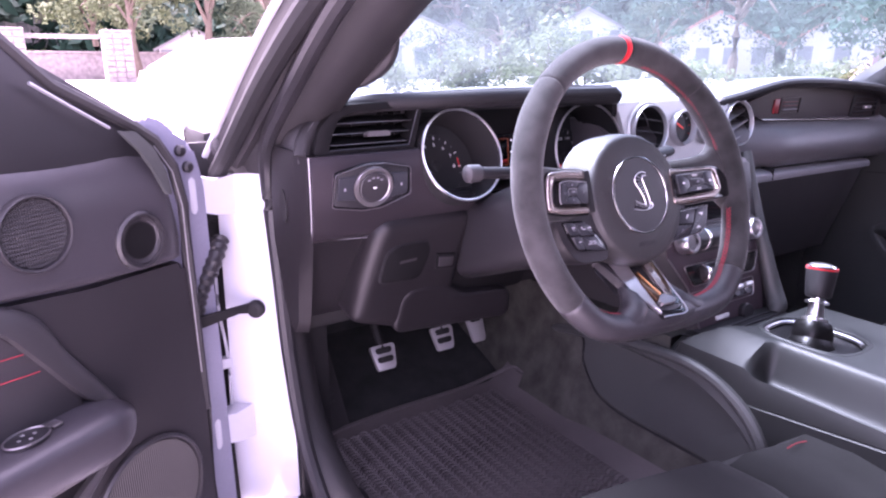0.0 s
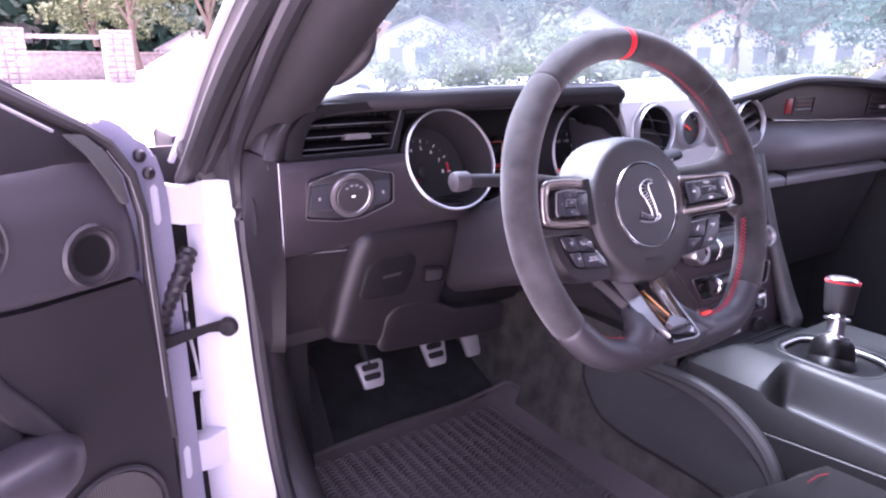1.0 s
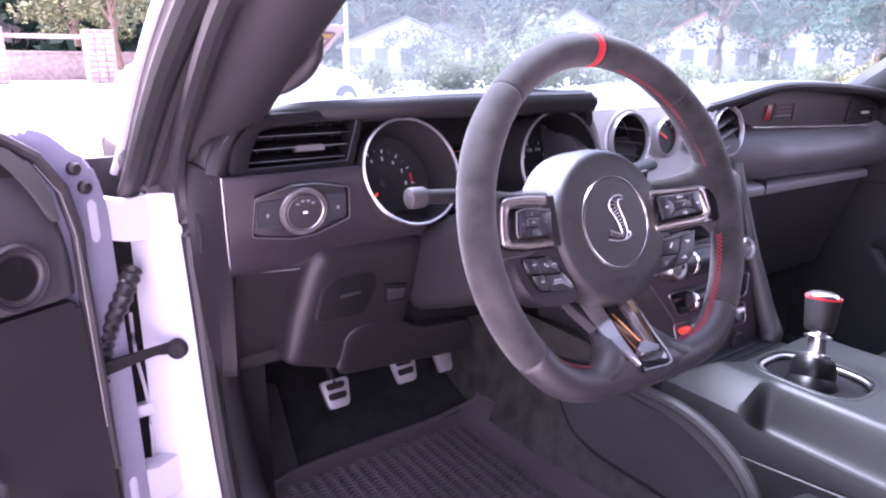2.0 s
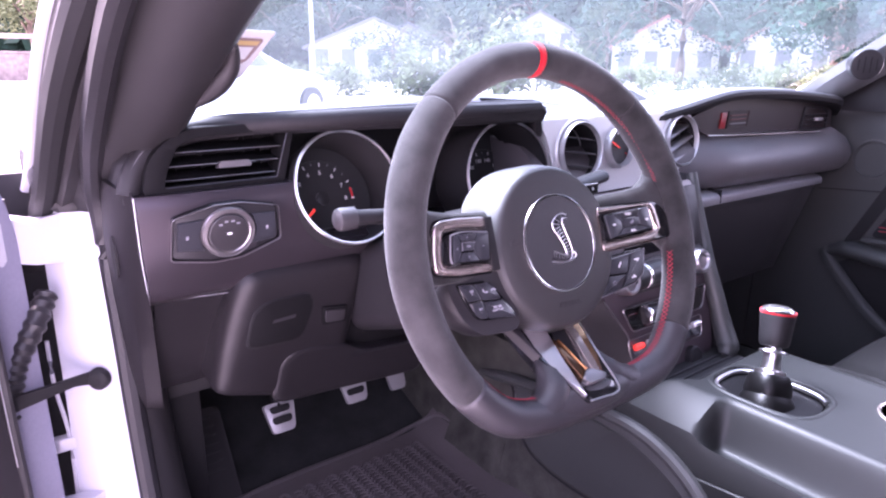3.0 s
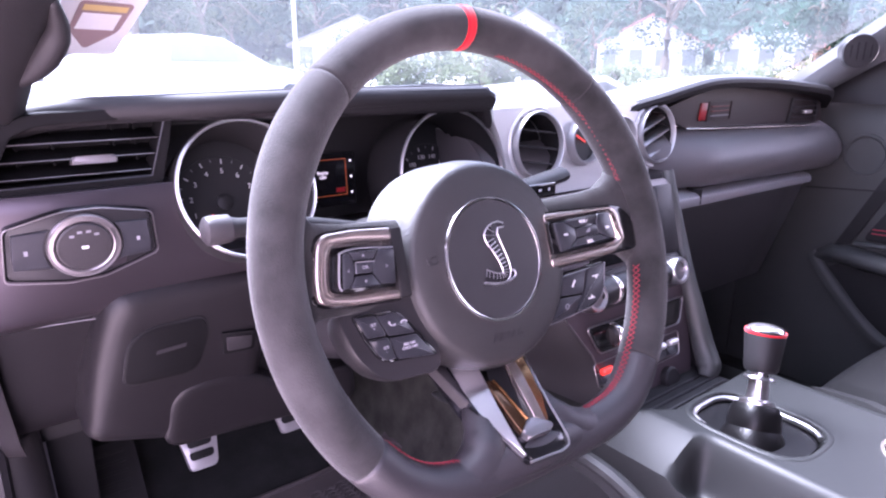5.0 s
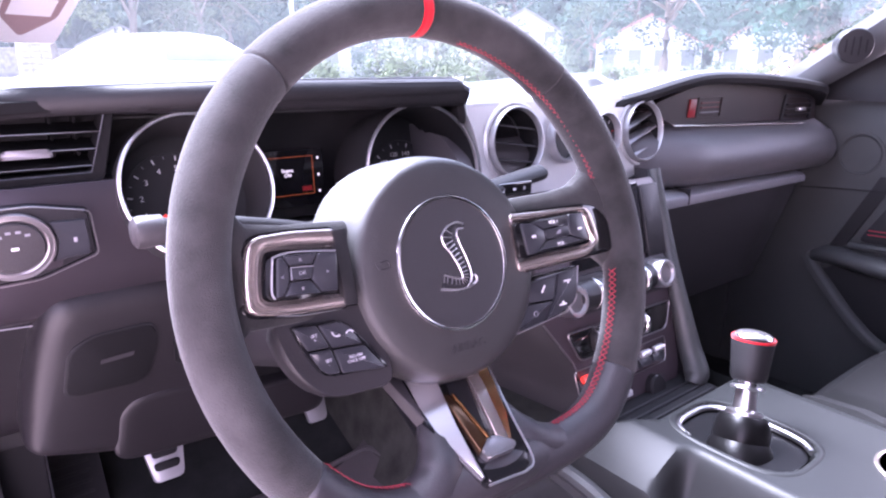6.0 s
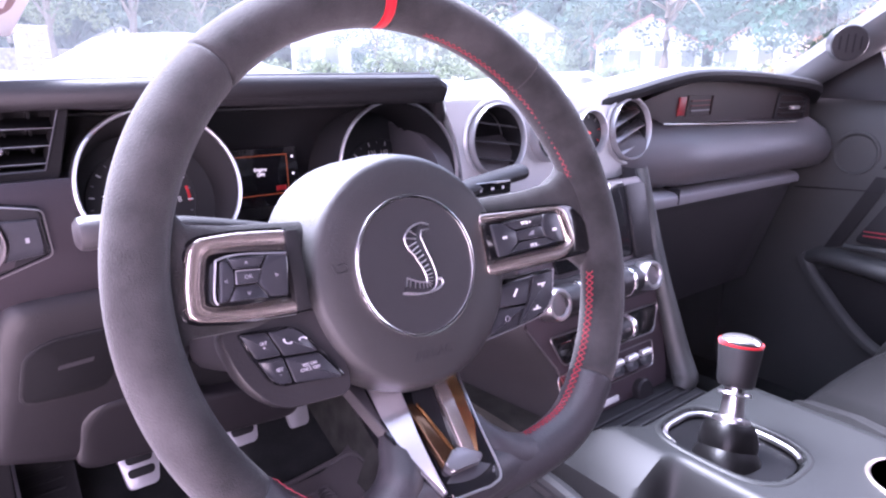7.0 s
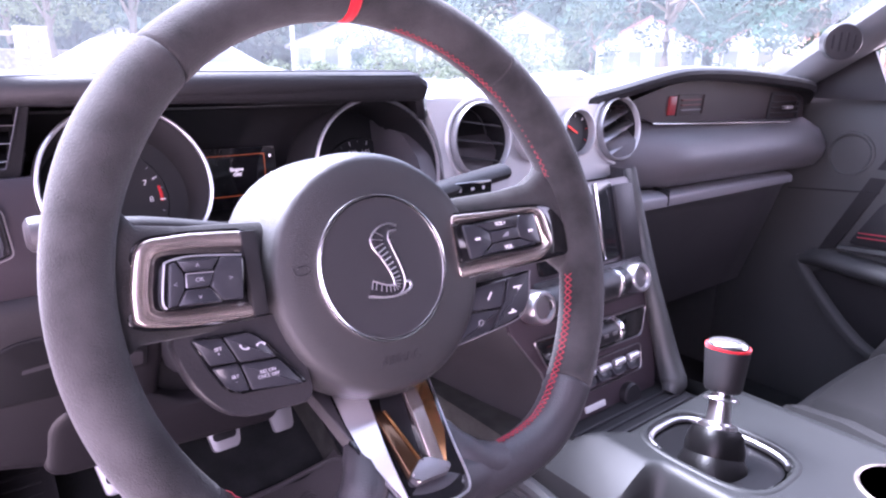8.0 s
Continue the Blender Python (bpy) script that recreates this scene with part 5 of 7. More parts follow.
def rim_part(name, d0, d1, material, label="", grow=0.0):
    rings = []
    n = max(4, int(abs(d1 - d0) / 2.5))
    degs = [d0, d0 + 0.35, d0 + 0.9] + [d0 + (d1 - d0) * i / n for i in range(1, n)] + [d1 - 0.9, d1 - 0.35, d1]
    n = len(degs) - 1
    for i, dg in enumerate(degs):
        a = radians(dg)
        p = rim_point(a)
        t = (rim_point(a + 0.01) - rim_point(a - 0.01)).normalized()
        side = Vector((t.y, -t.x, 0))
        deg = math.degrees(a) % 360
        bulge = sum(math.exp(-(((deg - c + 180) % 360 - 180) / 14) ** 2) for c in (32, 148)) * 0.0022
        edge = min(i, n - i)
        rr = (0.0157 + grow + bulge * 0.5) * (0.93 if edge == 0 else 0.985 if edge == 1 else 1)
        rings.append([p + side * (math.cos(q) * rr) + Vector((0, 0, 1)) * (math.sin(q) * rr * 1.12) for q in np.linspace(0, 2 * math.pi, 21)[:-1]])
    return part(name, loft(rings), material, wheel, label, WM)


rim_part("rim_top", 47, 88.6, SUEDE)
rim_part("rim_top", 91.4, 133, SUEDE)
rim_part("top_mark", 88.6, 91.4, RED, "red centre mark", 0.0002)
rim_part("rim_side", 133, 217.5, SUEDE)
rim_part("rim_side", -39, 47, SUEDE)
rim_part("rim_bottom", 217.5, 321, LEATHER, "smooth leather lower rim")


def stitches(d0, d1, h, thread):
    """Crossed red thread along the inner side of the rim."""
    segs = []
    n = int(abs(d1 - d0) / 1.7)
    for i in range(n):
        pair = []
        for k in (0, 1):
            a = radians(d0 + (d1 - d0) * (i + k) / n)
            p = rim_point(a)
            t = (rim_point(a + 0.01) - rim_point(a - 0.01)).normalized()
            inn = Vector((-t.y, t.x, 0))
            pair.append((p, inn))
        for sg in (1, -1):
            (p, u), (q, v) = pair
            A = p + u * 0.0158 + Vector((0, 0, 0.001 + sg * h))
            B = q + v * 0.0158 + Vector((0, 0, 0.001 - sg * h))
            segs.append(tube([A, (A + B) / 2 + (u + v) * 0.0004, B], thread, 5, caps=False))
    part("stitching", join(*segs), THREAD, wheel, "red cross stitching", WM)


stitches(17, 78, 0.0021, 0.00024)
stitches(-74, -11, 0.0034, 0.00036)
stitches(219, 252, 0.0024, 0.00030)

# hub with airbag cover
rings = []
for r, c in ((0.058, -0.064), (0.072, -0.052), (0.0785, -0.038), (0.0785, -0.025), (0.0768, -0.0160), (0.0750, -0.0102), (0.0732, -0.0066), (0.0712, -0.0044), (0.0690, -0.0033), (0.060, -0.0016), (0.046, 0.0), (0.030, 0.0007), (0.001, 0.0010)):
    rings.append([(0.0035 + r * w * math.cos(a), -0.0020 + r * w * math.sin(a) * (1.0 if math.sin(a) > 0 else 1.02), c)
                  for a, w in ((a, 1 + (0.16 if c < -0.03 else 0.07 if c < -0.02 else 0.0) * (max(0.0, math.cos(a - radians(150))) ** 4 + max(0.0, math.cos(a - radians(28))) ** 4)) for a in np.linspace(0, 2 * math.pi, 65)[:-1])])
hub = part("airbag_cover", loft(rings), HUBSKIN, wheel, "soft black airbag cover", WM)
part("emblem_ring", tube([(0.0438 * math.cos(a), 0.0438 * math.sin(a), 0.0018) for a in np.linspace(0, 2 * math.pi, 65)[:-1]], 0.0015, 8, closed=True), BRIGHT, hub, "chrome ring", WM)
part("emblem_disc", lathe([(0.0432, 0.0005), (0.0432, 0.0022), (0.0001, 0.0024)], 48, Matrix.Identity(4)), EMBSKIN, hub, "", WM)
sn = spline([(0.0115, 0.0228, 0.0030), (0.0045, 0.0232, 0.0030), (-0.0012, 0.0165, 0.0030), (0.0018, 0.0085, 0.0030), (0.0058, -0.0010, 0.0030), (0.0076, -0.0095, 0.0030), (0.0050, -0.0145, 0.0030), (-0.0030, -0.0142, 0.0030), (-0.0125, -0.0112, 0.0030)], 6)
widths = [0.0014, 0.0026, 0.0068, 0.0050, 0.0042, 0.0038, 0.0032, 0.0036, 0.0046]
rad = [float(np.interp(i / 6, range(9), widths)) for i in range(len(sn))]
part("emblem", tube(sn, rad, 10, flat=0.16), DARK, hub, "dark curved emblem with bright edges", WM)
for sg in (-1, 1):
    edge = []
    for i, p in enumerate(sn):
        t = (sn[min(i + 1, len(sn) - 1)] - sn[max(i - 1, 0)]).normalized()
        edge.append(p + Vector((t.y, -t.x, 0)) * (sg * rad[i]) + Vector((0, 0, 0.0002)))
    part("emblem_edge", tube(edge, 0.00062, 6), CHROME, hub, "bright metal outline", WM)
for i in range(10, 49, 2):
    p, t = sn[i], (sn[i + 1] - sn[i - 1]).normalized() if i < len(sn) - 1 else (sn[i] - sn[i - 1]).normalized()
    sd = Vector((t.y, -t.x, 0)) * rad[i]
    part("emblem_rib", tube([p - sd * 0.15 + Vector((0, 0, rad[i] * 0.16)), p + sd * 0.9 + Vector((0, 0, rad[i] * 0.10))], 0.00042, 5), CHROME, hub, "", WM)
part("emblem_coil", tube(spline([(-0.0155, -0.0158, 0.003), (-0.004, -0.0180, 0.003), (0.008, -0.0178, 0.003), (0.0150, -0.0150, 0.003), (0.0148, -0.0112, 0.003), (0.0105, -0.0108, 0.003)], 5), 0.0008, 8, flat=0.6), CHROME, hub, "", WM)
words("embossed_words", "AIRBAG", 0.0085, WM @ Matrix.Translation((0.002, -0.0565, -0.0012)) @ Matrix.Rotation(radians(7), 4, "X"), EMBSKIN, hub, 0.0007)
for s in (-1, 1):
    hx = -0.052 if s < 0 else 0.061
    part("horn_mark", tube(spline([(hx - 0.006, 0.0085, -0.0006), (hx - 0.004, 0.0040, -0.0006), (hx + 0.002, 0.0040, -0.0006), (hx + 0.004, 0.0062, -0.0006), (hx + 0.002, 0.0085, -0.0006), (hx - 0.003, 0.0078, -0.0006)], 4), 0.0004, 5), DARK, hub, "", WM)

# spokes with switch clusters
def ccw(q):
    """The polygon in anticlockwise order."""
    return q if sum(q[i - 1][0] * q[i][1] - q[i][0] * q[i - 1][1] for i in range(len(q))) > 0 else q[::-1]


def button(name, poly, z, material, parent, m, r=0.0012, depth=0.004, bevel=0.0008, label=""):
    return part(name, prism(rounded(ccw(poly), r, 2), depth, bevel, m=Matrix.Translation((0, 0, z))), material, parent, label, m)


def bezel(outer, inner, r_out, r_in, m, label):
    """A smoked chrome frame that rises from its outer loop and dips to the well inside."""
    a, b = rounded(ccw(outer), r_out), rounded(ccw(inner), r_in)
    rings = [[(p[0] * (1 - k) + q[0] * k, p[1] * (1 - k) + q[1] * k, z) for p, q in zip(a, b)]
             for k, z in ((0.0, -0.012), (0.0, 0.0036), (0.05, 0.0049), (0.15, 0.0054), (0.5, 0.0056), (0.72, 0.0048), (0.78, 0.0030), (0.97, 0.0022), (1.0, 0.0010))]
    return part("spoke_bezel", loft(rings), SMOKE, wheel, label, m, smooth=50)


for s in (-1, 1):
    rings = []
    for x, y0, y1, h in ((0.163, -0.034, 0.072, 0.010), (0.155, -0.024, 0.062, 0.013), (0.146, -0.017, 0.052, 0.012), (0.134, -0.017, 0.043, 0.011), (0.11, -0.018, 0.040, 0.010), (0.06, -0.019, 0.039, 0.010)):
        ring = []
        for q in np.linspace(0, 2 * math.pi, 21)[:-1]:
            c, n = math.cos(q), math.sin(q)
            ring.append((s * x + (0.006 if x > 0.14 else 0.0), (y0 + y1) / 2 + (y1 - y0) / 2 * abs(c) ** 0.6 * (1 if c > 0 else -1), -0.0105 - max(0.0, 0.12 - x) * 0.25 + h * abs(n) ** 0.6 * (1 if n > 0 else -1)))
        rings.append(ring)
    part("spoke", loft(rings), SUEDE, wheel, "suede covered spoke", WM)

# left cluster: wide smoked frame with a five-way pad
WB = WM @ Matrix.Translation((-0.147, 0, 0)) @ Matrix.Rotation(radians(2), 4, "Y") @ Matrix.Translation((0.147, 0, 0))
bz = bezel([(-0.083, -0.0134), (-0.120, -0.0116), (-0.1385, -0.0082), (-0.1433, -0.0045), (-0.1426, 0.0092), (-0.1392, 0.0240), (-0.1368, 0.0302), (-0.1312, 0.0337), (-0.1111, 0.0345), (-0.083, 0.0328)],
           [(-0.083, -0.0052), (-0.115, -0.0035), (-0.1290, -0.0022), (-0.1325, -0.0005), (-0.1318, 0.0092), (-0.1295, 0.0190), (-0.1282, 0.0230), (-0.1255, 0.0250), (-0.1111, 0.0242), (-0.083, 0.0212)], 0.004, 0.003, WB, "smoked chrome spoke frame")
part("bezel_rim", prism(rounded([(-0.081, -0.0150), (-0.081, 0.0342), (-0.1111, 0.0360), (-0.1322, 0.0352), (-0.1386, 0.0312), (-0.1442, 0.0092), (-0.1456, -0.0062), (-0.1390, -0.0100), (-0.120, -0.0132)][::-1], 0.004), 0.02, 0.001, m=Matrix.Translation((0, 0, 0.0016))), GLOSSBLACK, bz, "gloss black rim", WB)
part("bezel_well", prism(rounded([(-0.083, -0.0060), (-0.083, 0.0216), (-0.1262, 0.0258), (-0.1335, -0.0012)][::-1], 0.003), 0.008, 0.0005, m=Matrix.Translation((0, 0, 0.0016))), GLOSSBLACK, bz, "", WB)
button("button_block", [(-0.0905, -0.0044), (-0.0872, 0.0198), (-0.1137, 0.0226), (-0.1256, 0.0214), (-0.1275, 0.0180), (-0.1304, 0.0022), (-0.1290, -0.0018), (-0.118, -0.0028)], 0.0105, GLOSSBLACK, bz, WB, 0.003, 0.010, 0.0015, "gloss black button block")
for q in ([(-0.1286, -0.0008), (-0.1242, -0.0004), (-0.1200, 0.0066), (-0.1192, 0.0146), (-0.1220, 0.0205), (-0.1248, 0.0200)], [(-0.1213, 0.0211), (-0.1184, 0.0152), (-0.1050, 0.0141), (-0.1006, 0.0203)],
          [(-0.0997, 0.0201), (-0.1040, 0.0132), (-0.1068, 0.0062), (-0.1016, -0.0018), (-0.0918, -0.0028), (-0.0887, 0.0188)], [(-0.1240, -0.0010), (-0.1024, -0.0024), (-0.1075, 0.0055), (-0.1192, 0.0061)]):
    button("pad_button", q, 0.0122, SWITCH, bz, WB, 0.0010, 0.003)
button("pad_button", [(-0.1191, 0.0071), (-0.1076, 0.0065), (-0.1048, 0.0131), (-0.1184, 0.0142)], 0.0130, SWITCH, bz, WB, 0.0012, 0.004)
part("pad_edge", tube([(-0.1190, 0.0073, 0.0128), (-0.1184, 0.0141, 0.0130), (-0.1050, 0.0131, 0.0130)], 0.0003, 5), SILVER, bz, "thin pale edge", WB)
part("block_edge", tube(spline([(-0.1290, -0.0012, 0.0104), (-0.1303, 0.0030, 0.0104), (-0.1272, 0.0184, 0.0104), (-0.1254, 0.0212, 0.0104), (-0.1137, 0.0224, 0.0104), (-0.0885, 0.0197, 0.0104)], 4), 0.0006, 5), SILVER, bz, "thin pale edge", WB)
words("button_words", "OK", 0.003, WB @ Matrix.Translation((-0.1122, 0.0102, 0.0132)), GREYINK, bz)
for x, y, rot in ((-0.1238, 0.0098, 180), (-0.0965, 0.0086, 0), (-0.1118, 0.0176, 90), (-0.1132, 0.0018, 270)):
    words("arrow_mark", ">", 0.0035, WB @ Matrix.Translation((x, y, 0.0124)) @ Matrix.Rotation(radians(rot), 4, "Z"), GREYINK, bz)
# Black strip put in for the shaded gap between frame and hub.
part("frame_end", box(-0.0855, -0.0770, -0.0130, 0.0322, 0.0, 0.0066, 0.0008), BLACK, bz, "", WB)
# left lower pod in its bowl
rings = [[(-0.090 + (x + 0.090) * k, -0.040 + (y + 0.040) * k + dy, c) for x, y in rounded([(-0.052, -0.068), (-0.100, -0.066), (-0.118, -0.045), (-0.128, -0.013), (-0.060, -0.014)][::-1], 0.012)]
         for c, k, dy in ((-0.050, 0.70, -0.004), (-0.036, 0.88, -0.003), (-0.022, 0.99, -0.001), (-0.0110, 1.0, 0.0), (-0.0095, 0.97, 0.0))]
part("pod_body", loft(rings), PLASTIC, wheel, "smooth bowl under the switch pod", WM)
POD = [(-0.1171, -0.0187), (-0.1066, -0.0190), (-0.0864, -0.0204), (-0.0803, -0.0251), (-0.0703, -0.0381), (-0.0570, -0.0564), (-0.0980, -0.0522), (-0.1038, -0.0481), (-0.1105, -0.0360)]
pod = button("switch_pod", POD, -0.0065, GLOSSBLACK, wheel, WM, 0.003, 0.016, 0.002, "lower switch pod")
for q in ([(-0.1160, -0.0198), (-0.1015, -0.0212), (-0.0952, -0.0352), (-0.1090, -0.0345)], [(-0.1087, -0.0357), (-0.0950, -0.0364), (-0.0912, -0.0514), (-0.0985, -0.0507), (-0.1028, -0.0472)],
          [(-0.1004, -0.0214), (-0.0868, -0.0214), (-0.0812, -0.0258), (-0.0736, -0.0376), (-0.0938, -0.0360)], [(-0.0934, -0.0374), (-0.0730, -0.0390), (-0.0608, -0.0556), (-0.0900, -0.0520)]):
    button("pod_button", q, -0.0050, SWITCH, pod, WM, 0.0015, 0.005, 0.0010)
for tx, x, y in (("SET\n+", -0.1042, -0.0280), ("SET\n-", -0.0978, -0.0440), ("RES ON\nCNCL OFF", -0.0800, -0.0450)):
    words("button_words", tx, 0.0026, WM @ Matrix.Translation((x, y, -0.0048)), PALEINK, pod)
for x, y, sg in ((-0.0905, -0.0282, 1), (-0.0815, -0.0290, 0)):
    part("phone_mark", tube(spline([(x - 0.0022, y + (0.0014 if sg else -0.0004), -0.0048), (x - 0.0012, y - (0.0008 if sg else -0.0008), -0.0048), (x + 0.0010, y - (0.0016 if sg else -0.0008), -0.0048), (x + 0.0024, y - (0.0012 if sg else 0.0004), -0.0048)], 3), [0.0007, 0.0006, 0.0005, 0.0004, 0.0004, 0.0004, 0.0005, 0.0006, 0.0007, 0.0007], 6, flat=0.5), PALEINK, pod, "handset sign", WM)

# right cluster: chrome frame in a long gloss black end
WB = WM @ Matrix.Translation((0.147, 0, 0)) @ Matrix.Rotation(radians(-3), 4, "Y") @ Matrix.Translation((-0.147, 0, 0))
bz = bezel([(0.057, -0.0162), (0.129, -0.0146), (0.1385, -0.0088), (0.1436, -0.0050), (0.1440, 0.0), (0.1400, 0.0190), (0.134, 0.0240), (0.057, 0.0260)],
           [(0.057, -0.0072), (0.124, -0.0056), (0.1325, -0.0050), (0.1368, -0.0035), (0.1352, 0.0), (0.1315, 0.0185), (0.127, 0.0205), (0.057, 0.0192)], 0.004, 0.002, WB, "smoked chrome spoke frame")
part("bezel_rim", prism(rounded([(0.055, -0.0176), (0.129, -0.0160), (0.157, -0.0146), (0.1628, -0.0096), (0.1612, 0.0063), (0.1535, 0.0200), (0.138, 0.0258), (0.055, 0.0275)], 0.005), 0.02, 0.0012, m=Matrix.Translation((0, 0, 0.0020))), GLOSSBLACK, bz, "gloss black spoke end", WB)
part("bezel_well", prism(rounded([(0.058, -0.0066), (0.1290, -0.0040), (0.1278, 0.0200), (0.058, 0.0188)], 0.003), 0.008, 0.0005, m=Matrix.Translation((0, 0, 0.0075))), GLOSSBLACK, bz, "", WB)
for q, z in (([(0.0729, 0.0178), (0.1112, 0.0196), (0.1076, 0.0126), (0.0842, 0.0116)], 0.0095), ([(0.0747, -0.0045), (0.1235, -0.0024), (0.1090, 0.0028), (0.0852, 0.0028)], 0.0095),
             ([(0.0630, 0.0178), (0.0722, 0.0174), (0.0833, 0.0110), (0.0840, 0.0028), (0.0738, -0.0045), (0.0655, -0.0050)], 0.0095), ([(0.1120, 0.0196), (0.1252, 0.0184), (0.1281, -0.0022), (0.1245, -0.0022), (0.1099, 0.0033), (0.1084, 0.0122)], 0.0095),
             ([(0.0846, 0.0035), (0.1090, 0.0036), (0.1074, 0.0117), (0.0844, 0.0108)], 0.0102)):
    button("pad_button", q, z, SWITCH, bz, WB, 0.0010, 0.004)
words("button_words", "VOL+", 0.0038, WB @ Matrix.Translation((0.0940, 0.0155, 0.0097)), WHITEINK, bz)
words("button_words", "VOL-", 0.0038, WB @ Matrix.Translation((0.0985, -0.0012, 0.0097)), WHITEINK, bz)
part("button_mark", prism([(-0.003, -0.0014), (0.002, -0.0014), (0.003, 0.0016), (0.001, 0.0016)], 0.0003, 0), GREYINK, bz, "", WB @ Matrix.Translation((0.0965, 0.0076, 0.0106)))
for x, sg in ((0.0745, -1), (0.1180, 1)):
    for k in (0, 1):
        part("button_mark", prism(ccw([(sg * (0.0022 * k), -0.0013), (sg * (0.0022 * k), 0.0013), (sg * (0.0022 * k + 0.0020), 0.0)]), 0.0003, 0), WHITEINK, bz, "skip sign", WB @ Matrix.Translation((x, 0.0075, 0.0099)))
pod = button("switch_pod", [(0.060, -0.0230), (0.1280, -0.0205), (0.1205, -0.0440), (0.1122, -0.0512), (0.100, -0.0550), (0.0460, -0.0605)], -0.0085, GLOSSBLACK, wheel, WM, 0.003, 0.018, 0.002, "lower switch pod")
part("pod_edge", tube(spline([(0.1280, -0.0215, -0.0085), (0.1205, -0.0438, -0.0085), (0.1126, -0.0510, -0.0085), (0.100, -0.0549, -0.0085), (0.0480, -0.0602, -0.0085)], 5), 0.0006, 5), SILVER, pod, "thin pale edge", WM)
for q in ([(0.0660, -0.0262), (0.1016, -0.0238), (0.0942, -0.0405), (0.0915, -0.0418), (0.0655, -0.0402)], [(0.1034, -0.0238), (0.1252, -0.0222), (0.1182, -0.0432), (0.1108, -0.0495), (0.0990, -0.0532), (0.0820, -0.0556), (0.0936, -0.0426), (0.0960, -0.0408)],
          [(0.0650, -0.0416), (0.0918, -0.0432), (0.0800, -0.0560), (0.0490, -0.0590)]):
    button("pod_button", q, -0.0060, SWITCH, pod, WM, 0.0014, 0.005, 0.0010)
for x, y, w, h in ((0.1105, -0.0305, 0.0038, 0.0006), (0.1112, -0.0318, 0.0010, 0.0010), (0.1015, -0.0475, 0.0038, 0.0006), (0.1022, -0.0462, 0.0010, 0.0010)):
    part("button_mark", box(-w, w, -h, h, 0, 0.0004, 0), WHITEINK, pod, "", WM @ Matrix.Translation((x, y, -0.0059)))
part("button_mark", box(-0.0032, 0.0032, -0.0007, 0.0007, 0, 0.0004, 0), WHITEINK, pod, "", WM @ Matrix.Translation((0.0835, -0.0325, -0.0059)) @ Matrix.Rotation(radians(48), 4, "Z"))
part("button_mark", tube([(0.0020 * math.cos(a), 0.0020 * math.sin(a), 0.0) for a in np.linspace(0, 2 * math.pi, 17)[:-1]], 0.0004, 5, closed=True), GREYINK, pod, "ring sign", WM @ Matrix.Translation((0.0720, -0.0492, -0.0059)))

# lower spoke: a gloss black tongue that dives from the rim under the hub, with a chrome strip and a fork let into it
lm = WM @ Matrix.Translation((0.002, -0.104, -0.0055)) @ Matrix.Rotation(radians(-43), 4, "X")
low = part("lower_spoke", prism(rounded([(-0.040, 0.056), (-0.0385, 0.002), (-0.0285, -0.040), (-0.0240, -0.0452), (0.0070, -0.0465), (0.0165, -0.0410), (0.0232, -0.0094), (0.0336, 0.034), (0.038, 0.056)], 0.005), 0.018, 0.003), GLOSSBLACK, wheel, "gloss black lower spoke", lm)
part("spoke_blade", prism([(-0.048, 0.056), (-0.0462, 0.0489), (-0.0395, 0.0113), (-0.0368, 0.006), (-0.0372, 0.02), (-0.0355, 0.056)], 0.010, 0.0012, m=Matrix.Translation((0, 0, 0.0008))), PLASTIC, low, "dark satin blade", lm)
part("spoke_strip", prism([(-0.0345, 0.056), (-0.0368, 0.020), (-0.0362, 0.000), (-0.0315, -0.024), (-0.0276, -0.041), (-0.0257, -0.041), (-0.0242, -0.002), (-0.0165, 0.033), (-0.0118, 0.056)], 0.004, 0.0016, m=Matrix.Translation((-0.026, 0, 0.0040)) @ Matrix.Rotation(radians(-20), 4, "Y") @ Matrix.Translation((0.026, 0, 0)), seg=4), CHROME, low, "bright chrome strip", lm)
part("spoke_edge", tube(spline([(0.0385, 0.056, 0.0), (0.0342, 0.034, 0.0), (0.0238, -0.0094, 0.0), (0.0172, -0.0410, 0.0), (0.0075, -0.0472, 0.0), (-0.006, -0.0468, 0.0), (-0.024, -0.0458, 0.0)], 6), 0.0009, 6), CHROME, low, "thin silver line or painted edge highlight", lm)
# amber mirrored in the fork is painted by the prong colours
part("prong", prism(ccw([(-0.0180, -0.0262), (-0.0068, -0.0193), (-0.0112, 0.0185), (-0.0180, 0.0228)]), 0.006, 0.0018, m=Matrix.Translation((0, 0, 0.0042)), seg=3), DARKREFLEX, low, "dark prong with a painted warm reflection", lm)
part("prong_edge", tube([(-0.0070, -0.0190, 0.0046), (-0.0112, 0.0182, 0.0046)], 0.0010, 6), AMBERREFLEX, low, "painted amber glint along the prong edge", lm)
part("slot", prism(ccw([(-0.0068, -0.0193), (-0.0045, -0.0201), (0.0098, 0.0305), (0.0150, 0.056), (0.0040, 0.056), (-0.0112, 0.0185)]), 0.001, 0, m=Matrix.Translation((0, 0, 0.0006))), BLACK, low, "", lm)
part("prong", prism(ccw([(-0.0012, -0.0215), (0.0066, -0.0296), (0.0172, 0.020), (0.0230, 0.056), (0.0155, 0.056), (0.0100, 0.0301)]), 0.006, 0.0016, m=Matrix.Translation((0, 0, 0.0048)), seg=3), SMOKE, low, "satin chrome prong", lm)
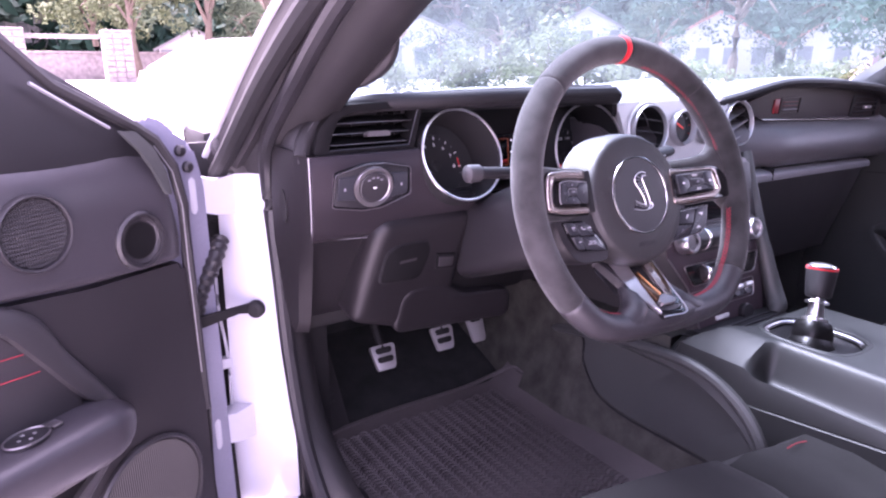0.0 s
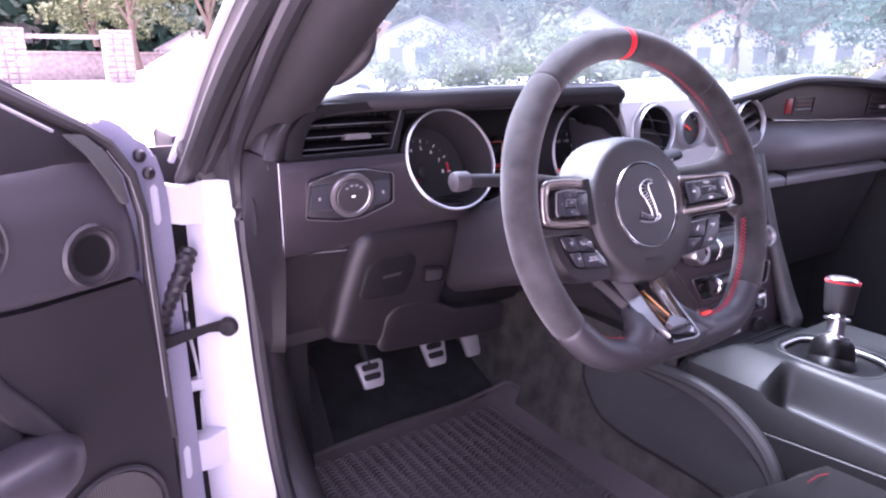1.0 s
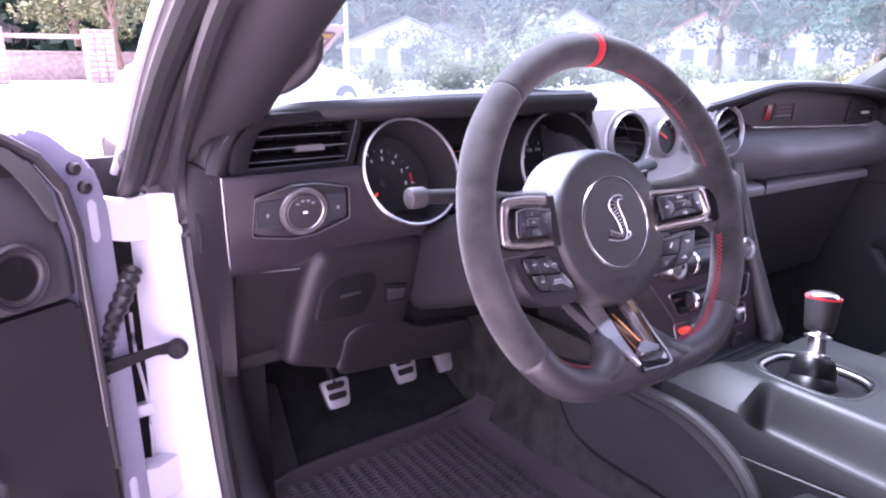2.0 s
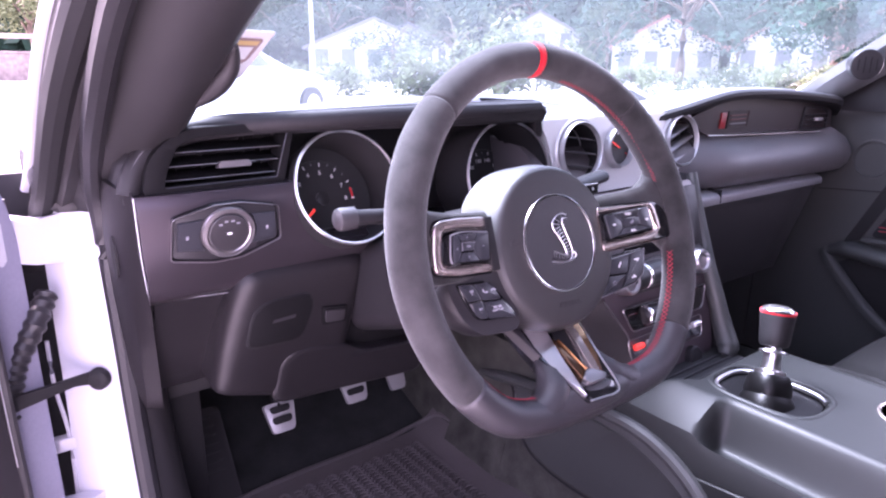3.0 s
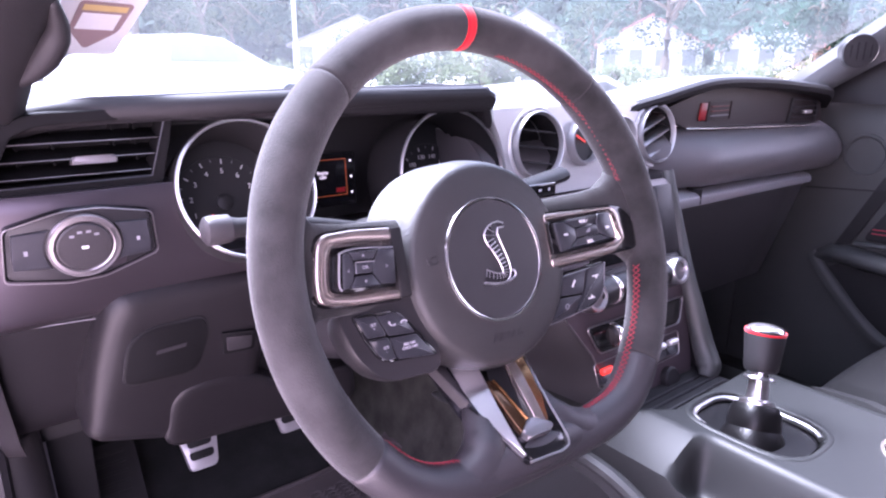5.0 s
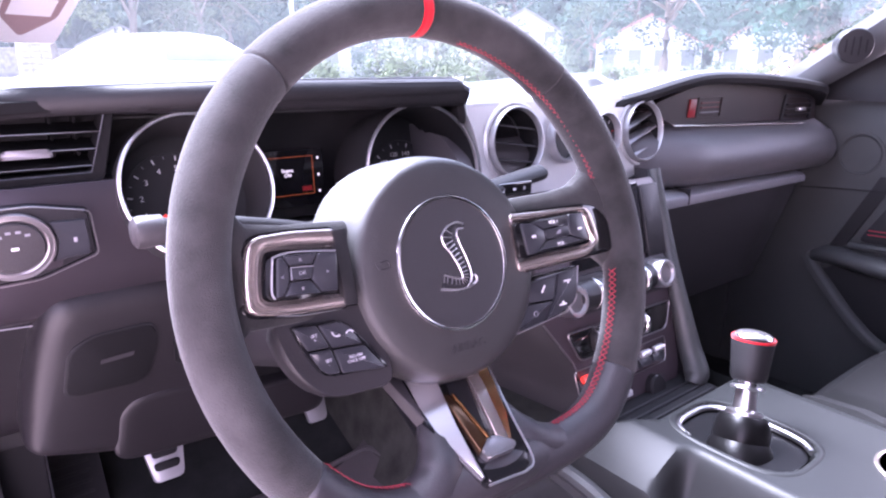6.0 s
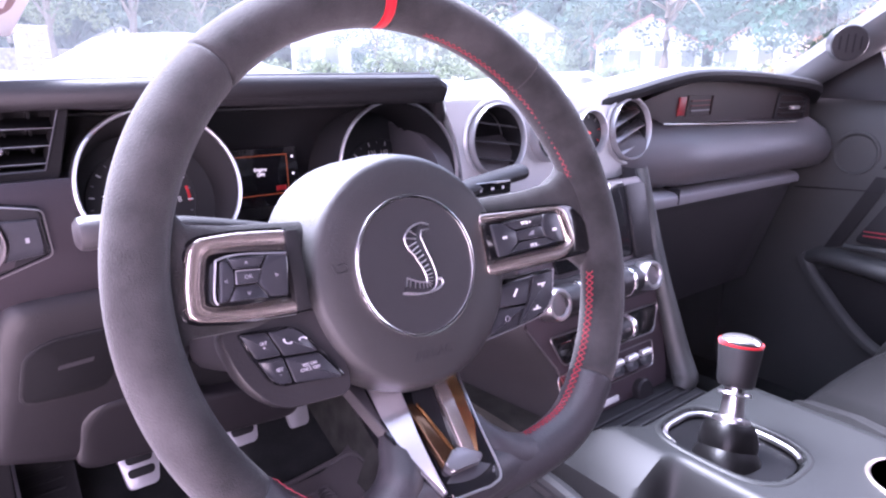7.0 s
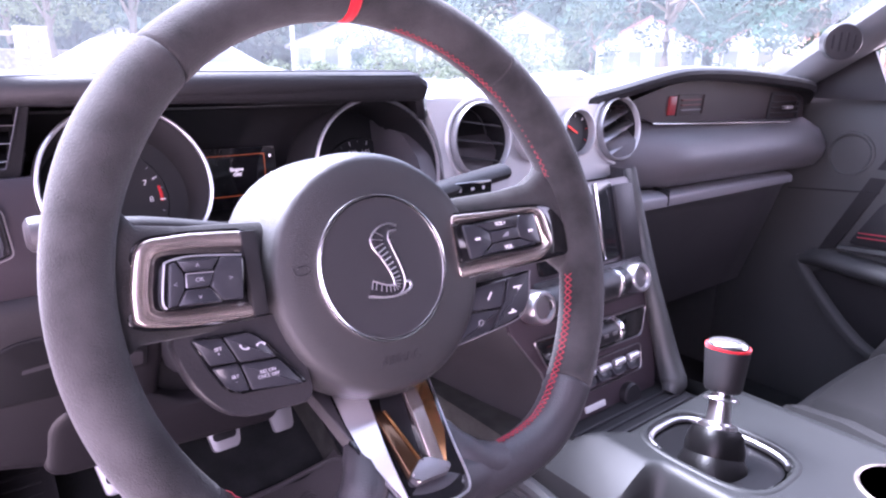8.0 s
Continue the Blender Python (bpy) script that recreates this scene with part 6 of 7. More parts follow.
part("prong_flank", loft([[(0.0066, -0.0290, 0.0040), (0.0128, -0.0200, 0.0012)], [(0.0125, -0.003, 0.0042), (0.0212, -0.006, 0.0012)], [(0.0172, 0.020, 0.0042), (0.0285, 0.020, 0.0012)], [(0.0228, 0.052, 0.0042), (0.0340, 0.050, 0.0012)]], closed=False), AMBERREFLEX, low, "flank of the prong with a painted amber reflection", lm)
part("prong_foot", prism(rounded(ccw([(-0.0182, -0.0265), (-0.0160, -0.0322), (0.0057, -0.0326), (0.0098, -0.0285), (-0.0005, -0.0205), (-0.0066, -0.0188)]), 0.0015), 0.007, 0.0026, m=Matrix.Translation((0, 0, 0.0052)), seg=3), PEWTER, low, "pewter foot", lm)
for s in (-1, 1):
    rings = []
    path = spline([(0.030, -0.094, -0.022), (0.031, -0.108, -0.012), (0.035, -0.122, -0.003), (0.046, -0.135, 0.0), (0.066, -0.1425, 0.0)], 4)
    for k, p in enumerate(path):
        rr = float(np.interp(k / (len(path) - 1), [0, 0.25, 0.5, 0.75, 1], [0.003, 0.0110, 0.0148, 0.0160, 0.0150] if s < 0 else [0.002, 0.0085, 0.0125, 0.0150, 0.0150]))
        t = (path[min(k + 1, len(path) - 1)] - path[max(k - 1, 0)]).normalized()
        u = Vector((-t.y, t.x, 0)).normalized()
        rings.append([Vector((s * p.x + (0.0 if s < 0 else -0.004), p.y, p.z)) + Vector((s * u.x, u.y, 0)) * (rr * math.cos(q)) + Vector((0, 0, 1)) * (rr * 1.1 * math.sin(q)) for q in np.linspace(0, 2 * math.pi, 17)[:-1]])
    part("spoke_root", loft(rings), LEATHER, wheel, "leather flare beside the lower spoke", WM, smooth=80)
part("spoke_saddle", tube(spline([(-0.062, -0.143, 0.0), (-0.035, -0.140, 0.004), (-0.012, -0.139, 0.0075), (0.010, -0.139, 0.0075), (0.034, -0.140, 0.003), (0.062, -0.143, 0.0)], 5), 0.0150, 14), LEATHER, wheel, "leather saddle under the lower spoke", WM, smooth=80)

# column with stalks
col = thing("steering_column", (-0.38, 0.66, 0.72), "dark steering column shroud with two stalks", "steering column")
def col_ring(d, w, h, off=0.0):
    c = WM @ Vector((0, off, -d))
    return [c + Vector((w * abs(math.cos(a)) ** 0.55 * (1 if math.cos(a) > 0 else -1), 0, h * abs(math.sin(a)) ** 0.55 * (1 if math.sin(a) > 0 else -1))) for a in np.linspace(0, 2 * math.pi, 25)[:-1]]


part("shroud", loft([col_ring(0.05, 0.055, 0.05), col_ring(0.075, 0.068, 0.058, -0.005), col_ring(0.13, 0.078, 0.064, -0.008), col_ring(0.20, 0.078, 0.062, -0.010), col_ring(0.24, 0.074, 0.062, -0.012), col_ring(0.34, 0.072, 0.06, -0.015)]), DARK, col)
part("stalk", tube(spline([(-0.43, 0.58, 0.885), (-0.48, 0.585, 0.896), (-0.52, 0.588, 0.900), (-0.545, 0.589, 0.901)], 4), [0.0065] * 5 + [0.0070] * 5 + [0.0085, 0.0090, 0.0088], 14), HOODSKIN, col, "indicator stalk")
part("stalk_cap", lathe([(0.0098, -0.012), (0.0105, 0.0), (0.0098, 0.004), (0.007, 0.006), (0.0001, 0.0065)], 24, Matrix.Translation((-0.546, 0.589, 0.901)) @ Matrix.Rotation(radians(-90), 4, "Y")), SOFT, col)
part("stalk", tube(spline([(-0.33, 0.60, 0.878), (-0.27, 0.61, 0.884), (-0.20, 0.628, 0.889), (-0.135, 0.645, 0.892)], 4), [0.008] * 4 + [0.012] * 9, 14, flat=0.7), HOODSKIN, col, "wiper stalk")
part("stalk_pad", box(-0.238, -0.178, 0.612, 0.617, 0.880, 0.893, 0.0015), GLOSSBLACK, col, "gloss print field")
for k, (w, h) in enumerate(((0.003, 0.0022), (0.0022, 0.0034), (0.0034, 0.0022), (0.002, 0.003))):
    part("stalk_print", box(-0.232 + 0.014 * k, -0.232 + 0.014 * k + w, 0.6114, 0.6122, 0.8865 - h / 2, 0.8865 + h / 2, 0), WHITEINK, col)
# ---- driver door, swung open ----
DM = Matrix.Translation((-0.755, 0.872, 0.0)) @ Matrix.Rotation(radians(-56), 4, "Z")   # x: out of the cabin side, y: to the hinge
door = thing("driver_door", (-1.05, 0.64, 0.30), "open driver door with dark grey inner panel and white shell", "car door")
# panel in door space: u runs from the hinge to the latch along -y, w across (cabin side is +x), z up
def dpt(u, w, z):
    return (w, -u, z)


def dplate(name, poly, depth, w, material, bevel=0.004, parent=None, label="", round_r=0.01):
    """A plate on the door's inner face; poly in (u, z)."""
    q = [(-u, z) for u, z in poly]
    area = sum(q[i - 1][0] * q[i][1] - q[i][0] * q[i - 1][1] for i in range(len(q)))
    q = q if area > 0 else q[::-1]
    m = Matrix.Translation((w, 0, 0)) @ Matrix.Rotation(radians(90), 4, "Z") @ Matrix.Rotation(radians(90), 4, "X")
    return part(name, prism(rounded(q, round_r), depth, bevel, m=m, seg=3), material, parent or door, label, DM)


dplate("inner_shell", [(0.0, 0.30), (0.003, 0.86), (0.007, 0.886), (0.017, 0.921), (0.044, 0.936), (0.063, 0.955), (0.091, 0.963), (0.12, 0.945), (0.30, 0.95), (1.15, 0.95), (1.15, 0.32)], 0.06, -0.022, PAINT2, 0.006, label="pale blue-grey inner shell")
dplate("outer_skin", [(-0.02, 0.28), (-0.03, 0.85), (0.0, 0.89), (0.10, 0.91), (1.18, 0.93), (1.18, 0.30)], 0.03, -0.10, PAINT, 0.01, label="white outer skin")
rows = []
for u in [0.067, 0.070, 0.075, 0.084, 0.095, 0.11, 0.13, 0.153] + list(np.linspace(0.18, 1.10, 24)):
    u = float(u)
    top = float(np.interp(u, [0.067, 0.072, 0.090, 0.116, 0.153, 0.30, 1.10], [0.85, 0.88, 0.918, 0.940, 0.951, 0.972, 0.985]))
    low = float(np.interp(u, [0.067, 0.2, 0.3, 0.5, 1.10], [0.783, 0.790, 0.802, 0.812, 0.840]))
    roll = float(np.interp(u, [0.067, 0.12, 0.18, 0.30, 0.50], [0.012, 0.020, 0.034, 0.060, 0.075]))
    side = 0.012 * max(0.0, (0.10 - u) / 0.033) ** 2
    row = [dpt(u, -0.030, low), dpt(u, -0.006 - side, low)]
    for t in np.linspace(0.03, 1.0, 22):
        t = float(t)
        row.append(dpt(u, 0.0015 * math.sin(math.pi * t) - roll * max(0.0, (t - 0.42) / 0.58) ** 2.4 - side, low + (top - low) * t))
    rows.append(row)
part("upper_panel", sheet(rows, 0.012, (1, 0, 0)), DOORTOP, door, "padded upper door panel rolling over to the window", DM, smooth=60)
dplate("lower_panel", [(0.068, 0.779), (0.2, 0.785), (0.3, 0.797), (0.5, 0.807), (1.10, 0.835), (1.10, 0.33), (0.060, 0.33), (0.058, 0.56)], 0.045, -0.005, PLASTIC, 0.008, label="lower door panel")
part("panel_edge", tube([dpt(0.052, -0.012, 0.33), dpt(0.052, -0.012, 0.56), dpt(0.058, -0.008, 0.78), dpt(0.058, -0.006, 0.85), dpt(0.068, -0.006, 0.90), dpt(0.092, -0.006, 0.935), dpt(0.118, -0.008, 0.953), dpt(0.207, -0.012, 1.001), dpt(0.254, -0.014, 1.046), dpt(0.40, -0.02, 1.12), dpt(0.8, -0.04, 1.24)], 0.007, 8), RUBBER, door, "black rubber edge seal", DM)
part("shell_edge", tube([dpt(0.060, -0.004, 0.62), dpt(0.063, -0.003, 0.78), dpt(0.063, -0.002, 0.85), dpt(0.073, -0.002, 0.895), dpt(0.096, -0.002, 0.928)], 0.0007, 6), SILVER, door, "white edge line", DM)
dplate("edge_trim", [(0.146, 0.950), (0.124, 0.948), (0.100, 0.926), (0.086, 0.897), (0.081, 0.868), (0.090, 0.870), (0.106, 0.902), (0.122, 0.926)], 0.004, 0.003, DOORSKIN, 0.001, label="grey satin edge trim", round_r=0.003)
for u, z in ((0.030, 0.893), (0.040, 0.915)):
    part("shell_bolt", lathe([(0.0075, -0.002), (0.0075, 0.005), (0.005, 0.008), (0.0001, 0.009)], 14, Matrix.Translation((-0.022, -u, z)) @ Matrix.Rotation(radians(90), 4, "Y")), DARK, door, "dark bolt", DM)
# round speaker, round demister outlet, bass speaker
def dring(name, u, z, w, r, material, rim=0.006, well=True, parent=None):
    m = Matrix.Translation((w, -u, z)) @ Matrix.Rotation(radians(90), 4, "Y")
    g = part(name, lathe([(r + rim, -0.004), (r + rim, 0.003), (r + rim * 0.6, 0.006), (r + rim * 0.2, 0.005), (r, 0.0), (r, -0.004)], 48, m, False), material, door, "round ring on the door panel", DM)
    return g, m


g, m = dring("demister_outlet", 0.136, 0.824, 0.001, 0.027, PLASTIC, 0.0075)
part("outlet_well", lathe([(0.0275, 0.004), (0.026, 0.0035), (0.0235, 0.0012), (0.0215, 0.0010), (0.021, 0.0006)], 40, m, False), PLASTIC, g, "", DM)
# Black disc paints the dark depth of the outlet; no hole is cut.
part("outlet_shade_disc", lathe([(0.0215, 0.0012), (0.0001, 0.0012)], 32, m), BLACK, g, "", DM)
g, m = dring("speaker_grille", 0.258, 0.861, 0.001, 0.0345, PLASTIC, 0.005)
part("mesh_back", lathe([(0.0345, 0.0008), (0.0001, 0.0008)], 40, m), BLACK, g, "", DM)
mesh_bits = []
for i in range(-12, 13):
    h = math.sqrt(max(0, 0.034 ** 2 - (i * 0.0027) ** 2))
    mesh_bits.append(moved(tube([(z, i * 0.0027 + 0.0009 * math.sin(z * 1500), 0.002) for z in np.linspace(-h, h, 60)], 0.00062, 4), m))
part("mesh", join(*mesh_bits), PLASTIC, g, "perforated speaker mesh", DM)
g, m = dring("bass_speaker", 0.165, 0.490, -0.003, 0.078, PLASTIC, 0.007)
part("mesh_back", lathe([(0.078, 0.0008), (0.0001, 0.0008)], 40, m), BLACK, g, "", DM)
mesh_bits = []
for i in range(-25, 26):
    h = math.sqrt(max(0, 0.077 ** 2 - (i * 0.0030) ** 2))
    mesh_bits.append(moved(tube([(-h, i * 0.0030, 0.002), (h, i * 0.0030, 0.002)], 0.0009, 4), m))
part("mesh", join(*mesh_bits), PLASTIC, g, "ribbed speaker mesh", DM)
# armrest with mirror switch
rings = []
for u in [0.1885, 0.190, 0.194, 0.200, 0.209, 0.220, 0.233, 0.248] + [0.28, 0.33, 0.40, 0.55, 0.9]:
    k = math.sqrt(max(0.003, 1 - max(0.0, (0.250 - u) / 0.0618) ** 2))
    zc = 0.645 + 0.03 * (u - 0.19) - 0.010 * (1 - k)
    ring = [dpt(u, -0.006, zc + 0.021 * k)]
    for q in np.linspace(80, -80, 13):
        c, sn_ = math.cos(radians(q)), math.sin(radians(q))
        ring.append(dpt(u, 0.056 * k * c ** 0.55, zc + (0.021 if sn_ > 0 else 0.045) * k * abs(sn_) ** 0.75 * (1 if sn_ > 0 else -1)))
    rings.append(ring + [dpt(u, -0.006, zc - 0.045 * k)])
arm = part("armrest", loft(rings), DOORTOP, door, "padded armrest with mirror switch", DM, smooth=80)
msw = Matrix.Translation((0.021, -0.314, 0.6690))
part("switch_ring", tube([(0.0155 * math.cos(a), 0.0215 * math.sin(a), 0.0042) for a in np.linspace(0, 2 * math.pi, 33)[:-1]], 0.0011, 6, closed=True), PEWTER, arm, "satin ring", DM @ msw)
part("fold_button", box(-0.009, 0.005, 0.024, 0.036, 0.0, 0.0035, 0.0015), PEWTER, arm, "", DM @ msw)
part("mirror_switch", lathe([(0.022, 0.0), (0.022, 0.003), (0.018, 0.004), (0.0001, 0.0045)], 28, msw @ Matrix.Diagonal((0.7, 1, 1, 1))), DARK, arm, "", DM)
for dx, dy in ((0.006, 0), (-0.006, 0), (0, 0.008), (0, -0.008)):
    part("switch_mark", box(-0.0015, 0.0015, -0.0015, 0.0015, 0.004, 0.005, 0), VENTSILVER, arm, "", DM @ msw @ Matrix.Translation((dx, dy, 0)))
PO = [(0.36, 0.826), (0.273, 0.784), (0.240, 0.727), (0.204, 0.672), (0.190, 0.644), (0.190, 0.622), (0.206, 0.589), (0.238, 0.556), (0.27, 0.53)]
PI = [(0.36, 0.800), (0.315, 0.781), (0.280, 0.737), (0.238, 0.676), (0.206, 0.650), (0.202, 0.630), (0.222, 0.598), (0.262, 0.572), (0.30, 0.55)]
rows = []
for a, b in zip(spline([(u, z, 0) for u, z in PO], 5), spline([(u, z, 0) for u, z in PI], 5)):
    rows.append([dpt(a.x, -0.008, a.y), dpt(a.x * 0.94 + b.x * 0.06, -0.002, a.y * 0.94 + b.y * 0.06), dpt(a.x * 0.8 + b.x * 0.2, 0.003, a.y * 0.8 + b.y * 0.2), dpt(a.x * 0.5 + b.x * 0.5, 0.008, a.y * 0.5 + b.y * 0.5), dpt(b.x, 0.010, b.y), dpt(b.x + 0.003, 0.004, b.y)])
part("pull_surround", loft(rows, closed=False), SOFT, door, "curved padded surround of the door pull", DM, smooth=60)
dplate("pocket", [(0.236, 0.665), (0.28, 0.736), (0.318, 0.782), (0.36, 0.802), (0.6, 0.82), (0.6, 0.64)], 0.01, 0.004, LEATHER, 0.002, label="dark leather insert")
for u, z in ((0.279, 0.724), (0.292, 0.748)):
    part("stitch_line", tube([dpt(u, 0.0045, z), dpt(0.6, 0.0045, z + 0.035)], 0.0006, 6), THREAD, door, "red stitching", DM)
# window frame and glass, mirror sail
part("belt_seal", tube([dpt(0.22, -0.02, 0.970), dpt(0.30, -0.02, 0.978), dpt(1.1, -0.02, 0.988)], 0.010, 8), RUBBER, door, "", DM)
part("sail_panel", prism([(-0.085, 0.90), (-0.42, 0.93), (-0.42, 1.10), (-0.27, 1.05), (-0.108, 0.957)], 0.012, 0.001, m=Matrix.Translation((-0.01, 0, 0)) @ Matrix.Rotation(radians(90), 4, "Z") @ Matrix.Rotation(radians(90), 4, "X")), DARK, door, "black mirror sail panel", DM)
part("window_edge", tube([dpt(0.155, 0.0, 0.954), dpt(0.195, -0.001, 0.978), dpt(0.235, -0.002, 1.003)], 0.0018, 8), SILVER, door, "pale edge of the sail panel", DM)
# hinges, check strap, wiring boot
hw = thing("door_hinges", (-0.74, 0.93, 0.45), "white painted door hinges and black check strap at the hinge pillar", "door hinge")
for z, nm in ((0.845, "upper_hinge"), (0.49, "lower_hinge")):
    part(nm, loft([[(-0.725, 0.905, z + 0.028), (-0.725, 0.93, z + 0.028), (-0.725, 0.93, z - 0.028), (-0.725, 0.905, z - 0.028)],
                   [(-0.755, 0.895, z + 0.024), (-0.755, 0.925, z + 0.024), (-0.755, 0.925, z - 0.024), (-0.755, 0.895, z - 0.024)],
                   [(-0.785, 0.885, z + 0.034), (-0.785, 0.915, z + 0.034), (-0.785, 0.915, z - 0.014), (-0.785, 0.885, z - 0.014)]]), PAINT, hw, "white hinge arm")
for z in (0.855, 0.50):
    part("hinge_knuckle", lathe([(0.0001, -0.030), (0.010, -0.030), (0.0155, -0.026), (0.0165, -0.020), (0.0165, 0.018), (0.0150, 0.025), (0.009, 0.029), (0.0001, 0.030)], 20, Matrix.Translation((-0.795, 0.890, z))), PAINT, hw, "rounded white hinge knuckle")
part("hinge_pin", tube([(-0.78, 0.90, 0.87), (-0.78, 0.90, 0.895)], 0.007, 10), DARK, hw)
part("check_strap", loft([[(-0.714, 0.888, 0.686), (-0.714, 0.892, 0.668), (-0.714, 0.898, 0.668), (-0.714, 0.894, 0.686)], [(-0.74, 0.880, 0.687), (-0.74, 0.884, 0.675), (-0.74, 0.890, 0.675), (-0.74, 0.886, 0.687)], [(-0.80, 0.860, 0.690), (-0.80, 0.864, 0.672), (-0.80, 0.870, 0.672), (-0.80, 0.866, 0.690)]]), BLACK, hw, "black check strap")
part("check_bolt", lathe([(0.013, 0.0), (0.013, 0.008), (0.010, 0.011), (0.006, 0.012), (0.0001, 0.010)], 20, facing(-0.712, 0.889, 0.677, 0, -44)), BLACK, hw)
part("cable", tube(spline([(-0.757, 0.93, 0.72), (-0.757, 0.93, 0.662), (-0.751, 0.93, 0.60), (-0.752, 0.93, 0.523), (-0.756, 0.93, 0.47)], 4), 0.0025, 6), PAINT, hw, "thin white cable")
part("bracket", box(-0.768, -0.738, 0.925, 0.940, 0.575, 0.592, 0.002), PAINT, hw)
bp = spline([(-0.750, 0.905, 0.785), (-0.768, 0.884, 0.757), (-0.790, 0.880, 0.720), (-0.800, 0.878, 0.686), (-0.807, 0.880, 0.646), (-0.811, 0.884, 0.612)], 7)
part("wiring_boot", tube(bp, [0.0100 + 0.0026 * (i % 2) for i in range(len(bp))], 12), DARK, hw, "corrugated rubber wiring boot")

# ---- passenger door ----
pdoor = thing("passenger_door", (0.72, 0.1, 0.36), "closed passenger door with dark grey panel and round speaker", "car door")
rows = []
for y in np.linspace(0.86, -0.7, 30):
    rows.append([(0.725, y, 0.945), (0.712, y, 0.935), (0.700, y, 0.90), (0.695, y, 0.82), (0.700, y, 0.75), (0.705, y, 0.60), (0.70, y, 0.36)])
part("door_panel", loft([r + [(0.78, r[0][1], 0.36), (0.78, r[0][1], 0.945)] for r in rows]), DOORSKIN, pdoor)
m = Matrix.Translation((0.6965, 0.628, 0.85)) @ Matrix.Rotation(radians(-90), 4, "Y")
part("speaker_ring", lathe([(0.040, -0.002), (0.039, 0.002), (0.036, 0.003), (0.033, 0.001), (0.032, -0.001), (0.0001, 0.0005)], 40, m), DOORSKIN, pdoor, "round tone-in-tone speaker cover")
arm = spline([(0.690, 0.690, 0.640), (0.676, 0.660, 0.654), (0.664, 0.620, 0.656), (0.656, 0.53, 0.650), (0.65, 0.40, 0.650), (0.65, 0.1, 0.655), (0.65, -0.3, 0.665)], 5)
part("armrest", loft([[(0.70, p.y, p.z + 0.016), (p.x + 0.022, p.y, p.z + 0.014), (p.x + 0.006, p.y, p.z + 0.009), (p.x, p.y, p.z), (p.x + 0.003, p.y, p.z - 0.010), (p.x + 0.016, p.y, p.z - 0.018), (0.70, p.y, p.z - 0.022)] for p in arm]), DOORSKIN, pdoor, "padded door armrest", smooth=70)
band = spline([(0.690, 0.694, 0.640), (0.686, 0.675, 0.612), (0.684, 0.640, 0.575), (0.683, 0.590, 0.525), (0.683, 0.53, 0.488), (0.684, 0.42, 0.47), (0.685, 0.0, 0.46)], 6)
part("pocket_edge", loft([[p + Vector((0.010, 0, 0)), p + Vector((-0.001, 0.003, 0.002)), p + Vector((-0.002, -0.004, 0.008)), p + Vector((-0.001, -0.010, 0.013)), p + Vector((0.010, -0.014, 0.016))] for p in band]), DOORSKIN, pdoor, "raised edge of the door pocket", smooth=70)
# Shade of pocket and pull is put on as two flat dark plates.
part("pocket_shade", prism([(-0.665, 0.618), (-0.640, 0.578), (-0.590, 0.530), (-0.53, 0.492), (-0.42, 0.474), (0.0, 0.464), (0.0, 0.640), (-0.63, 0.640)], 0.006, 0.001, m=Matrix.Translation((0.6985, 0, 0)) @ Matrix.Rotation(radians(-90), 4, "Z") @ Matrix.Rotation(radians(90), 4, "X")), MATTEDARK, pdoor, "dark plate for the shade inside the door pocket")
part("pull_shade", prism([(-0.655, 0.668), (-0.626, 0.676), (-0.566, 0.802), (-0.545, 0.850), (-0.570, 0.850), (-0.586, 0.819)], 0.006, 0.001, m=Matrix.Translation((0.6955, 0, 0)) @ Matrix.Rotation(radians(-90), 4, "Z") @ Matrix.Rotation(radians(90), 4, "X")), MATTEDARK, pdoor, "dark slanting plate for the shade beside the pull handle")
part("panel_joint", tube([(0.6965, 0.724, 0.776), (0.6955, 0.60, 0.786), (0.6955, 0.57, 0.788)], 0.0012, 6), MATTEDARK, pdoor)
part("insert_panel", prism(rounded([(-0.606, 0.690), (-0.560, 0.775), (-0.30, 0.785), (0.10, 0.79), (0.10, 0.695)], 0.012), 0.008, 0.002, m=Matrix.Translation((0.694, 0, 0)) @ Matrix.Rotation(radians(-90), 4, "Z") @ Matrix.Rotation(radians(90), 4, "X")), MATTEDARK, pdoor, "dark door insert with red stitching")
for z in (0.706, 0.714):
    part("stitch_line", tube([(0.689, 0.590, z), (0.688, 0.30, z + 0.014), (0.688, 0.0, z + 0.02)], 0.0011, 6), THREAD, pdoor, "red stitching")
part("door_trim_strip", tube([(0.690, 0.618, 0.680), (0.684, 0.54, 0.686), (0.684, 0.0, 0.70)], 0.0055, 8), DOORSKIN, pdoor, "smooth trim strip")
pg = part("window_glass", sheet([[(0.735, y, 0.94), (0.70, y, 1.10), (0.62, y, 1.32)] for y in (0.70, 0.3, -0.1, -0.36)]), SIDEGLASS, pdoor)
pg.visible_shadow = False
part("sail_panel", prism([(0.58, 0.944), (0.80, 0.944), (0.62, 1.03)], 0.012, 0.003, m=Matrix.Translation((0.71, 0, 0)) @ Matrix.Rotation(radians(90), 4, "Z") @ Matrix.Rotation(radians(90), 4, "X")), DARK, pdoor, "black corner panel")
# speaker in the passenger pillar
tw = thing("pillar_speaker", (0.545, 0.61, 1.037), "small round grey speaker grille in the pillar trim", "speaker")
tm = Matrix.Translation((0.556, 0.617, 1.036)) @ (Vector((-0.75, -0.62, -0.05)).normalized()).to_track_quat("Z", "Y").to_matrix().to_4x4()
part("grille_disc", lathe([(0.0275, -0.02), (0.0275, 0.003), (0.026, 0.005), (0.0001, 0.0065)], 36, tm), PLASTIC, tw)
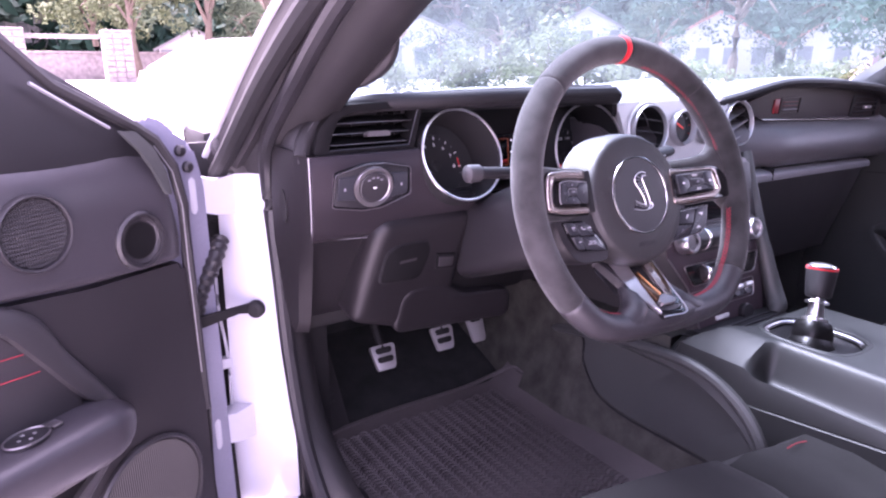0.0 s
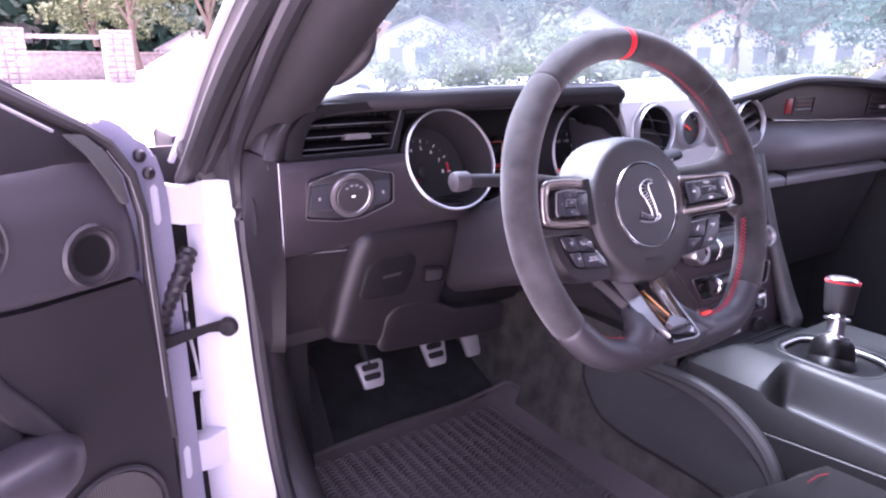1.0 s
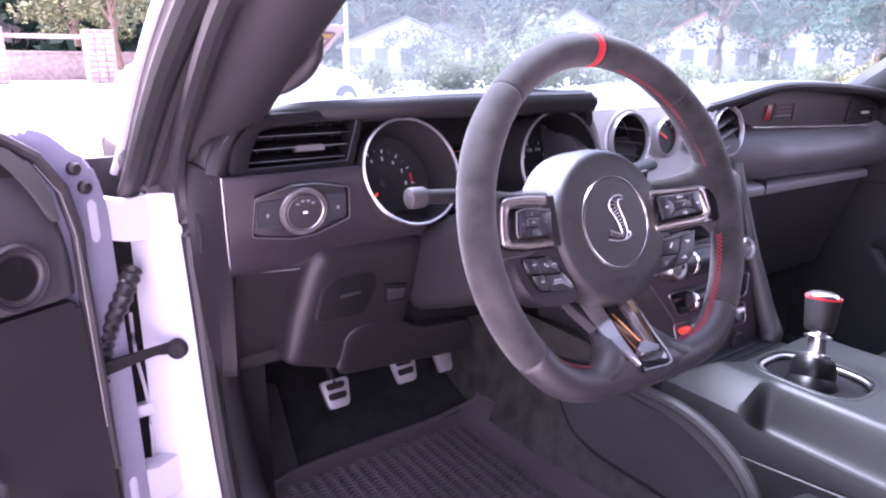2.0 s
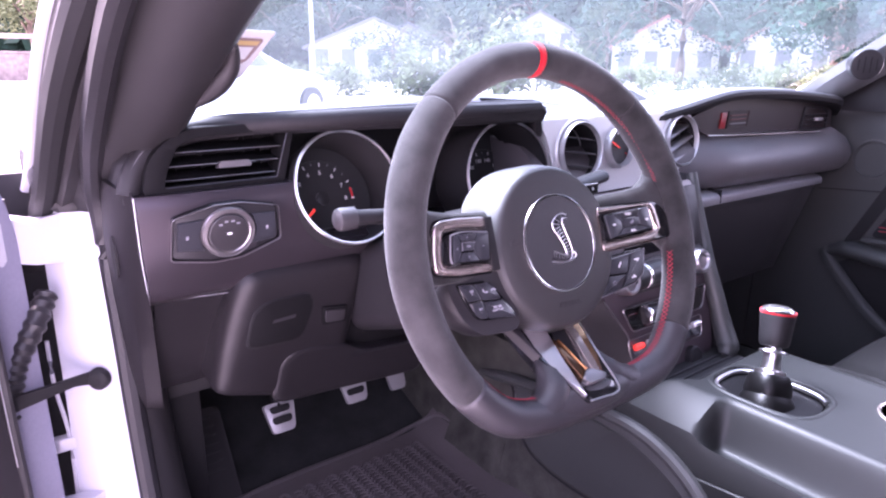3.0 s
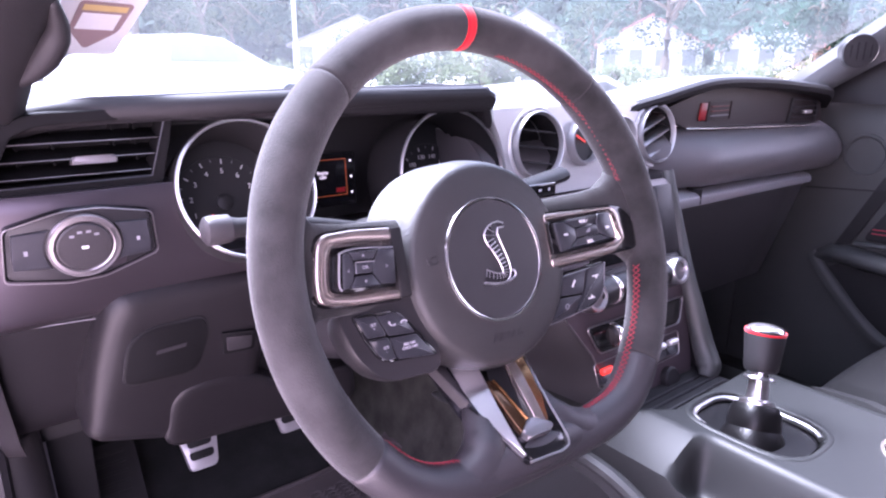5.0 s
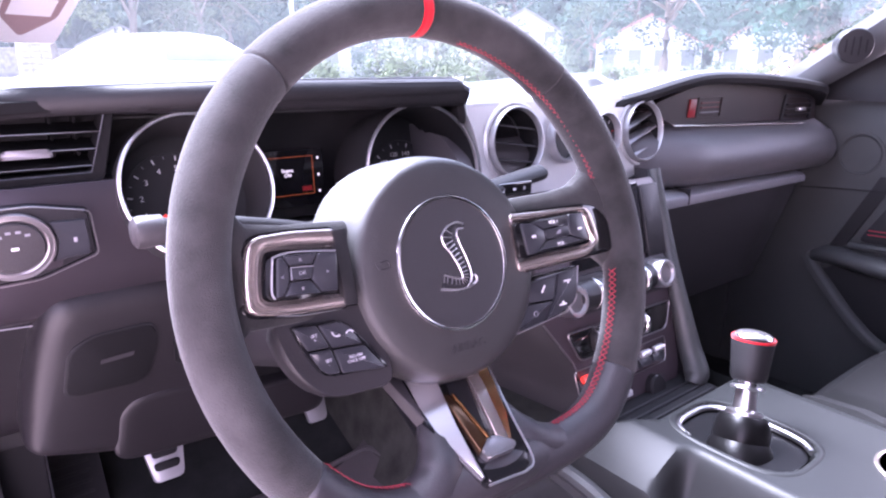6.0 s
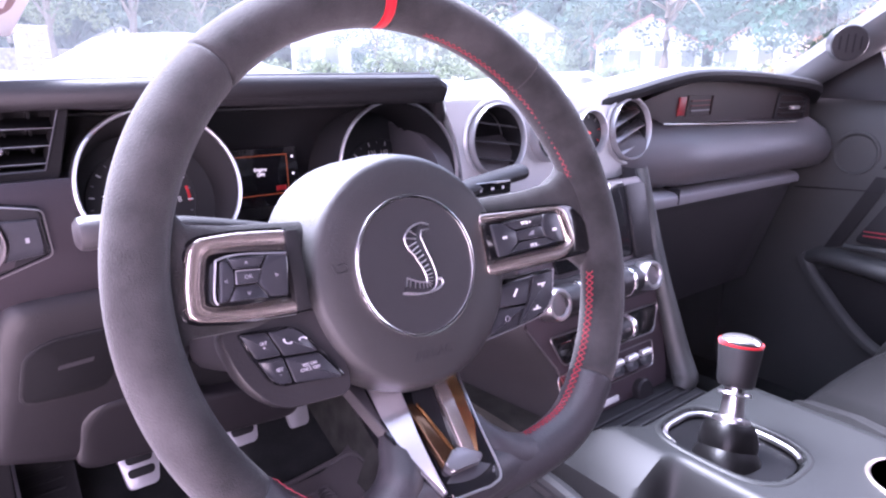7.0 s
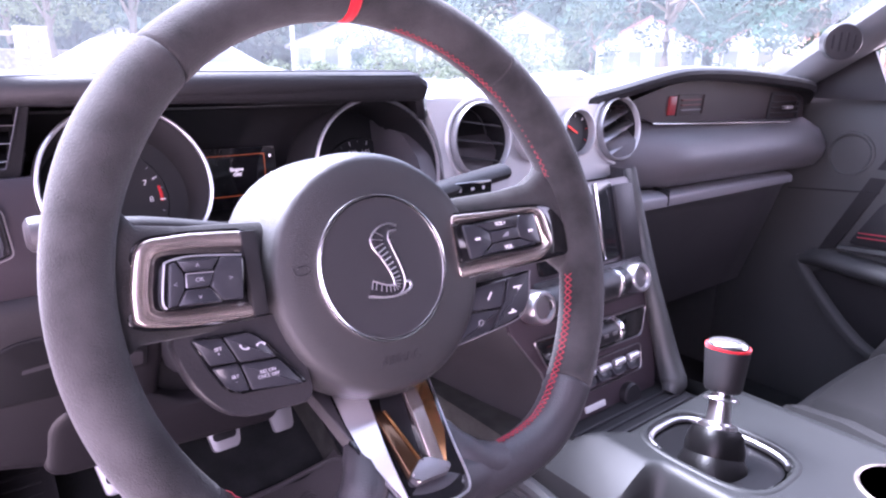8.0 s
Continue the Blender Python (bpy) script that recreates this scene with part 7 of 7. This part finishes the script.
for k in range(4):
    part("slit", box(-0.0012, 0.0012, -0.016 + 0.004 * abs(k - 1.5), 0.016 - 0.004 * abs(k - 1.5), 0.004, 0.0072, 0), BLACK, tw, "", tm @ Matrix.Translation((-0.015 + 0.010 * k, 0, 0)))
# ---- windscreen sticker ----
st = thing("windscreen_sticker", (-0.548, 0.776, 1.03), "inspection sticker with dark shield on the windscreen", "sticker")
SHEETP = mat("sticker_film", (0.75, 0.74, 0.74), 0.5, grain=(300, 0.0), var=0.04)
SHIELD = mat("sticker_shield", (0.30, 0.20, 0.20), 0.5, grain=(300, 0.0), var=0.06)
GOLD = mat("sticker_gold", (0.65, 0.45, 0.18), 0.5, grain=(300, 0.0), var=0.06)
stm = Matrix.Translation((-0.566, 0.772, 1.040)) @ Matrix.Rotation(radians(24), 4, "Z") @ Matrix.Rotation(radians(50), 4, "X") @ Matrix.Scale(1.0, 4)
part("film", prism(rounded([(-0.036, -0.036), (0.034, -0.036), (0.036, 0.036), (-0.036, 0.036)], 0.004), 0.0006, 0, m=Matrix.Rotation(radians(90), 4, "X")), SHEETP, st, "", stm)
part("shield", prism(rounded([(-0.022, 0.026), (0.026, 0.026), (0.024, -0.006), (0.002, -0.028), (-0.020, -0.006)], 0.005), 0.0004, 0, m=Matrix.Translation((0, -0.0012, 0)) @ Matrix.Rotation(radians(90), 4, "X")), SHIELD, st, "", stm)
part("shield_band", prism([(-0.016, -0.004), (0.018, -0.004), (0.018, 0.014), (-0.016, 0.014)], 0.0004, 0, m=Matrix.Translation((0, -0.0018, 0)) @ Matrix.Rotation(radians(90), 4, "X")), SHEETP, st, "", stm)
part("shield_top", prism([(-0.018, 0.017), (0.021, 0.017), (0.021, 0.023), (-0.018, 0.023)], 0.0004, 0, m=Matrix.Translation((0, -0.0018, 0)) @ Matrix.Rotation(radians(90), 4, "X")), GOLD, st, "", stm)

# ---- outside ----
BARK = mat("bark", (0.12, 0.09, 0.07), 0.95, grain=(40, 0.8), var=0.3, big=3)
LEAF1 = mat("leaf_green", (0.052, 0.072, 0.042), 0.9, spec=0.15, grain=(20, 0.0), var=0.5, big=0.8)
LEAF2 = mat("leaf_dark", (0.018, 0.046, 0.032), 0.9, spec=0.2, grain=(20, 0.0), var=0.5, big=0.8)
LEAF3 = mat("leaf_light", (0.098, 0.122, 0.062), 0.9, spec=0.15, grain=(20, 0.0), var=0.45, big=0.8)
BLOSSOM = mat("white_blossom", (0.45, 0.46, 0.43), 0.8, grain=(20, 0.0), var=0.1)
STONE = mat("rough_stone", (0.23, 0.195, 0.19), 0.9, grain=(30, 0.6), var=0.45, big=4)
SIDING = mat("white_siding", (0.33, 0.325, 0.33), 0.7, grain=(10, 0.1), var=0.06, big=1)
ROOFING = mat("grey_shingles", (0.16, 0.15, 0.16), 0.9, grain=(12, 0.4), var=0.25, big=1)
ROOFRED = mat("red_shingles", (0.30, 0.14, 0.12), 0.9, grain=(12, 0.4), var=0.25, big=1)
PANE = mat("dark_pane", (0.13, 0.14, 0.15), 0.2, grain=(10, 0.0), var=0.1)
GRASS = mat("lawn", (0.09, 0.15, 0.04), 0.95, grain=(25, 0.5), var=0.35, big=0.5)
ROAD = mat("pinkish_road", (0.30, 0.26, 0.25), 0.95, grain=(30, 0.3), var=0.15, big=0.6)


def leaves(rng, clumps, size, n):
    """Small bent leaf quads scattered in soft clumps: (centre, radius) pairs."""
    vs, fs = [], []
    for c, r in clumps:
        for _ in range(n):
            d = Vector((rng.gauss(0, 1), rng.gauss(0, 1), rng.gauss(0, 0.8)))
            d = d.normalized() * r * (0.55 + 0.5 * rng.random())
            p = Vector(c) + d
            u = Vector((rng.uniform(-1, 1), rng.uniform(-1, 1), rng.uniform(-1, 1))).normalized()
            w = u.orthogonal().normalized()
            s = size * rng.uniform(0.6, 1.3)
            k = len(vs)
            vs += [p - u * s, p + w * s * 0.5, p + u * s, p - w * s * 0.5]
            fs.append((k, k + 1, k + 2, k + 3))
    me = bpy.data.meshes.new("leaves")
    me.from_pydata([tuple(v) for v in vs], [], fs)
    return me


def tree(x, y, h, spread, seed, leaf, label, low=0.25, n=60):
    rng = random.Random(seed)
    t = thing("tree", (x, y, 0), label, "tree", "trees beyond the lot")
    lean = rng.uniform(-0.04, 0.04)
    trunk = [tube([(x + lean * h * k / 5 + 0.06 * math.sin(k * 2 + seed), y, h * 0.62 * k / 5) for k in range(6)], [0.045 * h * (1 - 0.14 * k) * 0.7 for k in range(6)], 8)]
    clumps = []
    for i in range(9):
        a = rng.uniform(0, 6.28)
        z0 = h * rng.uniform(0.28, 0.55)
        e = Vector((x + math.cos(a) * spread * rng.uniform(0.45, 0.9), y + math.sin(a) * spread * rng.uniform(0.45, 0.9), h * rng.uniform(low + 0.12, 0.85)))
        s = Vector((x + lean * z0, y, z0))
        trunk.append(tube(spline([s, (s + e) / 2 + Vector((0, 0, 0.08 * h)), e], 3), [0.011 * h * (1 - 0.12 * k) for k in range(7)], 6))
        for _ in range(5):
            q = e + Vector((rng.gauss(0, 1), rng.gauss(0, 1), rng.gauss(-0.1, 0.7))) * spread * 0.28
            q.z = max(q.z, h * low)
            clumps.append((q, spread * rng.uniform(0.14, 0.26)))
    part("trunk", join(*trunk), BARK, t, "grey-brown trunk with limbs")
    me = leaves(rng, clumps, h * 0.018, n)
    link("crown", me, leaf, t, "loose leafy crown", smooth=0)
    return t


TREES = [(6.2, 47.6, 9.5, 3.6, 1, LEAF3, 0.34), (10.0, 44.8, 10.5, 4.2, 2, LEAF1, 0.34), (15.2, 47.3, 10.5, 4.4, 3, LEAF1, 0.14), (4.6, 54.0, 9.0, 3.4, 4, LEAF3, 0.38),
         (36.4, 24.9, 10.5, 5.5, 5, LEAF2, 0.06), (33.5, 14.6, 10.0, 5.2, 6, LEAF2, 0.05), (28.8, 10.0, 9.0, 4.8, 7, LEAF2, 0.08),
         (27.0, 53.0, 12.0, 6.0, 8, LEAF2, 0.12), (34.5, 52.0, 13.0, 6.0, 9, LEAF2, 0.14), (42.0, 44.0, 12.5, 6.0, 10, LEAF2, 0.14), (46.0, 34.0, 12.0, 5.5, 11, LEAF2, 0.12), (20.5, 56.0, 11.0, 5.0, 12, LEAF1, 0.15), (48.0, 24.0, 12.0, 5.5, 13, LEAF2, 0.08), (38.0, 8.0, 12.0, 5.5, 14, LEAF2, 0.08)]
for x, y, h, sp, sd, lf, low in TREES:
    tree(x, y, h, sp, sd, lf, "broad leafy tree standing beyond the parking lot", low, 70)


for k, (x, y, h, sp) in enumerate(((13.0, 44.5, 5.0, 2.4), (20.6, 33.5, 4.4, 2.2), (25.4, 34.0, 5.2, 2.6), (31.5, 33.5, 4.6, 2.4), (35.0, 29.5, 5.4, 2.6), (37.0, 21.5, 4.6, 2.4))):
    tree(x, y, h, sp, 60 + k, LEAF2 if k % 2 else LEAF1, "small leafy tree in front of the houses", 0.14, 60)


def shrub(x, y, r, h, seed, leaf, label, blossom=0):
    rng = random.Random(seed)
    t = thing("shrub", (x, y, 0), label, "shrub", "shrubs at the lot's edge")
    clumps = [(Vector((x + rng.gauss(0, 0.5) * r, y + rng.gauss(0, 0.5) * r, h * rng.uniform(0.15, 0.85))), r * rng.uniform(0.2, 0.38)) for _ in range(26)]
    link("foliage", leaves(rng, clumps, 0.09, 70), leaf, t, smooth=0)
    stems = [tube([(x, y, 0), (c.x * 0.4 + x * 0.6, c.y * 0.4 + y * 0.6, c.z * 0.6), c], 0.02, 5) for c, _ in clumps[:8]]
    part("stems", join(*stems), BARK, t)
    if blossom:
        link("blossom", leaves(rng, clumps[:16], 0.10, blossom), BLOSSOM, t, "white blossom", smooth=0)
    return t


shrub(14.8, 17.6, 1.7, 2.9, 31, LEAF3, "large light green shrub with white blossom", 5)
shrub(16.4, 17.4, 1.5, 2.3, 32, LEAF3, "light green shrub with white blossom", 4)
shrub(12.6, 19.2, 1.3, 1.7, 33, LEAF3, "light green shrub with white blossom", 4)
for k in range(9):
    shrub(10.5 + 2.6 * k, 21.5 - 1.35 * k, 1.3, 1.15, 40 + k, LEAF1 if k % 2 else LEAF3, "low green hedge shrub at the lot's edge", 1)


def house(name, x, y, w, d, h, ridge, yaw, wall, roofm, label, rows=2, cols=4, base=0.0):
    m = Matrix.Translation((x, y, base)) @ Matrix.Rotation(radians(yaw), 4, "Z")
    t = thing(name, (x, y, base), label, "house", "houses beyond the lot")
    part("wall", prism([(-w / 2, 0), (w / 2, 0), (w / 2, h), (0, h + ridge), (-w / 2, h)], d, 0, m=Matrix.Rotation(radians(90), 4, "X")), wall, t, "", m)
    for s in (-1, 1):
        part("roof", loft([[(s * (w / 2 + 0.4), -0.4, h - 0.3), (s * (w / 2 + 0.4), -0.4, h - 0.12), (0, -0.4, h + ridge + 0.18), (0, -0.4, h + ridge)],
                           [(s * (w / 2 + 0.4), d + 0.4, h - 0.3), (s * (w / 2 + 0.4), d + 0.4, h - 0.12), (0, d + 0.4, h + ridge + 0.18), (0, d + 0.4, h + ridge)]]), roofm, t, "", m)
    for r in range(rows):
        for c in range(cols):
            cx = -w / 2 + w * (c + 0.5) / cols
            cz = 0.9 + (h - 0.6) * r / max(1, rows)
            wd = part("window", box(cx - 0.55, cx + 0.55, -0.06, 0.02, cz, cz + 1.35, 0.01), SIDING, t, "", m)
            part("pane", box(cx - 0.45, cx + 0.45, -0.075, -0.05, cz + 0.1, cz + 1.25, 0), PANE, wd, "", m)
    return t


house("house", 12.2, 57.5, 5.6, 8.0, 2.3, 1.4, -14, SIDING, ROOFING, "white gabled house among trees beyond the lot", 1, 5)
house("house", 1.6, 75.0, 7.0, 7.0, 4.6, 1.5, 0, SIDING, ROOFRED, "white two-storey house with reddish roof on the rise", 2, 4, 2.6)
house("house", 6.0, 78.0, 6.0, 6.0, 3.6, 1.4, -6, SIDING, ROOFRED, "small pale house with reddish roof on the rise", 1, 3, 3.0)
house("house", 23.5, 40.5, 9.0, 8.0, 2.4, 1.7, -30, SIDING, ROOFING, "low house with grey shingle roof and porch", 1, 5)
house("house", 28.0, 43.0, 6.5, 8.0, 2.6, 1.5, -32, SIDING, ROOFING, "grey-roofed house behind the shrubs", 1, 4)
house("house", 39.0, 40.0, 6.5, 8.0, 3.6, 1.7, -44, SIDING, ROOFING, "tall white house with grey roof", 2, 3)
house("house", 42.0, 30.0, 7.5, 8.0, 2.6, 1.9, -54, SIDING, ROOFRED, "bright white house front beyond the hedge", 1, 4)
house("house", 44.5, 22.5, 6.5, 8.0, 2.4, 1.8, -62, SIDING, ROOFRED, "white cottage with reddish roof", 1, 3)

bank = []
for i in range(25):
    x = -40 + 6.0 * i
    bank.append([(x, y, z + 0.3 * math.sin(x * 0.3 + y)) for y, z in ((62, -0.4), (68, 1.6), (78, 3.0), (95, 7.0), (125, 13.0), (160, 15.0))])
tagged(part("hillside", sheet(bank), GRASS), "green hillside behind the houses", "hill", kind="structure")
rng = random.Random(77)
wood = []
for k in range(170):
    a = radians(rng.uniform(-8, 82))
    dd = rng.uniform(66, 95)
    wood.append((Vector((math.sin(a) * dd, math.cos(a) * dd, rng.uniform(2, 11))), rng.uniform(2.2, 3.6)))
for k in range(640):
    a = radians(rng.uniform(-6, 84))
    dd = rng.uniform(98, 116)
    wood.append((Vector((math.sin(a) * dd, math.cos(a) * dd, rng.uniform(1, 30))), rng.uniform(3.0, 5.0)))
tagged(link("far_woods", leaves(rng, wood, 1.15, 150), LEAF2, smooth=0), "dense green woods in the distance", "woods", kind="stuff")

# gate of stone pillars with a beam, wall behind
gate = thing("stone_gate", (1.9, 41.8, 0), "rough stone gate pillars joined by a pale beam", "gate")
rng = random.Random(5)
for cx in (-0.75, 4.35):
    p = part("pillar", box(cx - 0.72, cx + 0.72, 41.2, 42.6, 0, 2.75, 0.05), STONE, gate, "stone pillar")
    for k in range(9):
        for j in range(3):
            w = 0.46
            part("stone", box(cx - 0.70 + j * 0.47, cx - 0.70 + j * 0.47 + w - rng.uniform(0.02, 0.08), 41.12 - rng.uniform(0, 0.05), 41.25, 0.02 + k * 0.3, 0.28 + k * 0.3 - rng.uniform(0, 0.05), 0.03), STONE, p)
    part("cap_stone", box(cx - 0.74, cx + 0.74, 41.15, 42.65, 2.75, 2.84, 0.04), STONE, gate, "rough cap stone")
part("beam", box(-0.1, 3.7, 41.7, 42.0, 2.35, 2.58, 0.02), STONE, gate, "grey beam")
gw = thing("garden_wall", (2, 51, 0), "long grey stone garden wall behind the gate", "wall")
part("wall_body", box(-6, 9, 50.8, 51.4, 0, 1.7, 0.05), STONE, gw)
part("wall_cap", box(-6.05, 9.05, 50.7, 51.5, 1.7, 1.85, 0.03), STONE, gw)
tagged(part("road", box(-60, 60, 44.5, 49.5, -0.05, 0.012, 0), ROAD), "pinkish asphalt road behind the gate", "road", kind="structure")
lp = thing("lamp_post", (9.6, 21.5, 0), "slim pale metal post at the lot's edge", "post")
part("post", tube([(9.6, 21.5, 0), (9.6, 21.5, 6.5)], 0.07, 10), SIDING, lp)
part("base", lathe([(0.16, 0), (0.16, 0.12), (0.09, 0.2)], 16, Matrix.Translation((9.6, 21.5, 0))), SIDING, lp)

# parked white car
pc = thing("parked_car", (2.9, 11.2, 0), "white parked car on the pale concrete", "car")
pm2 = Matrix.Translation((2.9, 11.4, 0)) @ Matrix.Rotation(radians(-62), 4, "Z")
rings = []
for y, zt, wt, zb in ((-2.2, 0.75, 0.6, 0.35), (-2.1, 0.92, 0.78, 0.25), (-1.6, 1.0, 0.86, 0.22), (-0.9, 1.02, 0.88, 0.22), (0.4, 1.0, 0.88, 0.22), (1.3, 0.95, 0.86, 0.22), (2.0, 0.84, 0.78, 0.25), (2.2, 0.66, 0.6, 0.35)):
    rings.append([(-wt * 0.92, y, zt), (wt * 0.92, y, zt), (wt, y, zt - 0.12), (wt, y, zb + 0.1), (wt * 0.9, y, zb), (-wt * 0.9, y, zb), (-wt, y, zb + 0.1), (-wt, y, zt - 0.12)])
part("body", loft(rings), PAINT, pc, "", pm2)
cab = []
for y, zt, wt in ((-1.9, 0.98, 0.72), (-1.3, 1.34, 0.62), (-0.6, 1.44, 0.62), (0.1, 1.40, 0.62), (0.95, 1.0, 0.72)):
    cab.append([(-wt * 0.9, y, zt), (wt * 0.9, y, zt), (wt * 1.15, y, 0.97), (-wt * 1.15, y, 0.97)])
part("cabin", loft(cab), PAINT, pc, "", pm2)
for s in (-1, 1):
    part("side_window", loft([[(s * 0.735, -1.2, 1.03), (s * 0.68, -1.1, 1.28)], [(s * 0.745, 0.5, 1.03), (s * 0.70, 0.15, 1.30)]], closed=False), PANE, pc, "", pm2)
    for y in (-1.4, 1.4):
        wl = part("wheel", lathe([(0.33, -0.1), (0.33, 0.1), (0.22, 0.11), (0.0001, 0.10)], 24, Matrix.Translation((s * 0.83, y, 0.33)) @ Matrix.Rotation(radians(90 * s), 4, "Y")), RUBBER, pc, "", pm2)
        part("rim", lathe([(0.21, 0.10), (0.20, 0.118), (0.0001, 0.115)], 20, Matrix.Translation((s * 0.83, y, 0.33)) @ Matrix.Rotation(radians(90 * s), 4, "Y")), ALU, wl, "", pm2)
part("windscreen", loft([[(-0.66, 0.92, 1.03), (0.66, 0.92, 1.03)], [(-0.56, 0.25, 1.36), (0.56, 0.25, 1.36)]], closed=False), PANE, pc, "", pm2)
